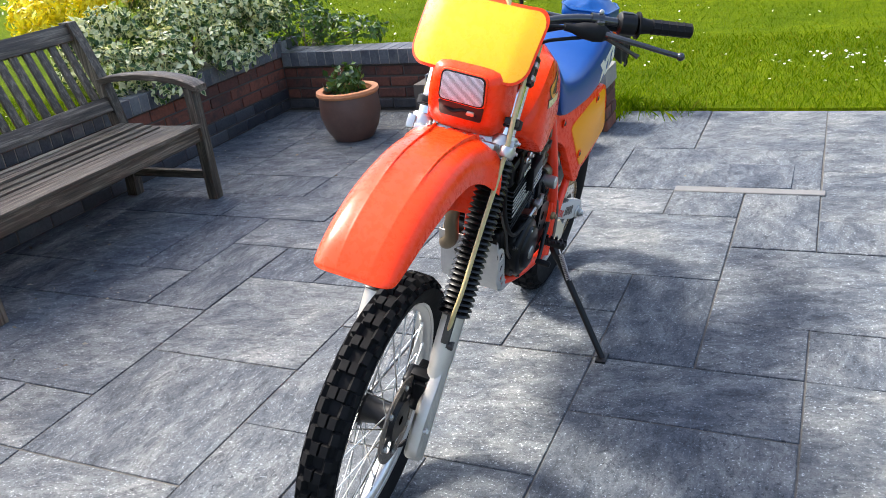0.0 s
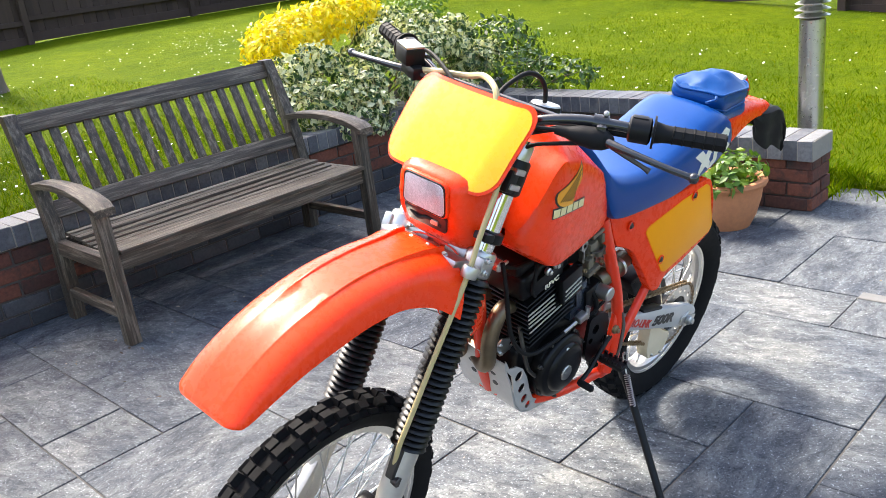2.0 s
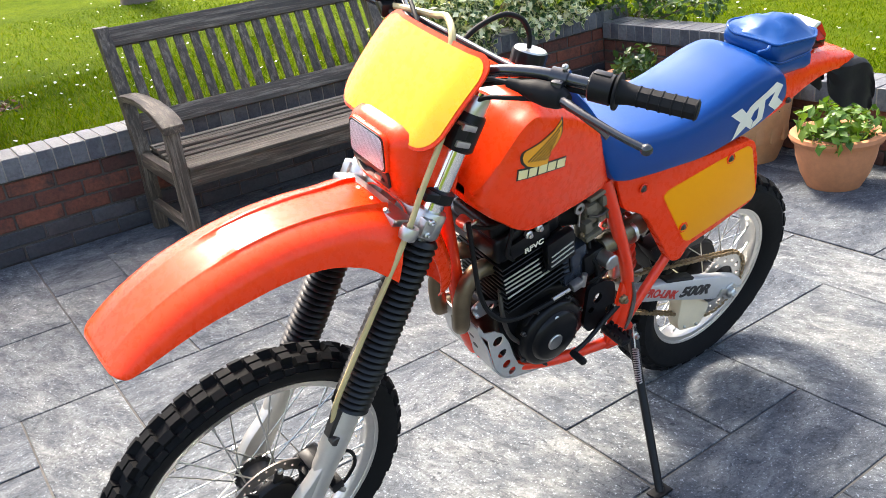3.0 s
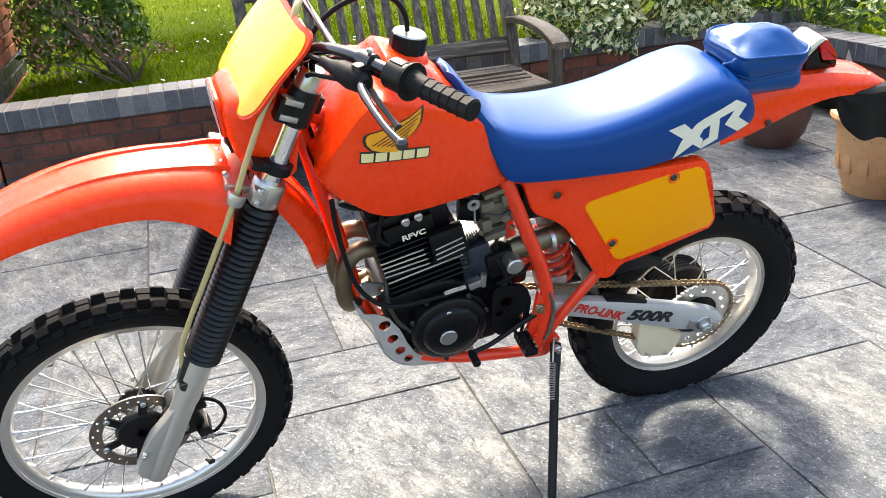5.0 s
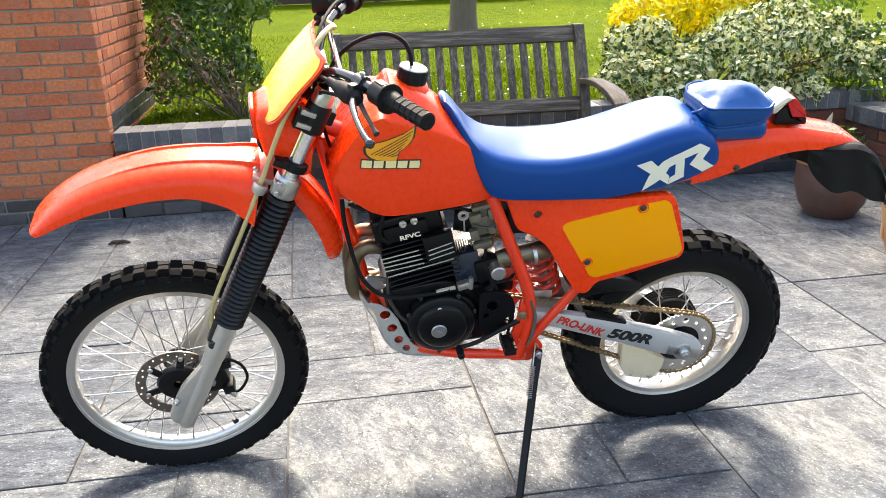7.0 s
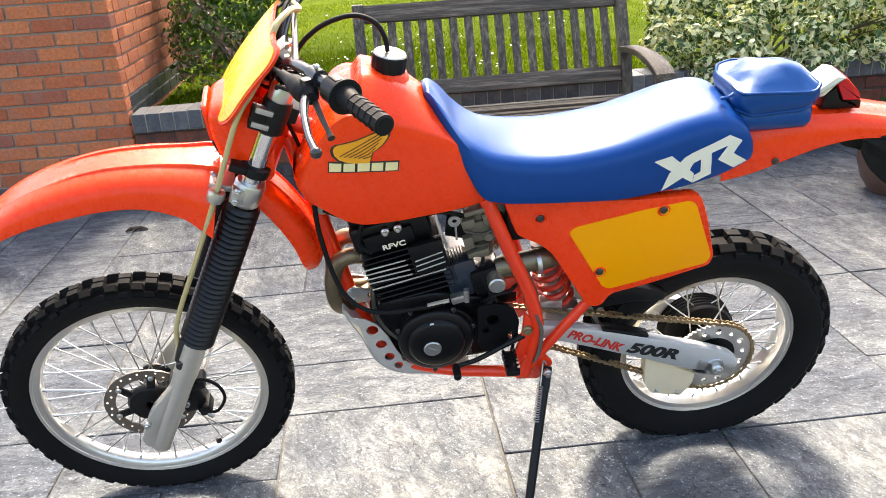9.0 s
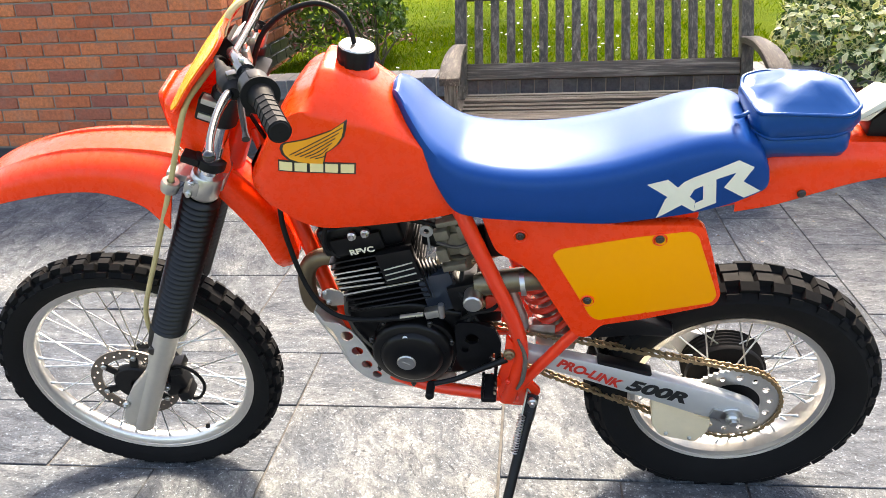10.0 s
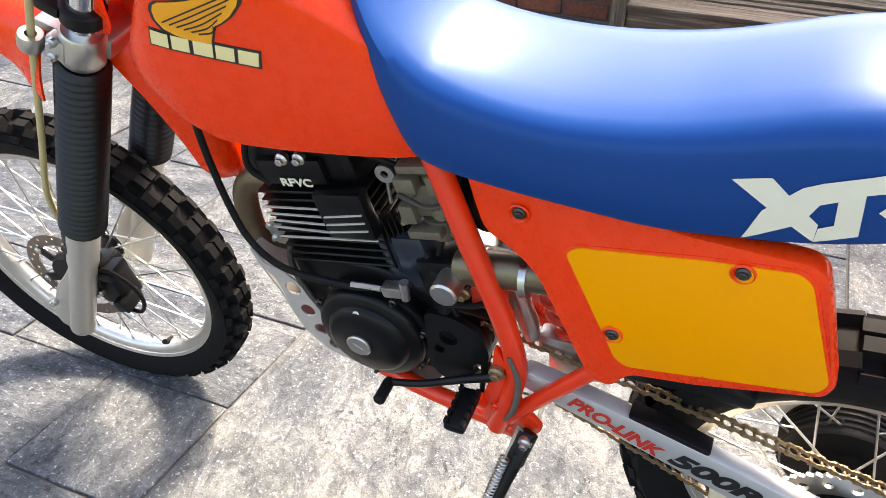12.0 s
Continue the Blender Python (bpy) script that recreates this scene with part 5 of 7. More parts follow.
bm = bmesh.new()
rows = [seat_section(*k) for k in glide([(0.722, 1.088, 1.105, 0.03, 0.02), (0.735, 1.068, 1.106, 0.05, 0.034), (0.76, 1.02, 1.078, 0.085, 0.055), (0.79, 0.965, 1.036, 0.108, 0.068), (0.825, 0.895, 1.005, 0.118, 0.078), (0.86, 0.876, 0.987, 0.122, 0.083), (0.93, 0.869, 0.973, 0.126, 0.088), (1.02, 0.865, 0.971, 0.129, 0.09), (1.12, 0.862, 0.985, 0.13, 0.09), (1.2, 0.872, 1.008, 0.13, 0.089), (1.27, 0.884, 1.03, 0.13, 0.088), (1.335, 0.902, 1.039, 0.129, 0.086), (1.38, 0.922, 1.022, 0.127, 0.082), (1.4, 0.934, 0.99, 0.124, 0.078), (1.404, 0.945, 0.965, 0.12, 0.07)], 60)]
add_loft(bm, rows)
bmesh.ops.recalc_face_normals(bm, faces=bm.faces)
SEAT_TREE = BVHTree.FromBMesh(bm)
seat = part("seat", bm, M_SEAT, BIKE, "blue vinyl seat")
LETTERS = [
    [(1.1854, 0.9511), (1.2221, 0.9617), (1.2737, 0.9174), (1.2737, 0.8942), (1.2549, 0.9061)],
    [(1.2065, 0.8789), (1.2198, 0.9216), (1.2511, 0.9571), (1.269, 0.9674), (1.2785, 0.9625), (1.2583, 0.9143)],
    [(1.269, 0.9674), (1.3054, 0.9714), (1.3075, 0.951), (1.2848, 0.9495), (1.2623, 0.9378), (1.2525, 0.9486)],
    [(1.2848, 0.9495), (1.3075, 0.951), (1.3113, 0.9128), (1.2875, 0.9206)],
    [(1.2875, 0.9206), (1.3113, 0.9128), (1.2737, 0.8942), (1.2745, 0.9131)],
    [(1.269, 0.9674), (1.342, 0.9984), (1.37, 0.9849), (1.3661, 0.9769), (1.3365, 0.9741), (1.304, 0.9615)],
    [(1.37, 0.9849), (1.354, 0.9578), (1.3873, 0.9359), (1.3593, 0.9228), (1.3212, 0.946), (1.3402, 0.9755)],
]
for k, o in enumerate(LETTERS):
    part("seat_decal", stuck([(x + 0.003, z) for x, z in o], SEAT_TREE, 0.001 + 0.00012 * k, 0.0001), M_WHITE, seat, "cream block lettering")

# -- side panels --
def panel_y(x, z):
    return max(-0.152, min(-0.085, -0.0867 - 0.1305 * x + 0.137 * z))


def flank(outline, off, thick, bev=0.0, mirror=False):
    """A side panel of XZ outline that follows the flank, off metres proud."""
    bm = bmesh.new()
    add_prism(bm, outline, 0, thick, bev)
    for v in bm.verts:
        v.co.y += panel_y(v.co.x, v.co.z) - off
        if mirror:
            v.co.y = -v.co.y
    return bm


PANEL = [(0.874, 0.874), (0.95, 0.866), (1.024, 0.86), (1.155, 0.856), (1.234, 0.862), (1.285, 0.866), (1.302, 0.858), (1.316, 0.818), (1.346, 0.708), (1.338, 0.684), (1.21, 0.648), (1.118, 0.624), (1.096, 0.59), (1.066, 0.592), (1.04, 0.635), (1.012, 0.683), (0.985, 0.728), (0.957, 0.752), (0.908, 0.774), (0.892, 0.815)]
YEL = [(1.019, 0.782), (1.033, 0.795), (1.18, 0.834), (1.275, 0.854), (1.29, 0.845), (1.337, 0.712), (1.328, 0.694), (1.112, 0.64), (1.097, 0.646)]
for mir in (False, True):
    sp = part("side_panel", flank(rounded(PANEL, 0.014), 0.0, 0.03, 0.005, mir), M_ORANGE, BIKE, "orange-red side panel with a yellow number plate")
    part("number_panel", flank(rounded(YEL, 0.014), 0.003, 0.004, 0.001, mir), M_YELLOW, sp, "plain amber-yellow number panel")
    part("panel_rim", flank(rounded([(x + (x - 1.185) * 0.03, z + (z - 0.75) * 0.05) for x, z in YEL], 0.016), 0.0012, 0.004, 0.001, mir), M_ORANGE, sp)
    if not mir:
        for x, z in ((0.957, 0.818), (1.221, 0.833), (1.09, 0.684)):
            bm = bmesh.new()
            add_lathe(bm, [(0.0125, 0.0), (0.0145, -0.003), (0.0125, -0.005), (0.009, -0.001)], (x, panel_y(x, z) - 0.001, z), "Y", 20)
            part("bolt_recess", bm, M_ORANGE, sp)
            bolt("panel_bolt", (x, panel_y(x, z) - 0.002, z), 0.0088, 0.004, sp, M_DARKSTEEL)

# -- frame --
FRAME = [
    ("down_tube", 0.0175, [(0.435, 0, 1.02), (0.458, 0, 0.90), (0.480, 0, 0.80), (0.505, 0, 0.68), (0.535, 0, 0.54), (0.575, 0, 0.45)]),
    ("rear_tube", 0.0165, [(0.838, -0.085, 0.875), (0.89, -0.1, 0.74), (0.935, -0.11, 0.622), (0.955, -0.115, 0.53), (0.944, -0.12, 0.455), (0.925, -0.125, 0.385)]),
    ("rear_tube", 0.0165, [(0.838, 0.085, 0.875), (0.89, 0.1, 0.74), (0.935, 0.11, 0.622), (0.955, 0.115, 0.53), (0.944, 0.12, 0.455), (0.925, 0.125, 0.385)]),
    ("cradle_tube", 0.0145, [(0.575, -0.02, 0.45), (0.605, -0.05, 0.43), (0.65, -0.072, 0.408), (0.75, -0.094, 0.39), (0.85, -0.105, 0.382), (0.95, -0.115, 0.378)]),
    ("cradle_tube", 0.0145, [(0.575, 0.02, 0.45), (0.605, 0.05, 0.43), (0.65, 0.072, 0.408), (0.75, 0.094, 0.39), (0.85, 0.105, 0.382), (0.95, 0.115, 0.378)]),
    ("rear_strut", 0.0125, [(1.085, -0.118, 0.60), (1.0, -0.12, 0.49), (0.945, -0.122, 0.415)]),
    ("rear_strut", 0.0125, [(1.085, 0.118, 0.60), (1.0, 0.12, 0.49), (0.945, 0.122, 0.415)]),
    ("seat_rail", 0.012, [(0.838, -0.07, 0.86), (1.0, -0.07, 0.85), (1.2, -0.07, 0.855), (1.42, -0.06, 0.885)]),
    ("seat_rail", 0.012, [(0.838, 0.07, 0.86), (1.0, 0.07, 0.85), (1.2, 0.07, 0.855), (1.42, 0.06, 0.885)]),
    ("backbone", 0.02, [(0.42, 0, 1.06), (0.55, 0, 1.0), (0.7, 0, 0.92), (0.838, 0, 0.865)]),
    ("steering_head", 0.03, [(0.365, 0, 0.94), (0.43, 0, 1.08)]),
]
bm = bmesh.new()
add_tube(bm, FRAME[0][2], FRAME[0][1], 14, 6)
frm = part("frame", bm, M_FRAME, BIKE, "orange-red painted tubular steel frame with rubbed patches")
for nm, r, pts in FRAME[1:]:
    bm = bmesh.new()
    add_tube(bm, pts, r, 14, 6)
    part(nm, bm, M_FRAME, frm)
for s in (-1, 1):
    bm = bmesh.new()
    add_prism(bm, rounded([(0.925, 0.575), (0.955, 0.52), (0.965, 0.45), (1.0, 0.405), (0.985, 0.385), (0.965, 0.358), (0.905, 0.365), (0.9, 0.44), (0.918, 0.5)], 0.012), 0.112 * s, 0.124 * s, 0.002)
    part("pivot_plate", bm, M_FRAME, frm)
bolt("pivot_bolt", (0.93, -0.125, 0.524), 0.0125, 0.01, frm, M_CHAIN)
bolt("plate_bolt", (0.925, -0.126, 0.44), 0.007, 0.007, frm, M_FRAME)
bm = bmesh.new()
add_tube(bm, [(0.95, -0.131, 0.57), (0.964, -0.1335, 0.52), (0.958, -0.138, 0.46), (0.945, -0.1405, 0.43)], [0.003, 0.0052, 0.0052, 0.003], 8, 5)
part("worn_patch", bm, simple("bare_scuffed_steel", (0.16, 0.15, 0.13), 0.5, 0.5, 0.3, 90, 0.1), frm, "bare metal where boots rubbed the paint")
# engine mount plate and small fittings on the down tube
bm = bmesh.new()
holed_plate(bm, rounded([(0.515, 0.625), (0.535, 0.64), (0.60, 0.615), (0.61, 0.595), (0.575, 0.595), (0.53, 0.59)], 0.008), [(0.572, 0.611, 0.008)], -0.045, -0.05)
part("engine_mount", bm, M_STEEL, frm)
for x, z in ((0.525, 0.628), (0.53, 0.602), (0.6, 0.605)):
    bolt("mount_bolt", (x, -0.05, z), 0.006, 0.005, frm, M_STEEL)
bm = bmesh.new()
add_disc(bm, (0.487, -0.03, 0.862), 0.014, 0.03, (0, -1, 0), 18, 0.004)
add_tube(bm, [(0.487, -0.055, 0.862), (0.50, -0.06, 0.87), (0.515, -0.05, 0.86)], 0.005, 8, 3)
part("fuel_tap", bm, M_ALU, tank)

# -- engine --
bm = bmesh.new()
add_prism(bm, rounded([(0.565, 0.60), (0.72, 0.62), (0.80, 0.60), (0.87, 0.585), (0.90, 0.54), (0.895, 0.46), (0.85, 0.41), (0.72, 0.40), (0.64, 0.415), (0.60, 0.46), (0.575, 0.53)], 0.02), -0.074, 0.1, 0.012, 3)
eng = part("engine", bm, M_ENGINE, BIKE, "black single-cylinder engine with bright fin edges")
TILT = Matrix.Rotation(radians(-13), 4, "Y")
CYL = Vector((0.66, 0, 0.70))
for k in range(10):
    bm = bmesh.new()
    add_box(bm, CYL + TILT @ Vector((0, 0, -0.07 + k * 0.0145)), (0.182, 0.185, 0.0045), TILT, 0.0015, 1)
    part("cooling_fin", bm, M_ENGINE, eng)


def edge_strip(a, b, y, thick=0.0024):
    """A bright machined edge between two points of the flank."""
    bm = bmesh.new()
    a, b = Vector((a[0], y, a[1])), Vector((b[0], y, b[1]))
    add_box(bm, (a + b) / 2, ((b - a).length, 0.003, thick), Matrix.Rotation(-math.atan2(b.z - a.z, b.x - a.x), 4, "Y"))
    return part("fin_edge", bm, M_FINEDGE, eng)


for k in range(4):
    edge_strip((0.5625 + 0.0032 * k, 0.714 - 0.0122 * k), (0.658 + 0.0045 * k, 0.7345 - 0.0134 * k), -0.0945, 0.0021)
edge_strip((0.5785, 0.6595), (0.7475, 0.7005), -0.0945, 0.0021)
for k in range(7):
    bm = bmesh.new()
    add_box(bm, (0.757 + 0.007 * k, -0.088 + 0.004 * k, 0.7 - 0.002 * k), (0.0026, 0.012, 0.1), TILT)
    part("rear_fin", bm, M_ENGINE, eng)
bm = bmesh.new()
add_box(bm, CYL, (0.155, 0.15, 0.16), TILT, 0.01)
part("cylinder", bm, M_ENGINE, eng)
bm = bmesh.new()
add_box(bm, CYL + TILT @ Vector((-0.006, 0, 0.105)), (0.176, 0.17, 0.07), TILT, 0.014, 3)
add_box(bm, CYL + TILT @ Vector((-0.02, 0, 0.15)), (0.14, 0.14, 0.04), TILT, 0.012, 3)
add_box(bm, CYL + TILT @ Vector((-0.012, -0.088, 0.098)), (0.11, 0.016, 0.042), TILT, 0.006)
part("cylinder_head", bm, M_ENGINE, eng, "black cylinder head cover")
bm = bmesh.new()
add_box(bm, (0.709, -0.1, 0.747), (0.078, 0.023, 0.078), TILT, 0.005)
part("fin_block", bm, M_ENGINE, eng)
for k in range(3):
    edge_strip((0.6785 + 0.0015 * k, 0.741 - 0.0136 * k), (0.739 + 0.003 * k, 0.761 - 0.0136 * k), -0.1125, 0.0018)
for x, z in ((0.618, 0.815), (0.646, 0.822)):
    bolt("head_bolt", (x, -0.09, z), 0.0095, 0.01, eng, M_RIM)
bm = bmesh.new()
add_lathe(bm, [(0.001, -0.133), (0.03, -0.133), (0.058, -0.131), (0.066, -0.126), (0.069, -0.119), (0.083, -0.117), (0.088, -0.112), (0.09, -0.105), (0.09, -0.075), (0.001, -0.075)], (0.716, 0, 0.505), "Y", 56, closed=False)
add_prism(bm, rounded([(0.64, 0.57), (0.70, 0.598), (0.79, 0.58), (0.82, 0.52), (0.80, 0.44), (0.74, 0.41), (0.66, 0.42), (0.625, 0.47)], 0.03), -0.1, -0.07, 0.005)
cov = part("engine_cover", bm, M_ENGINE, eng, "round black crankcase cover")
for x, z, r in ((0.705, 0.500, 0.021), (0.708, 0.560, 0.011)):
    bm = bmesh.new()
    add_disc(bm, (x, -0.131 if r > 0.015 else -0.122, z), r, 0.006, (0, -1, 0), 24, 0.002)
    add_box(bm, (x, -0.1375 if r > 0.015 else -0.1285, z), (r * 0.9, 0.001, 0.003), Matrix.Rotation(0.5, 4, "Y"))
    part("inspection_cap", bm, M_ALU, cov, "slotted aluminium cap")
bm = bmesh.new()
holed_plate(bm, rounded([(0.815, 0.60), (0.86, 0.602), (0.90, 0.585), (0.915, 0.54), (0.90, 0.47), (0.84, 0.45), (0.815, 0.48)], 0.015), [(0.850, 0.554, 0.015), (0.834, 0.524, 0.009), (0.899, 0.500, 0.013)], -0.105, -0.115)
part("sprocket_cover", bm, M_ENGINE, eng, "black cut-out sprocket cover")
bm = bmesh.new()
add_lathe(bm, [(0.001, -0.062), (0.04, -0.062), (0.04, -0.055), (0.001, -0.055)], (0.862, 0, 0.518), "Y", 26, closed=False)
part("drive_sprocket", bm, M_DARKSTEEL, eng)
bm = bmesh.new()
add_box(bm, (0.785, -0.02, 0.66), (0.075, 0.14, 0.1), TILT, 0.01)
# black enamel with a blue base colour standing for its reflection
part("gearbox_top", bm, simple("sky_tinted_black_enamel", (0.02, 0.027, 0.04), 0.2, 0, 0.2, 40, 0.05), eng)
bm = bmesh.new()
add_box(bm, (0.77, -0.112, 0.628), (0.032, 0.02, 0.02), TILT, 0.004)
add_tube(bm, [(0.79, -0.115, 0.618), (0.79, -0.115, 0.652)], 0.007, 10)
add_tube(bm, [(0.70, -0.112, 0.614), (0.75, -0.112, 0.622)], 0.005, 8)
part("clutch_arm", bm, M_ALU, eng)
bm = bmesh.new()
add_tube(bm, [(0.474, -0.07, 0.882), (0.4775, -0.085, 0.819), (0.499, -0.095, 0.702), (0.532, -0.105, 0.6386), (0.5886, -0.11, 0.606), (0.69, -0.112, 0.609), (0.735, -0.112, 0.618)], 0.0055, 10, 7)
part("clutch_cable", bm, M_RUBBER, eng)
for x, z in ((0.637, 0.455), (0.628, 0.54), (0.66, 0.592), (0.76, 0.588), (0.805, 0.535), (0.795, 0.455), (0.71, 0.408)):
    bolt("cover_bolt", (x, -0.1, z), 0.006, 0.008, cov, M_DARKSTEEL)
HOSES = [
    ("breather_pipe", M_RUBBER, 0.0065, [(0.80, -0.07, 0.70), (0.835, -0.1, 0.66), (0.85, -0.105, 0.61), (0.83, -0.108, 0.59)]),
    ("fuel_hose", M_RUBBER, 0.005, [(0.49, -0.06, 0.862), (0.53, -0.07, 0.85), (0.6, -0.085, 0.858), (0.72, -0.085, 0.85), (0.80, -0.075, 0.825)]),
    ("oil_pipe", M_DARKSTEEL, 0.0055, [(0.583, -0.06, 0.66), (0.578, -0.085, 0.6), (0.6, -0.09, 0.54), (0.635, -0.095, 0.5)]),
    ("overflow_hose", M_RUBBER, 0.0042, [(0.835, -0.07, 0.712), (0.832, -0.092, 0.66), (0.862, -0.104, 0.6), (0.90, -0.11, 0.52), (0.895, -0.11, 0.42)]),
    ("engine_wiring", M_RUBBER, 0.0045, [(0.83, -0.1, 0.6), (0.86, -0.11, 0.625), (0.90, -0.1, 0.63), (0.925, -0.07, 0.66)]),
    ("ignition_lead", M_RUBBER, 0.005, [(0.60, -0.06, 0.86), (0.57, -0.095, 0.84), (0.56, -0.098, 0.79), (0.585, -0.09, 0.76)]),
]
for nm, mt, r, pts in HOSES:
    bm = bmesh.new()
    add_tube(bm, pts, r, 8, 6)
    part(nm, bm, mt, eng)
bm = bmesh.new()
add_box(bm, (0.72, -0.05, 0.845), (0.13, 0.05, 0.03), TILT, 0.008)
part("rocker_cover", bm, M_ENGINE, eng)
bm = bmesh.new()
add_box(bm, (0.84, -0.06, 0.655), (0.07, 0.08, 0.07), TILT, 0.012)
add_box(bm, (0.87, -0.03, 0.60), (0.09, 0.1, 0.06), None, 0.012)
part("starter_case", bm, M_ENGINE, eng)
bm = bmesh.new()
add_box(bm, (0.98, -0.01, 0.80), (0.19, 0.15, 0.1), None, 0.015)
part("air_box", bm, M_BLACKPL, BIKE, "black plastic air box")
# carburettor and intake
bm = bmesh.new()
add_tube(bm, [(0.76, -0.02, 0.775), (0.80, -0.03, 0.772), (0.86, -0.03, 0.765), (0.93, -0.03, 0.76)], [0.03, 0.032, 0.028, 0.034], 18)
part("intake_boot", bm, M_RUBBER, eng)
M_CARB = simple("bronzed_carburettor", (0.17, 0.15, 0.11), 0.45, 0.4, 0.55, 50, 0.15)
bm = bmesh.new()
add_box(bm, (0.825, -0.05, 0.785), (0.06, 0.07, 0.055), TILT, 0.01)
add_tube(bm, [(0.83, -0.05, 0.80), (0.822, -0.05, 0.845)], [0.03, 0.026], 18)
add_tube(bm, [(0.833, -0.055, 0.75), (0.837, -0.055, 0.712)], [0.03, 0.024], 18)
add_disc(bm, (0.80, -0.08, 0.80), 0.012, 0.012, (0, -1, 0), 12, 0.003)
add_disc(bm, (0.845, -0.083, 0.775), 0.012, 0.012, (0, -1, 0), 12, 0.003)
carb = part("carburettor", bm, M_CARB, BIKE, "bronzed metal carburettor")
for x, z, sx, sz in ((0.80, 0.815, 0.03, 0.022), (0.845, 0.825, 0.026, 0.03), (0.862, 0.79, 0.02, 0.04), (0.80, 0.765, 0.022, 0.03), (0.822, 0.735, 0.05, 0.014), (0.815, 0.845, 0.05, 0.012)):
    bm = bmesh.new()
    add_box(bm, (x, -0.088, z), (sx, 0.02, sz), TILT, 0.003)
    part("carburettor_boss", bm, M_CARB, carb)
bm = bmesh.new()
add_tube(bm, [(0.79, -0.098, 0.80), (0.83, -0.1, 0.79), (0.86, -0.096, 0.80)], 0.0035, 8, 3)
part("throttle_link", bm, M_DARKSTEEL, carb)
bm = bmesh.new()
holed_plate(bm, ring_outline((0.77, 0.822), 0.014, 16), [(0.77, 0.822, 0.006)], -0.085, -0.09)
add_tube(bm, [(0.772, -0.088, 0.81), (0.774, -0.09, 0.775)], 0.0025, 8)
part("choke_lever", bm, M_STEEL, carb)
for x, z in ((0.79, 0.745), (0.862, 0.745), (0.85, 0.81)):
    bolt("carb_screw", (x, -0.085, z), 0.006, 0.006, carb, M_CHAIN)
# shock, reservoir
bm = bmesh.new()
add_tube(bm, [(0.862, -0.085, 0.682), (0.875, -0.085, 0.684), (0.93, -0.08, 0.688), (1.0, -0.075, 0.694), (1.008, -0.075, 0.694)], [0.022, 0.026, 0.026, 0.026, 0.02], 20)
res = part("shock_reservoir", bm, simple("brassy_aluminium", (0.2, 0.17, 0.115), 0.42, 0.9, 0.25, 60, 0.08), BIKE, "dull gold shock reservoir with clamps")
for x in (0.895, 0.955):
    bm = bmesh.new()
    add_tube(bm, [(x, -0.0825, 0.686), (x + 0.01, -0.082, 0.687)], 0.029, 20)
    part("hose_clip", bm, M_STEEL, res)
bm = bmesh.new()
add_disc(bm, (0.858, -0.09, 0.667), 0.02, 0.045, (0, -1, 0), 20, 0.003)
part("reservoir_cap", bm, M_ALU, res)
bm = bmesh.new()
A, B = Vector((0.975, -0.02, 0.70)), Vector((1.035, -0.02, 0.50))
add_tube(bm, [A, B], 0.022, 14)
shock = part("shock_absorber", bm, M_STEEL, BIKE, "rear shock absorber with a red coil spring")
bm = bmesh.new()
dn = (B - A).normalized()
e1 = Vector((0, 1, 0)); e2 = dn.cross(e1)
add_tube(bm, [A + (B - A) * (0.08 + 0.84 * k / 96) + (e1 * math.cos(2 * math.pi * k / 16) + e2 * math.sin(2 * math.pi * k / 16)) * 0.036 for k in range(97)], 0.0075, 8)
part("coil_spring", bm, M_SPRING, shock, "red coil spring")
bm = bmesh.new()
add_box(bm, (0.905, -0.07, 0.635), (0.05, 0.05, 0.045), None, 0.01)
part("linkage_bracket", bm, M_SPRING, shock)
bolt("linkage_bolt", (0.872, -0.09, 0.64), 0.011, 0.012, shock, M_CHAIN)
bm = bmesh.new()
add_tube(bm, [(0.93, -0.06, 0.66), (0.955, -0.06, 0.57), (0.96, -0.06, 0.54)], [0.012, 0.016, 0.012], 12)
part("linkage_arm", bm, M_ALU, shock)
bm = bmesh.new()
add_box(bm, (1.03, -0.02, 0.50), (0.09, 0.09, 0.05), None, 0.012)
add_box(bm, (1.0, -0.05, 0.535), (0.06, 0.03, 0.035), None, 0.008)
part("linkage", bm, M_ALU, shock)
# exhaust headers
for s in (-1, 1):
    bm = bmesh.new()
    y = 0.036 * s
    add_tube(bm, [(0.575, y, 0.715), (0.53, y * 1.15, 0.722), (0.5, y * 1.3, 0.70), (0.488, y * 1.3, 0.65), (0.494, y * 1.2, 0.59), (0.52, 0.03 + y, 0.555), (0.58, 0.075 + y * 0.3, 0.545), (0.7, 0.115, 0.56), (0.85, 0.125, 0.6), (0.98, 0.125, 0.66)], 0.0195, 16, 6)
    part("exhaust_pipe", bm, M_EXHAUST, BIKE, "tarnished brown exhaust header pipe")
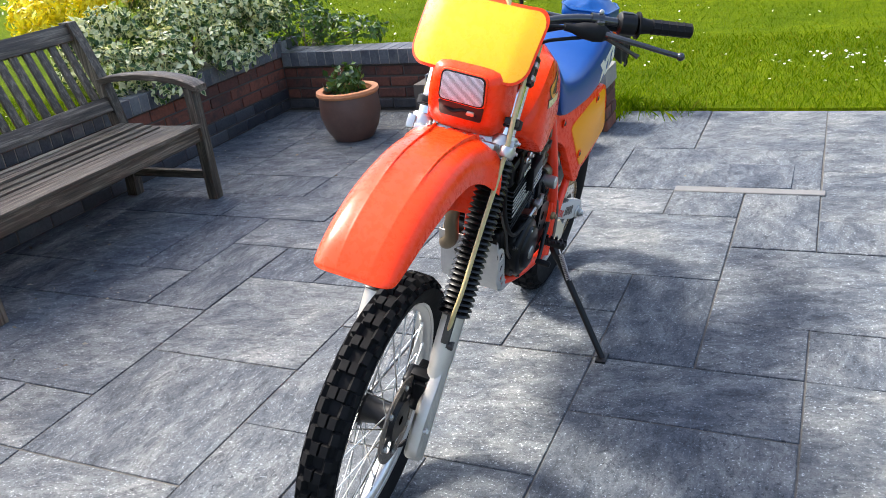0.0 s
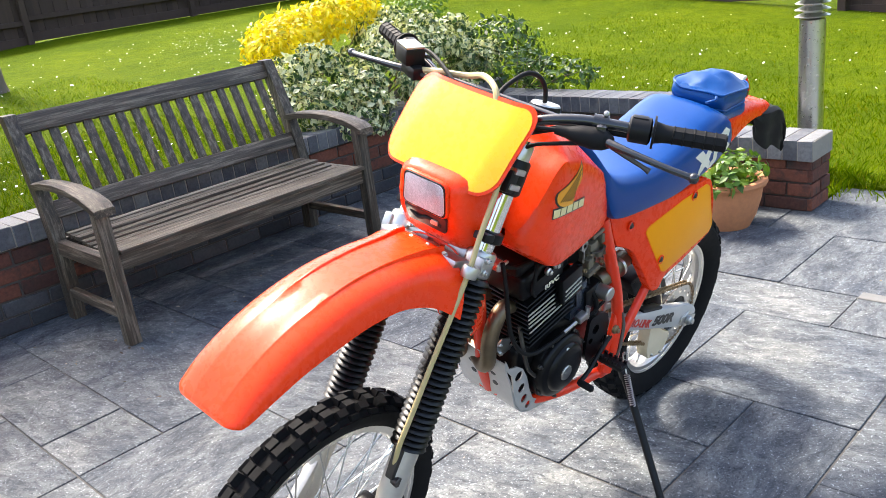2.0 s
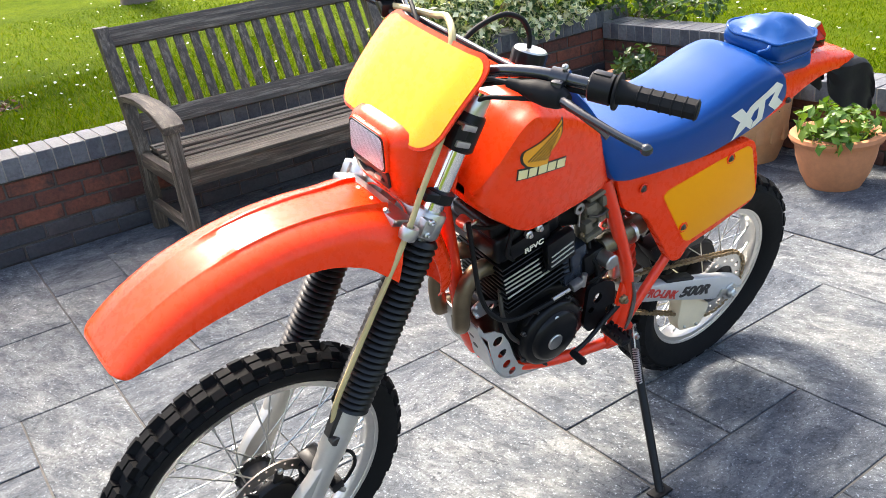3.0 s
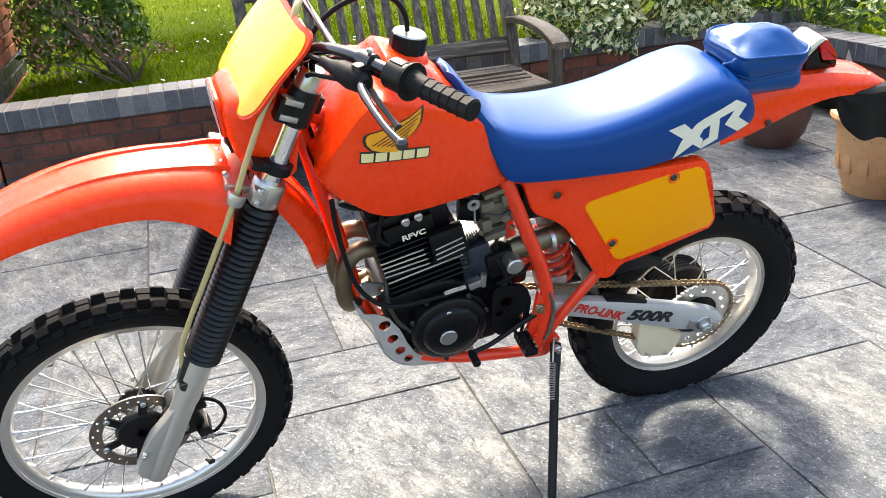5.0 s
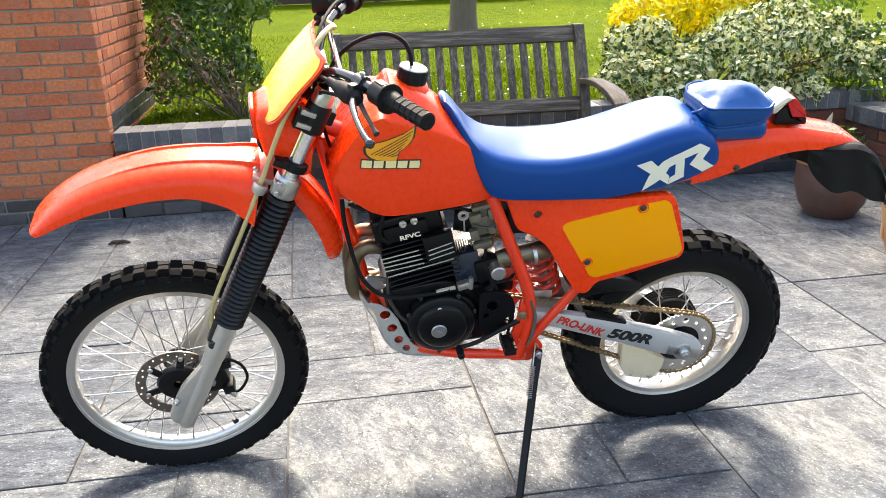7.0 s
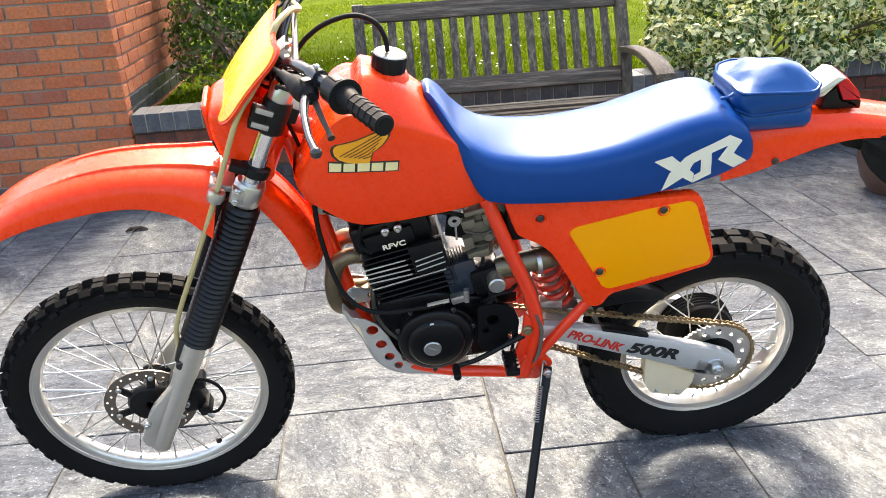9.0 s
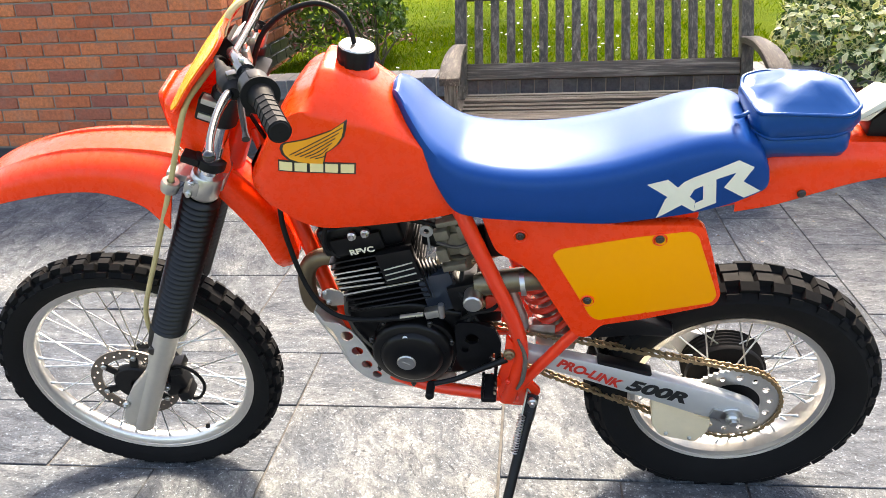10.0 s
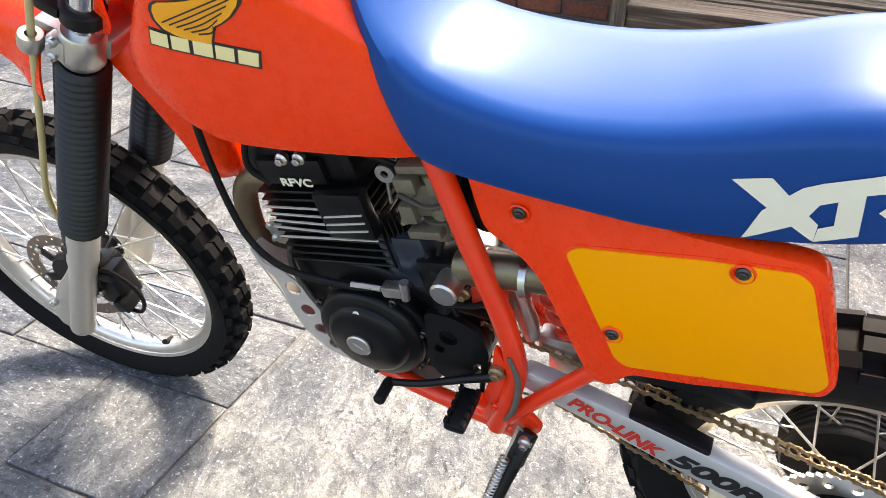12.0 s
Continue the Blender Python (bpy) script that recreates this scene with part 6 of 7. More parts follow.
# -- skid plate --
bm = bmesh.new()
prof = [(0.507, 0.602), (0.52, 0.566), (0.54, 0.526), (0.552, 0.492), (0.568, 0.448), (0.595, 0.412), (0.632, 0.392), (0.688, 0.381), (0.75, 0.373), (0.80, 0.366)]
rows = [[(p.x, y, p.z) for y in np.linspace(-0.0865, 0.0865, 9)] for p in spline([(x, 0, z) for x, z in prof], 5)]
add_loft(bm, rows, cap=False, closed=False)
solidify(bm, 0.004)
skid = part("skid_plate", bm, M_GUARD, BIKE, "drilled aluminium engine guard")
WINGP = [(0.507, 0.609), (0.525, 0.577), (0.554, 0.570), (0.581, 0.550), (0.603, 0.513), (0.622, 0.463), (0.641, 0.427), (0.675, 0.401), (0.750, 0.383), (0.750, 0.373), (0.688, 0.383), (0.632, 0.393), (0.595, 0.412), (0.568, 0.448), (0.552, 0.498), (0.539, 0.548), (0.516, 0.575), (0.508, 0.591)]
for s in (-1, 1):
    bm = bmesh.new()
    holed_plate(bm, WINGP, [(0.568, 0.534, 0.0145), (0.586, 0.488, 0.0135), (0.603, 0.447, 0.0125), (0.623, 0.416, 0.0110)], 0.084 * s, 0.0875 * s)
    part("skid_wing", bm, M_GUARD, skid)
# black discs stand for the dark of drilled holes; the front isn't pierced
for y in (-0.035, 0.0, 0.035):
    for k, (x, z, nx) in enumerate(((0.536, 0.535, 0.92), (0.5505, 0.497, 0.94), (0.566, 0.455, 0.92))):
        bm = bmesh.new()
        add_disc(bm, (x - 0.002, y, z), 0.0085, 0.003, (-nx, 0, -math.sqrt(1 - nx * nx)), 16)
        part("guard_hole", bm, M_BLACKDECAL, skid)
# -- pegs, gear lever, stand --
for s in (-1, 1):
    bm = bmesh.new()
    add_box(bm, (0.886, 0.162 * s, 0.455), (0.034, 0.075, 0.016), None, 0.006)
    for k in range(5):
        for sx in (-1, 1):
            add_box(bm, (0.886 + 0.013 * sx, (0.132 + 0.015 * k) * s, 0.465), (0.006, 0.009, 0.01), None)
    peg = part("foot_peg", bm, M_BLACKPL, BIKE, "black serrated foot peg")
    bm = bmesh.new()
    add_tube(bm, [(0.90, 0.12 * s, 0.43), (0.89, 0.135 * s, 0.455)], 0.013, 10)
    part("peg_mount", bm, M_FRAME, peg)
bm = bmesh.new()
add_tube(bm, [(0.925, -0.118, 0.5), (0.87, -0.128, 0.48), (0.81, -0.14, 0.458), (0.757, -0.148, 0.449)], [0.008, 0.0065, 0.006, 0.006], 10, 4)
gl = part("gear_lever", bm, M_BLACKPL, BIKE, "black gear lever")
bm = bmesh.new()
add_tube(bm, [(0.757, -0.143, 0.449), (0.757, -0.15, 0.449), (0.757, -0.185, 0.449), (0.757, -0.188, 0.449)], [0.007, 0.0095, 0.0095, 0.007], 12)
part("lever_rubber", bm, M_RUBBER, gl)
FOOT, PIV = Vector((0.882, -0.393, 0.1045)), Vector((0.979, -0.138, 0.398))
bm = bmesh.new()
sd = (FOOT - PIV).normalized()
add_tube(bm, [PIV + sd * 0.03, PIV + sd * 0.08, FOOT], [0.013, 0.0115, 0.0105], 12)
add_box(bm, PIV + sd * 0.02, (0.026, 0.022, 0.06), sd.to_track_quat("-Z", "Y").to_matrix().to_4x4(), 0.005)
stand = part("side_stand", bm, M_BLACKPL, BIKE, "worn black side stand")
bm = bmesh.new()
add_box(bm, FOOT, (0.06, 0.035, 0.008), Matrix.Rotation(-LEAN, 4, "X"), 0.003)
part("stand_foot", bm, M_BLACKPL, stand)
bolt("stand_bolt", PIV + Vector((0, -0.004, 0)), 0.011, 0.012, stand, M_STEEL)
S0, S1 = PIV + Vector((-0.012, -0.01, 0.03)), PIV + sd * 0.125 + Vector((-0.012, -0.008, 0))
bm = bmesh.new()
sv = (S1 - S0).normalized(); q1 = sv.orthogonal().normalized(); q2 = sv.cross(q1)
add_tube(bm, [S0 + (S1 - S0) * (0.35 + 0.6 * k / 120) + (q1 * math.cos(k * math.pi / 4) + q2 * math.sin(k * math.pi / 4)) * 0.0075 for k in range(121)], 0.0016, 6)
add_tube(bm, [S0 + Vector((0.008, 0, 0.0)), S0 + Vector((0.002, -0.002, 0.012)), S0, S0 + (S1 - S0) * 0.35], 0.0022, 6, 4)
part("stand_spring", bm, M_STEEL, stand)

# -- swingarm, chain, rear fittings --
SW = [(0.96, 0.522), (1.02, 0.508), (1.10, 0.487), (1.19, 0.459), (1.30, 0.422), (1.40, 0.387), (1.46, 0.36), (1.488, 0.33), (1.478, 0.302), (1.41, 0.308), (1.35, 0.324), (1.275, 0.356), (1.21, 0.384), (1.08, 0.437), (0.96, 0.482)]
for s in (-1, 1):
    bm = bmesh.new()
    add_prism(bm, rounded(SW, 0.015), 0.082 * s, 0.112 * s, 0.006)
    if s < 0:
        swing = part("swingarm", bm, M_SATIN, BIKE, "brushed aluminium swingarm")
    else:
        part("swingarm_side", bm, M_SATIN, swing)
bm = bmesh.new()
add_prism(bm, rounded([(1.12, 0.487), (1.2, 0.463), (1.24, 0.45), (1.236, 0.442), (1.19, 0.454), (1.12, 0.474)], 0.004), -0.109, -0.08, 0.002)
part("chain_slider", bm, M_BLACKPL, swing)
bm = bmesh.new()
add_disc(bm, (1.42, -0.112, 0.327), 0.027, 0.006, (0, -1, 0), 28, 0.002)
add_box(bm, (1.423, -0.115, 0.325), (0.1, 0.006, 0.028), Matrix.Rotation(radians(17), 4, "Y"), 0.002)
part("chain_adjuster", bm, M_STEEL, swing)
bolt("rear_axle_nut", (1.423, -0.118, 0.325), 0.0165, 0.012, swing, M_STEEL)
SP = (1.432, 0.317)
bm = bmesh.new()
holes = [(SP[0] + 0.083 * math.cos(2 * math.pi * (k + 0.3) / 14), SP[1] + 0.083 * math.sin(2 * math.pi * (k + 0.3) / 14), 0.0085 if k % 2 else 0.0065) for k in range(14)]
loops = [ring_outline(SP, 0.107, 104, 52, 0.005), ring_outline(SP, 0.062, 40)] + [[(x + r * math.cos(-2 * math.pi * k / 12), z + r * math.sin(-2 * math.pi * k / 12)) for k in range(12)] for x, z, r in holes]
edges = []
for lp in loops:
    vs = [bm.verts.new((x, -0.066, z)) for x, z in lp]
    edges += [bm.edges.new((vs[i], vs[(i + 1) % len(vs)])) for i in range(len(vs))]
got = bmesh.ops.triangle_fill(bm, use_beauty=True, use_dissolve=False, edges=edges)
ex = bmesh.ops.extrude_face_region(bm, geom=[g for g in got["geom"] if isinstance(g, bmesh.types.BMFace)])
bmesh.ops.translate(bm, vec=(0, 0.006, 0), verts=[g for g in ex["geom"] if isinstance(g, bmesh.types.BMVert)])
part("rear_sprocket", bm, M_RIM, rear, "drilled silver rear sprocket")
bm = bmesh.new()
add_lathe(bm, [(0.012, -0.064), (0.066, -0.062), (0.066, -0.04), (0.012, -0.04)], (SP[0], 0, SP[1]), "Y", 36, closed=False)
part("sprocket_carrier", bm, M_BLACKPL, rear)
# chain: a loop of links round both sprockets
r0, r1 = 0.037, 0.108
c0, c1 = Vector((0.862, 0.518)), Vector(SP)
ax = (c1 - c0).normalized(); nrm = Vector((-ax.y, ax.x))
sw = math.asin((r1 - r0) / (c1 - c0).length)
path = []
up0 = nrm * math.cos(sw) - ax * math.sin(sw)
dn0 = -nrm * math.cos(sw) - ax * math.sin(sw)
path += [c0 + up0 * r0, c1 + up0 * r1]
a0, a1 = math.atan2(up0.y, up0.x), math.atan2(dn0.y, dn0.x)
for k in range(1, 30):
    a = a0 - (a0 - a1) % (2 * math.pi) * k / 30
    path.append(c1 + Vector((math.cos(a), math.sin(a))) * r1)
path += [c1 + dn0 * r1, c0 + dn0 * r0 + Vector((0.0, 0.0))]
for k in range(1, 14):
    a = a1 - (a1 - a0) % (2 * math.pi) * k / 14
    path.append(c0 + Vector((math.cos(a), math.sin(a))) * r0)
path.append(path[0])
seg = [(path[i + 1] - path[i]).length for i in range(len(path) - 1)]
total = sum(seg)
links = int(total / 0.0159)
cum = np.concatenate([[0], np.cumsum(seg)])


def on_chain(s):
    s %= total
    i = min(int(np.searchsorted(cum, s, "right")) - 1, len(seg) - 1)
    return path[i] + (path[i + 1] - path[i]) * ((s - cum[i]) / seg[i])


lm = []
for outer in (0, 1):
    bm = bmesh.new()
    for s in (-1, 1):
        y = (0.0075 if outer else 0.0055) * s
        add_prism(bm, [(-0.0125, 0), (-0.010, 0.0052), (-0.005, 0.0048), (0, 0.0032), (0.005, 0.0048), (0.010, 0.0052), (0.0125, 0), (0.010, -0.0052), (0.005, -0.0048), (0, -0.0032), (-0.005, -0.0048), (-0.010, -0.0052)], y - 0.0009, y + 0.0009)
    if outer:
        for x in (-0.008, 0.008):
            add_tube(bm, [(x, -0.0098, 0), (x, 0.0098, 0)], 0.0024, 8)
    lm.append(mesh_from(bm, "chain_link", M_CHAIN, False))
chain = new("chain", lm[1])
chain.parent = BIKE
chain["label"] = "brassy drive chain"
for k in range(links):
    p, q = on_chain(k * total / links), on_chain((k + 1) * total / links)
    mid, dd = (p + q) / 2, q - p
    mt = Matrix.Translation((mid.x, -0.063, mid.y)) @ Matrix.Rotation(-math.atan2(dd.y, dd.x), 4, "Y")
    if k == 0:
        chain.matrix_local = mt
        base = mt.inverted()
        continue
    ob = new("chain_link", lm[(k + 1) % 2])
    ob.parent = chain
    ob.matrix_local = base @ mt
bm = bmesh.new()
add_prism(bm, rounded([(1.248, 0.352), (1.30, 0.335), (1.345, 0.30), (1.39, 0.275), (1.385, 0.238), (1.36, 0.2), (1.275, 0.222), (1.255, 0.26)], 0.01), -0.083, -0.043, 0.004)
guide = part("chain_guide", bm, M_NYLON, BIKE, "translucent cream nylon chain guide")
for x, z in ((1.29, 0.232), (1.345, 0.218)):
    bolt("guide_bolt", (x, -0.083, z), 0.005, 0.004, guide, M_STEEL)
bm = bmesh.new()
rows = []
for x, z, w in ((1.06, 0.62, 0.05), (1.09, 0.56, 0.055), (1.12, 0.50, 0.058), (1.14, 0.44, 0.058), (1.15, 0.40, 0.055)):
    rows.append([(x, -w, z - 0.006), (x - 0.012, -w * 0.5, z), (x - 0.015, 0, z), (x - 0.012, w * 0.5, z), (x, w, z - 0.006)])
add_loft(bm, rows, cap=False, closed=False)
solidify(bm, 0.004)
part("splash_guard", bm, M_BLACKPL, BIKE, "black plastic splash guard ahead of the rear wheel")
bm = bmesh.new()
add_prism(bm, rounded([(1.05, 0.60), (1.13, 0.61), (1.28, 0.56), (1.275, 0.535), (1.2, 0.54), (1.1, 0.53)], 0.012), -0.085, -0.035, 0.006)
part("chain_cover", bm, M_BLACKPL, BIKE)

# -- tail --
TPROF = [(-1.0, -1.0), (-0.98, -0.7), (-0.9, -0.35), (-0.75, -0.12), (-0.62, -0.02), (-0.5, -0.1), (-0.3, -0.05), (0.0, 0.0), (0.3, -0.05), (0.5, -0.1), (0.62, -0.02), (0.75, -0.12), (0.9, -0.35), (0.98, -0.7), (1.0, -1.0)]
bm = bmesh.new()
fender(bm, [(1.36, 0.965, 0.09, 0.10, 0.0), (1.43, 0.985, 0.09, 0.105, 0.0), (1.5, 0.992, 0.086, 0.09, 0.0), (1.58, 0.99, 0.08, 0.067, 0.05), (1.66, 0.983, 0.075, 0.05, 0.1), (1.74, 0.967, 0.072, 0.038, 0.15), (1.79, 0.955, 0.066, 0.032, 0.25), (1.832, 0.936, 0.056, 0.018, 0.4), (1.85, 0.922, 0.042, 0.008, 0.5)], TPROF, 30, 0.0035)
rf = part("rear_fender", bm, M_ORANGE, BIKE, "orange-red rear mudguard")
bolt("fender_bolt", (1.475, -0.09, 0.905), 0.008, 0.005, rf, M_DARKSTEEL)
bolt("fender_bolt", (1.79, -0.03, 0.95), 0.006, 0.004, rf, M_STEEL, (0.3, 0, 1))
bm = bmesh.new()
add_prism(bm, rounded([(1.563, 1.022), (1.567, 1.036), (1.606, 1.068), (1.628, 1.062), (1.607, 1.047), (1.585, 1.022)], 0.005), -0.036, 0.036, 0.004)
tl = part("tail_light", bm, M_WHITE, BIKE, "wedge-shaped tail light with pale arm and red lens")
bm = bmesh.new()
add_prism(bm, rounded([(1.611, 1.049), (1.63, 1.062), (1.67, 1.022), (1.674, 1.006), (1.632, 1.008)], 0.005), -0.034, 0.034, 0.005)
part("red_lens", bm, M_REDLENS, tl)
bm = bmesh.new()
add_prism(bm, rounded([(1.588, 0.99), (1.59, 1.022), (1.612, 1.04), (1.63, 1.008), (1.676, 1.006), (1.678, 0.985)], 0.004), -0.032, 0.032, 0.003)
part("lamp_base", bm, M_BLACKPL, tl)
# drooping flap: a soft rubber sheet whose sides hang down
bm = bmesh.new()
rows = []
for x, z, w, d, lag in glide([(1.685, 0.94, 0.066, 0.045, 0.0), (1.715, 0.938, 0.074, 0.095, 0.004), (1.76, 0.938, 0.082, 0.125, 0.01), (1.815, 0.938, 0.086, 0.135, 0.02), (1.865, 0.912, 0.087, 0.135, 0.03), (1.905, 0.868, 0.086, 0.112, 0.03), (1.93, 0.818, 0.084, 0.07, 0.015)], 26):
    row = []
    for u in np.linspace(-1, 1, 31):
        a = max(0.0, abs(u) - 0.55) / 0.45
        fold = 0.006 * math.sin(11 * x * 6.0 + 5 * u) * a + 0.004 * math.sin(31 * u + 20 * x)
        row.append((x + lag * a * a + 0.4 * fold, math.copysign(min(abs(u) / 0.62, 1.0) ** 0.9 * w, u) + fold, z - d * a ** 1.4 + 0.3 * fold))
    rows.append(row)
add_loft(bm, rows, cap=False, closed=False)
solidify(bm, 0.004)
part("mud_flap", bm, M_RUBBER, BIKE, "drooping creased black rubber mud flap")
# -- tool bag --
def bag_section(z, grow, bulge=0.0):
    o = rounded([(1.365 - grow, -0.084 - grow), (1.55 + grow, -0.084 - grow), (1.55 + grow, 0.084 + grow), (1.365 - grow, 0.084 + grow)], 0.045, 7)
    return [(x + 0.12 * (z - 1.0), y, z + bulge * (1 - ((x - 1.469) / 0.1) ** 2) * (1 - (y / 0.09) ** 2)) for x, y in o]


def crumpled(p, k=0.006):
    p = Vector(p)
    return p + Vector((noise.noise(p * 20), noise.noise(p * 20 + Vector((5, 0, 0))), 0.9 * noise.noise(p * 24 + Vector((0, 9, 0))))) * k


bm = bmesh.new()
wall = [bag_section(z, g) for z, g in ((0.972, -0.008), (0.98, -0.002), (0.995, 0.002), (1.01, -0.001), (1.018, -0.006), (1.024, -0.001), (1.04, 0.003), (1.058, 0.002), (1.066, -0.002))]
add_loft(bm, wall, cap=False)
lid = [bag_section(1.066, -0.002 - g, b) for g, b in ((0.0, 0.0), (0.006, 0.012), (0.016, 0.022), (0.032, 0.03), (0.05, 0.034), (0.066, 0.036))]
add_loft(bm, lid, cap=True)
for v in bm.verts:
    v.co = crumpled(v.co, 0.011)
bag = part("tool_bag", bm, M_BAG, BIKE, "blue vinyl tool bag strapped to the rear mudguard")
for z, g in ((1.066, 0.0005), (1.02, -0.003)):
    bm = bmesh.new()
    o = [crumpled(p, 0.011) for p in bag_section(z, g)]
    add_tube(bm, o + [o[0]], 0.0034, 8)
    part("piping", bm, M_BAG, bag)
bm = bmesh.new()
add_tube(bm, [(1.352, -0.05, 1.045), (1.343, -0.062, 1.052), (1.349, -0.075, 1.06), (1.362, -0.07, 1.064)], 0.004, 8, 4)
part("zip_pull", bm, M_BAG, bag)
# -- lettering --
def lettering(text, x, z, y, size, angle, material, parent, shear=0.0, fat=0.0, length=0.1):
    """Raised letters on the left flank, stretched to the length given."""
    cu = bpy.data.curves.new("lettering", "FONT")
    cu.body, cu.size, cu.extrude, cu.offset, cu.shear = text, size, 0.0004, fat, shear
    tmp = bpy.data.objects.new("lettering", cu)
    me = bpy.data.meshes.new_from_object(tmp)
    bpy.data.objects.remove(tmp)
    xs = [v.co.x for v in me.vertices]
    me.transform(Matrix.Translation((x, y, z)) @ Matrix.Rotation(angle, 4, "Y") @ Matrix.Rotation(radians(90), 4, "X") @ Matrix.Diagonal((length / (max(xs) - min(xs)), 1, 1, 1)))
    me.materials.clear()
    me.materials.append(material)
    ob = new("lettering", me)
    ob.parent = parent
    return ob


lettering("RFVC", 0.6105, 0.769, -0.0985, 0.018, radians(-12), M_WHITE, eng, 0.0, 0.0006, 0.052)
lettering("PRO-LINK", 1.0305, 0.4765, -0.1128, 0.033, radians(25.5), M_REDDECAL, swing, 0.15, 0.0013, 0.152)
lettering("500R", 1.183, 0.4085, -0.1128, 0.042, radians(18), M_BLACKDECAL, swing, 0.2, 0.002, 0.141)
# ---- bench ----
def m_wood(name, stretch):
    m, n, l, b = nodes_of(name)
    v = coords(n, l, stretch)
    grain = noise_tex(n, l, 60, 6, 0.7, v, 0.4)
    big = noise_tex(n, l, 6, 4, 0.6, v)
    r1 = ramp(n, [(0.32, (0.02, 0.0145, 0.0095)), (0.5, (0.078, 0.06, 0.042)), (0.68, (0.25, 0.215, 0.17))])
    l.new(grain.outputs["Fac"], r1.inputs["Fac"])
    r2 = ramp(n, [(0.35, (0.6, 0.58, 0.52)), (0.65, (1.12, 1.08, 1.0))])
    l.new(big.outputs["Fac"], r2.inputs["Fac"])
    l.new(mixed(n, l, r1.outputs["Color"], r2.outputs["Color"], 1.0, "MULTIPLY"), b.inputs["Base Color"])
    b.inputs["Roughness"].default_value = 0.55
    bump(n, l, b, grain.outputs["Fac"], 0.7, 0.004)
    return m


M_WX, M_WY, M_WZ = m_wood("weathered_teak_x", (0.05, 1, 1)), m_wood("weathered_teak_y", (1, 0.06, 1)), m_wood("weathered_teak_z", (1, 1, 0.06))
BX0, BX1 = 0.56, 2.09
BENCH = thing("garden_bench", "weathered grey-brown slatted wooden garden bench on the patio", "bench")


def bar_part(name, c, size, material, rot=None, bev=0.005):
    bm = bmesh.new()
    add_box(bm, c, size, rot, bev, 2)
    return part(name, bm, material, BENCH)


for x in (BX0 + 0.03, BX1 - 0.03):
    bar_part("front_leg", (x, 2.11, 0.315), (0.06, 0.06, 0.63), M_WZ)
    bm = bmesh.new()
    add_loft(bm, [[(x - 0.03, y - 0.035, z), (x + 0.03, y - 0.035, z), (x + 0.03, y + 0.035, z), (x - 0.03, y + 0.035, z)] for y, z in ((2.70, 0), (2.67, 0.40), (2.715, 0.62), (2.80, 0.85), (2.862, 1.0))])
    part("back_post", bm, M_WZ, BENCH)
    bar_part("side_rail", (x, 2.385, 0.375), (0.045, 0.52, 0.07), M_WY)
    bar_part("stretcher", (x, 2.40, 0.14), (0.035, 0.54, 0.045), M_WY)
    bm = bmesh.new()
    sec = []
    for y, z, w in ((2.73, 0.672, 0.033), (2.60, 0.69, 0.035), (2.45, 0.697, 0.038), (2.30, 0.692, 0.043), (2.17, 0.672, 0.048), (2.08, 0.645, 0.05), (2.04, 0.622, 0.046)):
        sec.append([(x - w, y, z - 0.017), (x + w, y, z - 0.017), (x + w, y, z + 0.012), (x + w - 0.008, y, z + 0.018), (x - w + 0.008, y, z + 0.018), (x - w, y, z + 0.012)])
    add_loft(bm, sec)
    part("armrest", bm, M_WY, BENCH)
bar_part("front_rail", ((BX0 + BX1) / 2, 2.115, 0.375), (BX1 - BX0 - 0.12, 0.035, 0.075), M_WX)
bar_part("back_rail", ((BX0 + BX1) / 2, 2.665, 0.375), (BX1 - BX0 - 0.12, 0.035, 0.075), M_WX)
for k in range(10):
    y = 2.09 + k * 0.0585
    z = 0.428 - 0.024 * math.sin(math.pi * min(1, k / 7)) + 0.0015 * (k % 2)
    bar_part("seat_slat", ((BX0 + BX1) / 2, y, z), (BX1 - BX0 - (0.115 if 0 < k < 9 else 0.125), 0.049, 0.02), M_WX, None, 0.004)
RK = Matrix.Rotation(radians(-21), 4, "X")


def back_y(z):
    return 2.675 + (z - 0.5) * 0.385


bar_part("lower_back_rail", ((BX0 + BX1) / 2, back_y(0.545), 0.545), (BX1 - BX0 - 0.12, 0.035, 0.085), M_WX, RK)
bar_part("top_rail", ((BX0 + BX1) / 2, back_y(0.945), 0.945), (BX1 - BX0 - 0.12, 0.04, 0.095), M_WX, RK)
N_SLATS = 16
for k in range(N_SLATS):
    x = BX0 + 0.06 + (k + 0.75) * (BX1 - BX0 - 0.12) / (N_SLATS + 0.5)
    bar_part("back_slat", (x, back_y(0.745), 0.745), (0.045, 0.018, 0.34), M_WZ, RK, 0.003)

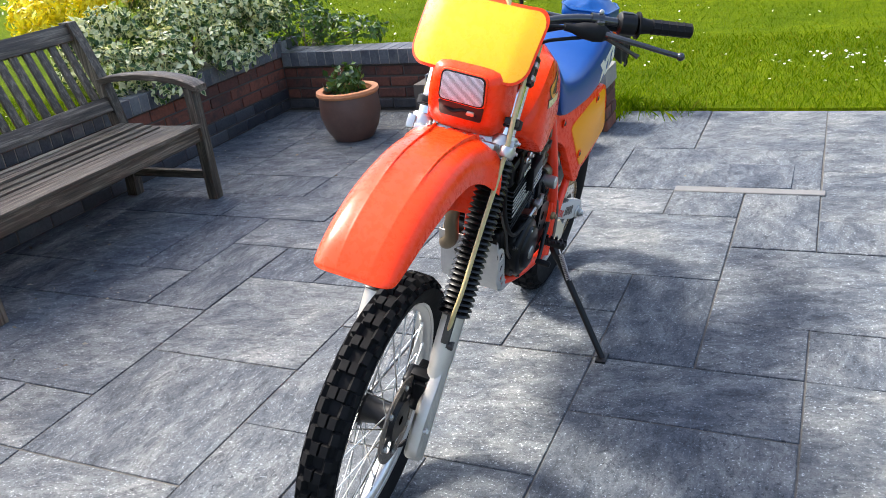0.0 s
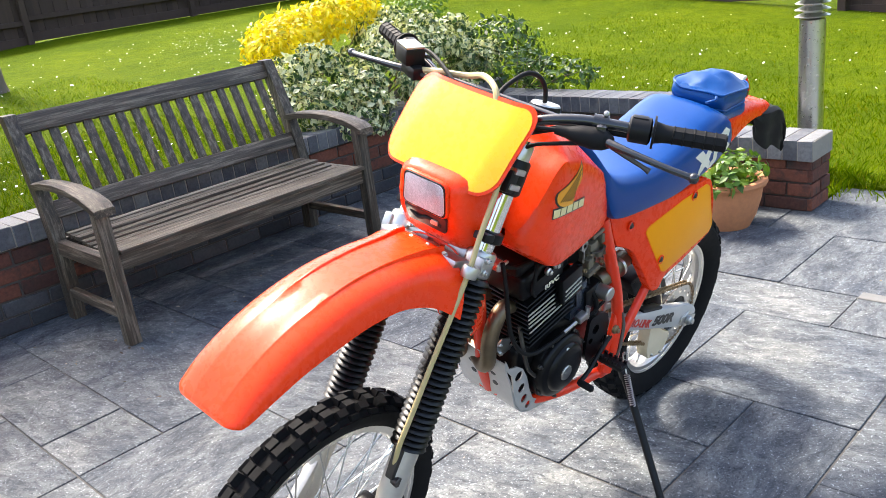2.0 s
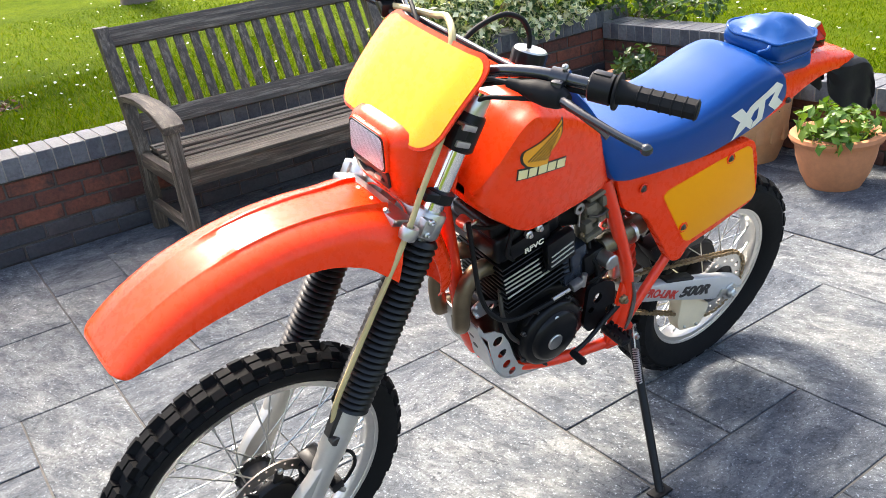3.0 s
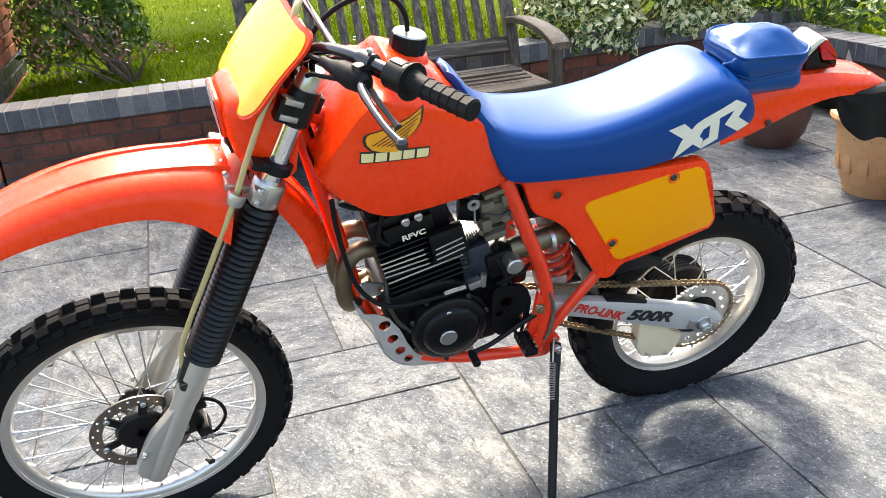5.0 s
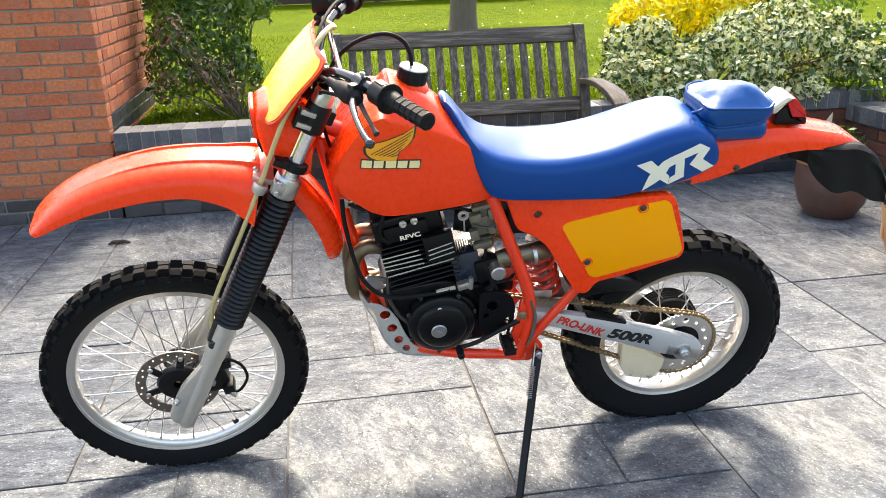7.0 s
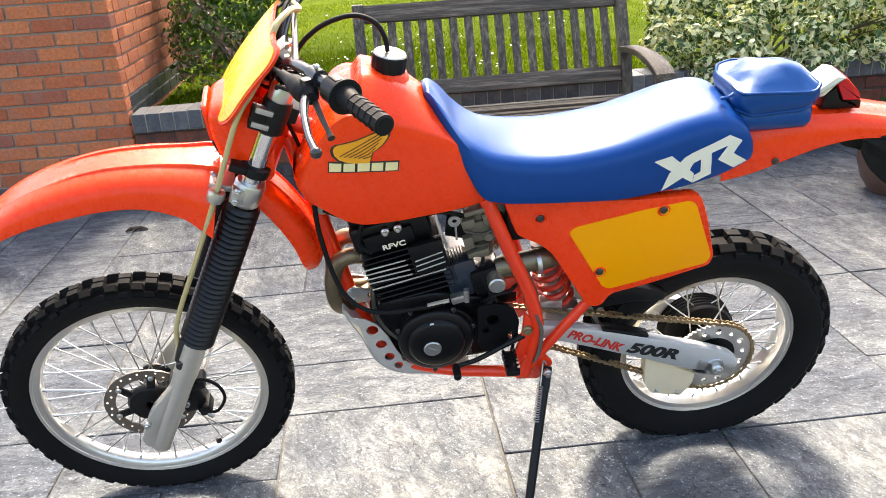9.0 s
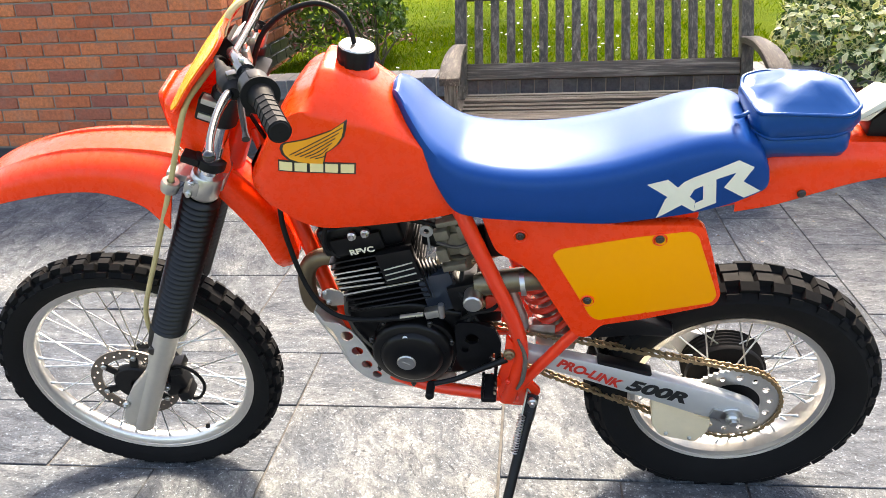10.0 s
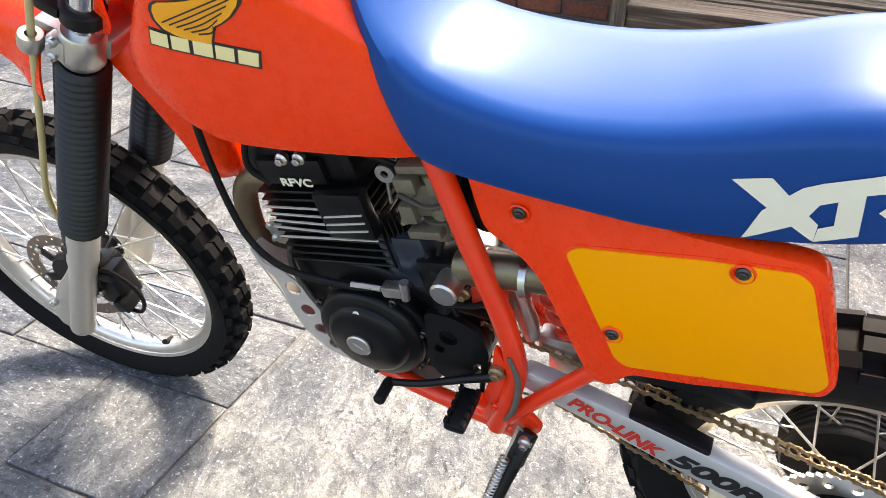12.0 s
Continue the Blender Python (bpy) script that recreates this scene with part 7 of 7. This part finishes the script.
# ---- leaves ----
def leaf_mesh(name, pts, normals, sizes, seed, aspect=0.5, fold=0.25, edged=False):
    """Many folded leaves; edged ones have a margin and a heart in two materials."""
    r = np.random.default_rng(seed)
    vs, fs, slots = [], [], []
    for p, nrm, s in zip(pts, normals, sizes):
        nv = Vector(nrm) + Vector(r.normal(0, 0.55, 3))
        nv.normalize()
        t = nv.orthogonal().normalized()
        a = r.uniform(0, 6.283)
        t = (t * math.cos(a) + nv.cross(t) * math.sin(a)) - Vector((0, 0, 0.35))
        t = (t - nv * t.dot(nv)).normalized()
        w = nv.cross(t) * (s * aspect * 0.5)
        p = Vector(p)
        q0, q1, q2 = p, p + t * s * 0.5 - nv * s * fold * 0.15, p + t * s - nv * s * fold * 0.5
        up = nv * (s * fold * 0.25)
        k = len(vs)
        rim = [q0, q1 + w + up, q2, q1 - w + up]
        if edged:
            vs += [tuple(v) for v in rim] + [tuple(q1 + (v - q1) * 0.74) for v in rim] + [tuple(q1)]
            for e in range(4):
                f = (e + 1) % 4
                fs += [(k + e, k + f, k + 4 + f, k + 4 + e), (k + 4 + e, k + 4 + f, k + 8)]
                slots += [0, 1]
            continue
        vs += [tuple(v) for v in rim] + [tuple(q1)]
        fs += [(k, k + 4, k + 1), (k + 4, k + 2, k + 1), (k, k + 3, k + 4), (k + 4, k + 3, k + 2)]
    me = bpy.data.meshes.new(name)
    me.from_pydata(vs, [], fs)
    if edged:
        me.polygons.foreach_set("material_index", slots)
    return me


def lobe_points(lobes, count, seed, inner=0.72, floor=None):
    """Points on the shells of overlapping lobes (centre, radii), roughened."""
    r = np.random.default_rng(seed)
    pts, nrm = [], []
    wt = np.array([b[0] * b[1] + b[1] * b[2] + b[0] * b[2] for _, b in lobes])
    wt = wt / wt.sum()
    while len(pts) < count:
        i = r.choice(len(lobes), p=wt)
        c, b = np.array(lobes[i][0]), np.array(lobes[i][1])
        d = r.normal(0, 1, 3)
        d /= np.linalg.norm(d)
        if d[2] < -0.55:
            continue
        bumpy = 1 + 0.16 * noise.noise(Vector(d * 3.1) + Vector(c)) + 0.1 * noise.noise(Vector(d * 8) + Vector(c))
        rad = (inner + (1 - inner) * math.sqrt(r.random())) * bumpy
        p = c + d * b * rad
        if any(j != i and (((p - np.array(q)) / np.array(e)) ** 2).sum() < 0.55 for j, (q, e) in enumerate(lobes)):
            continue
        if floor is not None and p[2] < floor(p[0], p[1]):
            continue
        pts.append(p)
        nrm.append(d / b * b.mean())
    return pts, nrm


def clumps(lobes, count, radius, seed):
    """Small clumps of leaf set over the shells of large lobes."""
    r = np.random.default_rng(seed)
    pts, _ = lobe_points(lobes, count, seed, 0.82)
    return [(tuple(p), tuple(radius * r.uniform(0.7, 1.3) * np.array((1.0, 1.0, 0.8)))) for p in pts]


def shrub(name, label, category, lobes, count, size, material, seed, base, floor=None, aspect=0.5, twigs=10, group=""):
    t = thing(name, label, category, None, group)
    pts, nrm = lobe_points(lobes, count, seed, 0.7, floor)
    r = np.random.default_rng(seed + 1)
    me = leaf_mesh("leaves", pts, nrm, r.uniform(size * 0.65, size * 1.3, len(pts)), seed, aspect, edged=isinstance(material, tuple))
    for mt in material if isinstance(material, tuple) else (material,):
        me.materials.append(mt)
    ob = new("leaves", me)
    ob.parent = t
    ob["kind"] = "stuff"
    bm = bmesh.new()
    for k in range(twigs):
        p = Vector(pts[int(r.integers(len(pts)))])
        b = Vector(base) + Vector((r.normal(0, 0.04), r.normal(0, 0.04), 0))
        mid = (b + p) / 2 + Vector((r.normal(0, 0.05), r.normal(0, 0.05), 0.05))
        add_tube(bm, [b, mid, p], [0.008, 0.005, 0.002], 6, 4)
    part("stem", bm, M_BARK, t)["kind"] = "stuff"
    return t


M_MARGIN = m_island("cream_leaf_margin", [(0.0, (0.06, 0.12, 0.03)), (0.22, (0.12, 0.2, 0.05)), (0.34, (0.62, 0.64, 0.32)), (0.8, (0.85, 0.84, 0.58)), (1.0, (0.7, 0.72, 0.4))], 0.4, 0.3)
M_HEART = m_island("green_leaf_heart", [(0.0, (0.02, 0.055, 0.014)), (0.4, (0.045, 0.1, 0.022)), (0.58, (0.09, 0.16, 0.04)), (0.66, (0.6, 0.6, 0.3)), (1.0, (0.82, 0.8, 0.52))], 0.35, 0.2)
M_GOLD = m_island("golden_leaf", [(0.0, (0.6, 0.48, 0.005)), (0.5, (0.85, 0.68, 0.008)), (0.85, (0.9, 0.78, 0.05)), (1.0, (0.42, 0.42, 0.02))], 0.4, 0.3)
M_DEEP = m_island("deep_green_leaf", [(0.0, (0.02, 0.05, 0.012)), (0.5, (0.05, 0.105, 0.02)), (0.9, (0.1, 0.18, 0.03)), (1.0, (0.16, 0.22, 0.06))], 0.35, 0.2)
M_LEAFY = m_island("mid_green_leaf", [(0.0, (0.03, 0.075, 0.012)), (0.5, (0.075, 0.15, 0.022)), (0.9, (0.15, 0.25, 0.04)), (1.0, (0.24, 0.3, 0.08))], 0.35, 0.3)
M_RUSSET = m_island("russet_leaf", [(0.0, (0.03, 0.06, 0.015)), (0.45, (0.07, 0.09, 0.03)), (0.6, (0.16, 0.06, 0.05)), (0.85, (0.3, 0.13, 0.11)), (1.0, (0.36, 0.25, 0.2))], 0.45, 0.15)
M_FRESH = m_island("fresh_green_leaf", [(0.0, (0.05, 0.12, 0.012)), (0.5, (0.1, 0.2, 0.02)), (1.0, (0.2, 0.3, 0.04))], 0.4, 0.25)

soil = lambda x, y: 0.44 if y < 3.05 else lawn_z(x, y) - 0.02
shrub("variegated_shrub", "spreading cream and green variegated shrub spilling over the wall", "shrub",
      clumps([((2.68, 3.2, 0.62), (0.32, 0.34, 0.27)), ((3.05, 3.3, 0.68), (0.45, 0.4, 0.27)), ((3.5, 3.3, 0.7), (0.5, 0.45, 0.28)), ((3.85, 3.55, 0.74), (0.42, 0.4, 0.32)), ((3.3, 3.0, 0.56), (0.8, 0.27, 0.2)), ((3.95, 3.3, 0.62), (0.4, 0.45, 0.3)), ((2.65, 2.98, 0.54), (0.28, 0.22, 0.16)), ((3.1, 2.86, 0.5), (0.3, 0.14, 0.14)), ((3.75, 2.88, 0.52), (0.3, 0.16, 0.14))], 70, 0.13, 20),
      11000, 0.05, (M_MARGIN, M_HEART), 21, (3.2, 3.45, 0.35), lambda x, y: 0.36 if y < 2.8 else 0.5, 0.6, 24)
shrub("trailing_shrub", "thin green shrub sprawling over the coping", "shrub",
      [((4.15, 2.85, 0.56), (0.32, 0.4, 0.2)), ((4.25, 2.45, 0.5), (0.25, 0.35, 0.14)), ((4.35, 3.1, 0.64), (0.35, 0.4, 0.3))],
      1500, 0.055, M_DEEP, 23, (4.2, 2.8, 0.3), lambda x, y: 0.445, 0.5, 14)
shrub("golden_shrub", "bright golden-yellow shrub behind the variegated one", "shrub",
      [((2.88, 3.95, 0.93), (0.22, 0.22, 0.13)), ((3.02, 3.85, 1.0), (0.28, 0.26, 0.17)), ((3.3, 3.85, 1.06), (0.28, 0.26, 0.18)), ((3.58, 3.85, 1.1), (0.24, 0.24, 0.17)), ((3.15, 4.1, 0.95), (0.4, 0.25, 0.25))],
      2600, 0.068, M_GOLD, 25, (3.1, 3.85, 0.4), soil, 0.42, 10)
shrub("tall_wispy_shrub", "airy green shrub with long pale shoots", "shrub",
      [((4.15, 3.85, 0.85), (0.32, 0.32, 0.3)), ((4.4, 3.95, 0.98), (0.28, 0.22, 0.14)), ((4.62, 4.0, 1.08), (0.2, 0.12, 0.07)), ((3.95, 4.0, 0.95), (0.22, 0.2, 0.18))],
      1300, 0.055, M_FRESH, 27, (4.1, 3.85, 0.35), soil, 0.42, 16)
shrub("house_shrub", "dark green shrub growing against the brick building", "shrub",
      [((-0.46, 3.9, 0.78), (0.2, 0.3, 0.4)), ((-0.24, 4.1, 0.98), (0.26, 0.34, 0.4)), ((-0.4, 4.2, 1.3), (0.3, 0.36, 0.34)), ((-0.02, 4.25, 1.16), (0.24, 0.3, 0.24)), ((-0.1, 4.05, 0.7), (0.2, 0.25, 0.24))],
      5200, 0.06, M_LEAFY, 29, (-0.15, 4.0, 0.4), soil, 0.45, 16)
shrub("russet_shrub", "low shrub with pink and russet young leaves", "shrub",
      [((-0.44, 3.6, 0.84), (0.16, 0.2, 0.3)), ((-0.22, 3.6, 0.72), (0.18, 0.18, 0.14)), ((0.0, 3.56, 0.62), (0.24, 0.12, 0.07)), ((-0.46, 3.55, 0.6), (0.14, 0.16, 0.16))],
      650, 0.04, M_RUSSET, 31, (-0.05, 3.65, 0.4), soil, 0.4, 14)

# ---- pots ----
def pot(name, label, at, prof, material, rim_material, plant, seed, leaf_mat, leaf_size, count, lobes, ribs=False):
    t = thing(name, label, "plant pot", Matrix.Translation(at), "pots along the wall")
    bm = bmesh.new()
    add_lathe(bm, prof, axis="Z", n=48, closed=False)
    part("pot_body", bm, material, t)
    top_r, top_z = prof[-1]
    bm = bmesh.new()
    add_lathe(bm, [(top_r - 0.03, top_z - 0.03), (top_r + 0.012, top_z - 0.028), (top_r + 0.02, top_z - 0.012), (top_r + 0.016, top_z + 0.004), (top_r - 0.005, top_z + 0.008), (top_r - 0.025, top_z)], axis="Z", n=48)
    part("pot_rim", bm, rim_material, t)
    bm = bmesh.new()
    add_disc(bm, (0, 0, top_z - 0.09), top_r - 0.012, 0.045, (0, 0, 1), 32, 0.01)
    part("soil", bm, M_SOIL, t)
    if ribs:
        for k in range(14):
            a = 2 * math.pi * k / 14
            rr = prof[2][0] * 0.5 + prof[3][0] * 0.5
            bm = bmesh.new()
            zz = (prof[2][1] + prof[3][1]) / 2 + 0.03
            add_box(bm, (rr * math.cos(a), rr * math.sin(a), zz), (0.02, 0.045, 0.11), Matrix.Rotation(a, 4, "Z"), 0.009)
            part("moulded_flute", bm, material, t)
    p = thing(plant, "leafy green plant growing in the pot", "plant", Matrix.Translation(at))
    pts, nrm = lobe_points([((c[0], c[1], c[2] + top_z), b) for c, b in lobes], count, seed, 0.35, lambda x, y: top_z - 0.05)
    r = np.random.default_rng(seed)
    me = leaf_mesh("leaves", pts, nrm, r.uniform(leaf_size * 0.7, leaf_size * 1.3, len(pts)), seed, 0.6)
    me.materials.append(leaf_mat)
    ob = new("leaves", me)
    ob.parent = p
    ob["kind"] = "stuff"
    bm = bmesh.new()
    for k in range(9):
        q = Vector(pts[int(r.integers(len(pts)))])
        add_tube(bm, [(0.02 * math.cos(k), 0.02 * math.sin(k), top_z - 0.05), (q.x * 0.5, q.y * 0.5, (q.z + top_z) / 2), q], [0.005, 0.004, 0.002], 6, 3)
    part("stem", bm, M_FRESH, p)["kind"] = "stuff"
    return t


pot("plant_pot", "bright orange terracotta pot with a green plant", (3.02, 0.50, 0), [(0.001, 0), (0.115, 0), (0.145, 0.06), (0.168, 0.14), (0.176, 0.2), (0.18, 0.24)], M_TERRA, M_TERRA, "pot_plant", 41, M_FRESH, 0.055, 260, [((0, 0, 0.04), (0.19, 0.19, 0.11)), ((-0.12, -0.05, 0.02), (0.1, 0.1, 0.06))])
pot("plant_pot", "pale moulded terracotta pot with fluted sides", (3.12, 1.02, 0), [(0.001, 0), (0.13, 0), (0.155, 0.07), (0.18, 0.2), (0.19, 0.29), (0.20, 0.36)], M_TERRAPALE, M_TERRAPALE, "pot_plant", 43, M_FRESH, 0.045, 160, [((0, 0, 0.02), (0.16, 0.16, 0.07))], True)
pot("plant_pot", "dark weathered round pot with an orange rim", (3.2, 1.85, 0), [(0.001, 0), (0.125, 0), (0.17, 0.07), (0.198, 0.17), (0.195, 0.25), (0.185, 0.32)], M_TERRADARK, M_TERRA, "pot_plant", 45, M_DEEP, 0.05, 230, [((0, 0.0, 0.06), (0.12, 0.12, 0.1)), ((0.05, 0.05, 0.02), (0.12, 0.12, 0.06))])

# ---- bollard lamp ----
LAMPB = thing("bollard_lamp", "stainless steel garden bollard lamp with louvred head", "garden lamp", Matrix.Translation((3.86, 0.42, 0.02)))
bm = bmesh.new()
add_lathe(bm, [(0.001, 0), (0.085, 0), (0.085, 0.012), (0.066, 0.02), (0.066, 0.87), (0.06, 0.875), (0.001, 0.875)], axis="Z", n=36, closed=False)
part("post", bm, M_LAMPSTEEL, LAMPB)
for k in range(6):
    bm = bmesh.new()
    z = 0.885 + k * 0.034
    add_lathe(bm, [(0.045, z + 0.012), (0.088, z), (0.09, z + 0.004), (0.05, z + 0.022)], axis="Z", n=36)
    part("louvre", bm, M_LAMPSTEEL, LAMPB)
bm = bmesh.new()
add_lathe(bm, [(0.001, 0.88), (0.045, 0.88), (0.045, 1.09), (0.001, 1.09)], axis="Z", n=24, closed=False)
part("diffuser", bm, simple("frosted_diffuser", (0.6, 0.6, 0.58), 0.3), LAMPB)
bm = bmesh.new()
add_lathe(bm, [(0.001, 1.085), (0.088, 1.085), (0.09, 1.092), (0.08, 1.11), (0.05, 1.118), (0.001, 1.12)], axis="Z", n=36, closed=False)
part("cap", bm, M_LAMPSTEEL, LAMPB)

# ---- tree ----
TREE = thing("tree", "garden tree with grey-brown trunk and an unseen crown added for shade", "tree", None)
bm = bmesh.new()
zt = lawn_z(2.5, 9.05)
add_tube(bm, [(2.5, 9.05, zt - 0.1), (2.5, 9.05, zt + 0.15), (2.53, 9.04, zt + 1.2), (2.65, 8.95, 3.2), (2.85, 8.4, 4.8), (3.2, 7.6, 6.2), (3.7, 7.1, 7.3)], [0.26, 0.18, 0.155, 0.14, 0.11, 0.08, 0.03], 14, 5)
part("trunk", bm, M_BARK, TREE)
bm = bmesh.new()
add_tube(bm, [(2.7, 8.9, 3.6), (2.2, 9.3, 5.2), (1.4, 9.6, 7.0)], [0.08, 0.06, 0.02], 10, 5)
add_tube(bm, [(2.88, 8.3, 4.9), (3.7, 7.7, 6.2), (4.6, 7.3, 7.2)], [0.07, 0.05, 0.02], 10, 5)
add_tube(bm, [(2.75, 8.6, 4.2), (1.9, 7.6, 5.9), (0.7, 7.0, 6.7)], [0.06, 0.04, 0.02], 10, 5)
part("limb", bm, M_BARK, TREE)
# out of view: leaf lobes set towards the sun to shade the patio
SHADE_CROWN = [((3.7, 6.95, 7.2), (1.2, 0.65, 0.55)), ((2.7, 6.75, 7.1), (1.0, 0.65, 0.55)), ((1.7, 6.75, 6.9), (0.9, 0.6, 0.5)), ((0.95, 6.95, 6.8), (0.7, 0.5, 0.45)), ((1.5, 7.35, 6.9), (0.8, 0.45, 0.4)), ((2.5, 7.4, 6.9), (0.8, 0.45, 0.4)), ((0.8, 7.45, 6.9), (0.7, 0.4, 0.35)), ((4.6, 7.2, 7.3), (0.7, 0.5, 0.5)), ((1.3, 9.6, 7.4), (0.9, 0.8, 0.7))]
pts, nrm = lobe_points(SHADE_CROWN, 20000, 51, 0.25)
me = leaf_mesh("crown", pts, nrm, np.random.default_rng(52).uniform(0.12, 0.2, len(pts)), 53, 0.6)
me.materials.append(M_FRESH)
ob = new("crown", me)
ob.parent = TREE
ob["kind"] = "stuff"

# ---- litter on the patio ----
M_LITTER = m_island("dry_leaf", [(0.0, (0.05, 0.035, 0.02)), (0.5, (0.2, 0.15, 0.09)), (1.0, (0.4, 0.36, 0.28))], 0.8)
r = np.random.default_rng(61)
pts, nrm, sz = [], [], []
for _ in range(150):
    x, y = r.uniform(0.3, 3.8), r.uniform(1.5, 2.75)
    pts.append((x, y, 0.004)); nrm.append((0, 0, 1.6)); sz.append(r.uniform(0.008, 0.028))
for _ in range(30):
    x, y = r.uniform(-2, 3.5), r.uniform(-1.0, 2.0)
    pts.append((x, y, 0.004)); nrm.append((0, 0, 1.6)); sz.append(r.uniform(0.006, 0.016))
me = leaf_mesh("leaf_litter", pts, nrm, sz, 62, 0.6)
me.materials.append(M_LITTER)
tagged(new("leaf_litter", me), "small dry leaves scattered on the paving", "leaves", kind="stuff")
bm = bmesh.new()
for k in range(6):
    add_tube(bm, [(-0.70 + 0.012 * k, 2.26 + 0.006 * (k % 3), 0.006), (-0.675 + 0.01 * k, 2.275, 0.016), (-0.65 + 0.012 * k, 2.265 + 0.008 * (k % 2), 0.006)], [0.006, 0.01, 0.004], 6, 3)
tagged(part("dark_twig", bm, M_SOIL, None), "small dark shrivelled plant scrap on the paving", "litter")

# ---- patio slabs ----
def xl(i):
    return -0.04 + 0.31 * i


def yl(j):
    return -0.34 + 0.32 * j


FIXED = [(2, -2, 3, 0), (3, -1, 5, 0), (3, -2, 4, -1), (4, -3, 6, -1), (6, -2, 8, -1), (5, -1, 7, 1), (3, 0, 4, 1), (4, 0, 5, 1), (1, 0, 3, 2), (-1, 1, 1, 2), (-3, 1, -1, 2), (0, 0, 1, 1), (-2, -1, 0, 1), (0, -2, 2, 0), (0, 3, 2, 5), (-1, 2, 1, 3), (1, 2, 3, 3), (2, 3, 4, 5), (4, 4, 5, 5), (4, 3, 6, 4), (3, 1, 5, 3), (7, -1, 8, 0), (7, 0, 8, 2), (5, 1, 7, 3), (-2, 5, 0, 7), (0, 5, 1, 6), (1, 5, 3, 7), (3, 5, 5, 6), (8, 4, 10, 6), (8, 6, 9, 8)]
taken = {}
slabs = []
for s in FIXED:
    slabs.append(s)
    for i in range(s[0], s[2]):
        for j in range(s[1], s[3]):
            taken[i, j] = True
rs = random.Random(9)
I0, I1, J0, J1 = -16, 13, -12, 10
for j in range(J0, J1):
    for i in range(I0, I1):
        if (i, j) in taken:
            continue
        opts = [(2, 2), (2, 1), (1, 2), (3, 2), (2, 3), (1, 1)]
        rs.shuffle(opts)
        opts.sort(key=lambda o: (o == (1, 1)) + rs.random() * 0.6)
        for w, h in opts + [(1, 1)]:
            cells = [(i + a, j + b) for a in range(w) for b in range(h)]
            if all(c not in taken and c[0] < I1 and c[1] < J1 for c in cells):
                for c in cells:
                    taken[c] = True
                slabs.append((i, j, i + w, j + h))
                break
slab_meshes = {}
for i0, j0, i1, j1 in slabs:
    x0, x1, y0, y1 = xl(i0), min(xl(i1), 3.80), yl(j0), min(yl(j1), 2.80)
    cx, cy = (x0 + x1) / 2, (y0 + y1) / 2
    if not on_patio(cx, cy) or x1 - x0 < 0.06 or y1 - y0 < 0.06:
        continue
    w, h = round(x1 - x0 - 0.006, 3), round(y1 - y0 - 0.006, 3)
    if (w, h) not in slab_meshes:
        bm = bmesh.new()
        add_box(bm, (0, 0, -0.0125), (w, h, 0.025), None, 0.0022, 1)
        slab_meshes[w, h] = mesh_from(bm, "slab", M_SLAB)
    ob = lay(slab_meshes[w, h], "slab", PAVE, (cx + rs.uniform(-0.0015, 0.0015), cy + rs.uniform(-0.0015, 0.0015), rs.uniform(-0.002, 0.001)), rs.uniform(-0.003, 0.003), rs.uniform(-0.003, 0.003))
# inspection cover and pale filler strip
bm = bmesh.new()
add_box(bm, (2.655, -0.665, -0.006), (0.32, 0.38, 0.02), None, 0.004, 1)
part("inspection_cover", bm, M_SLAB, PAVE)
bm = bmesh.new()
add_box(bm, (2.445, -0.67, -0.003), (0.06, 0.66, 0.02), None, 0.004, 1)
part("filler_strip", bm, simple("pale_cement", (0.13, 0.13, 0.127), 0.85, 0, 0.3, 60, 0.5), PAVE)
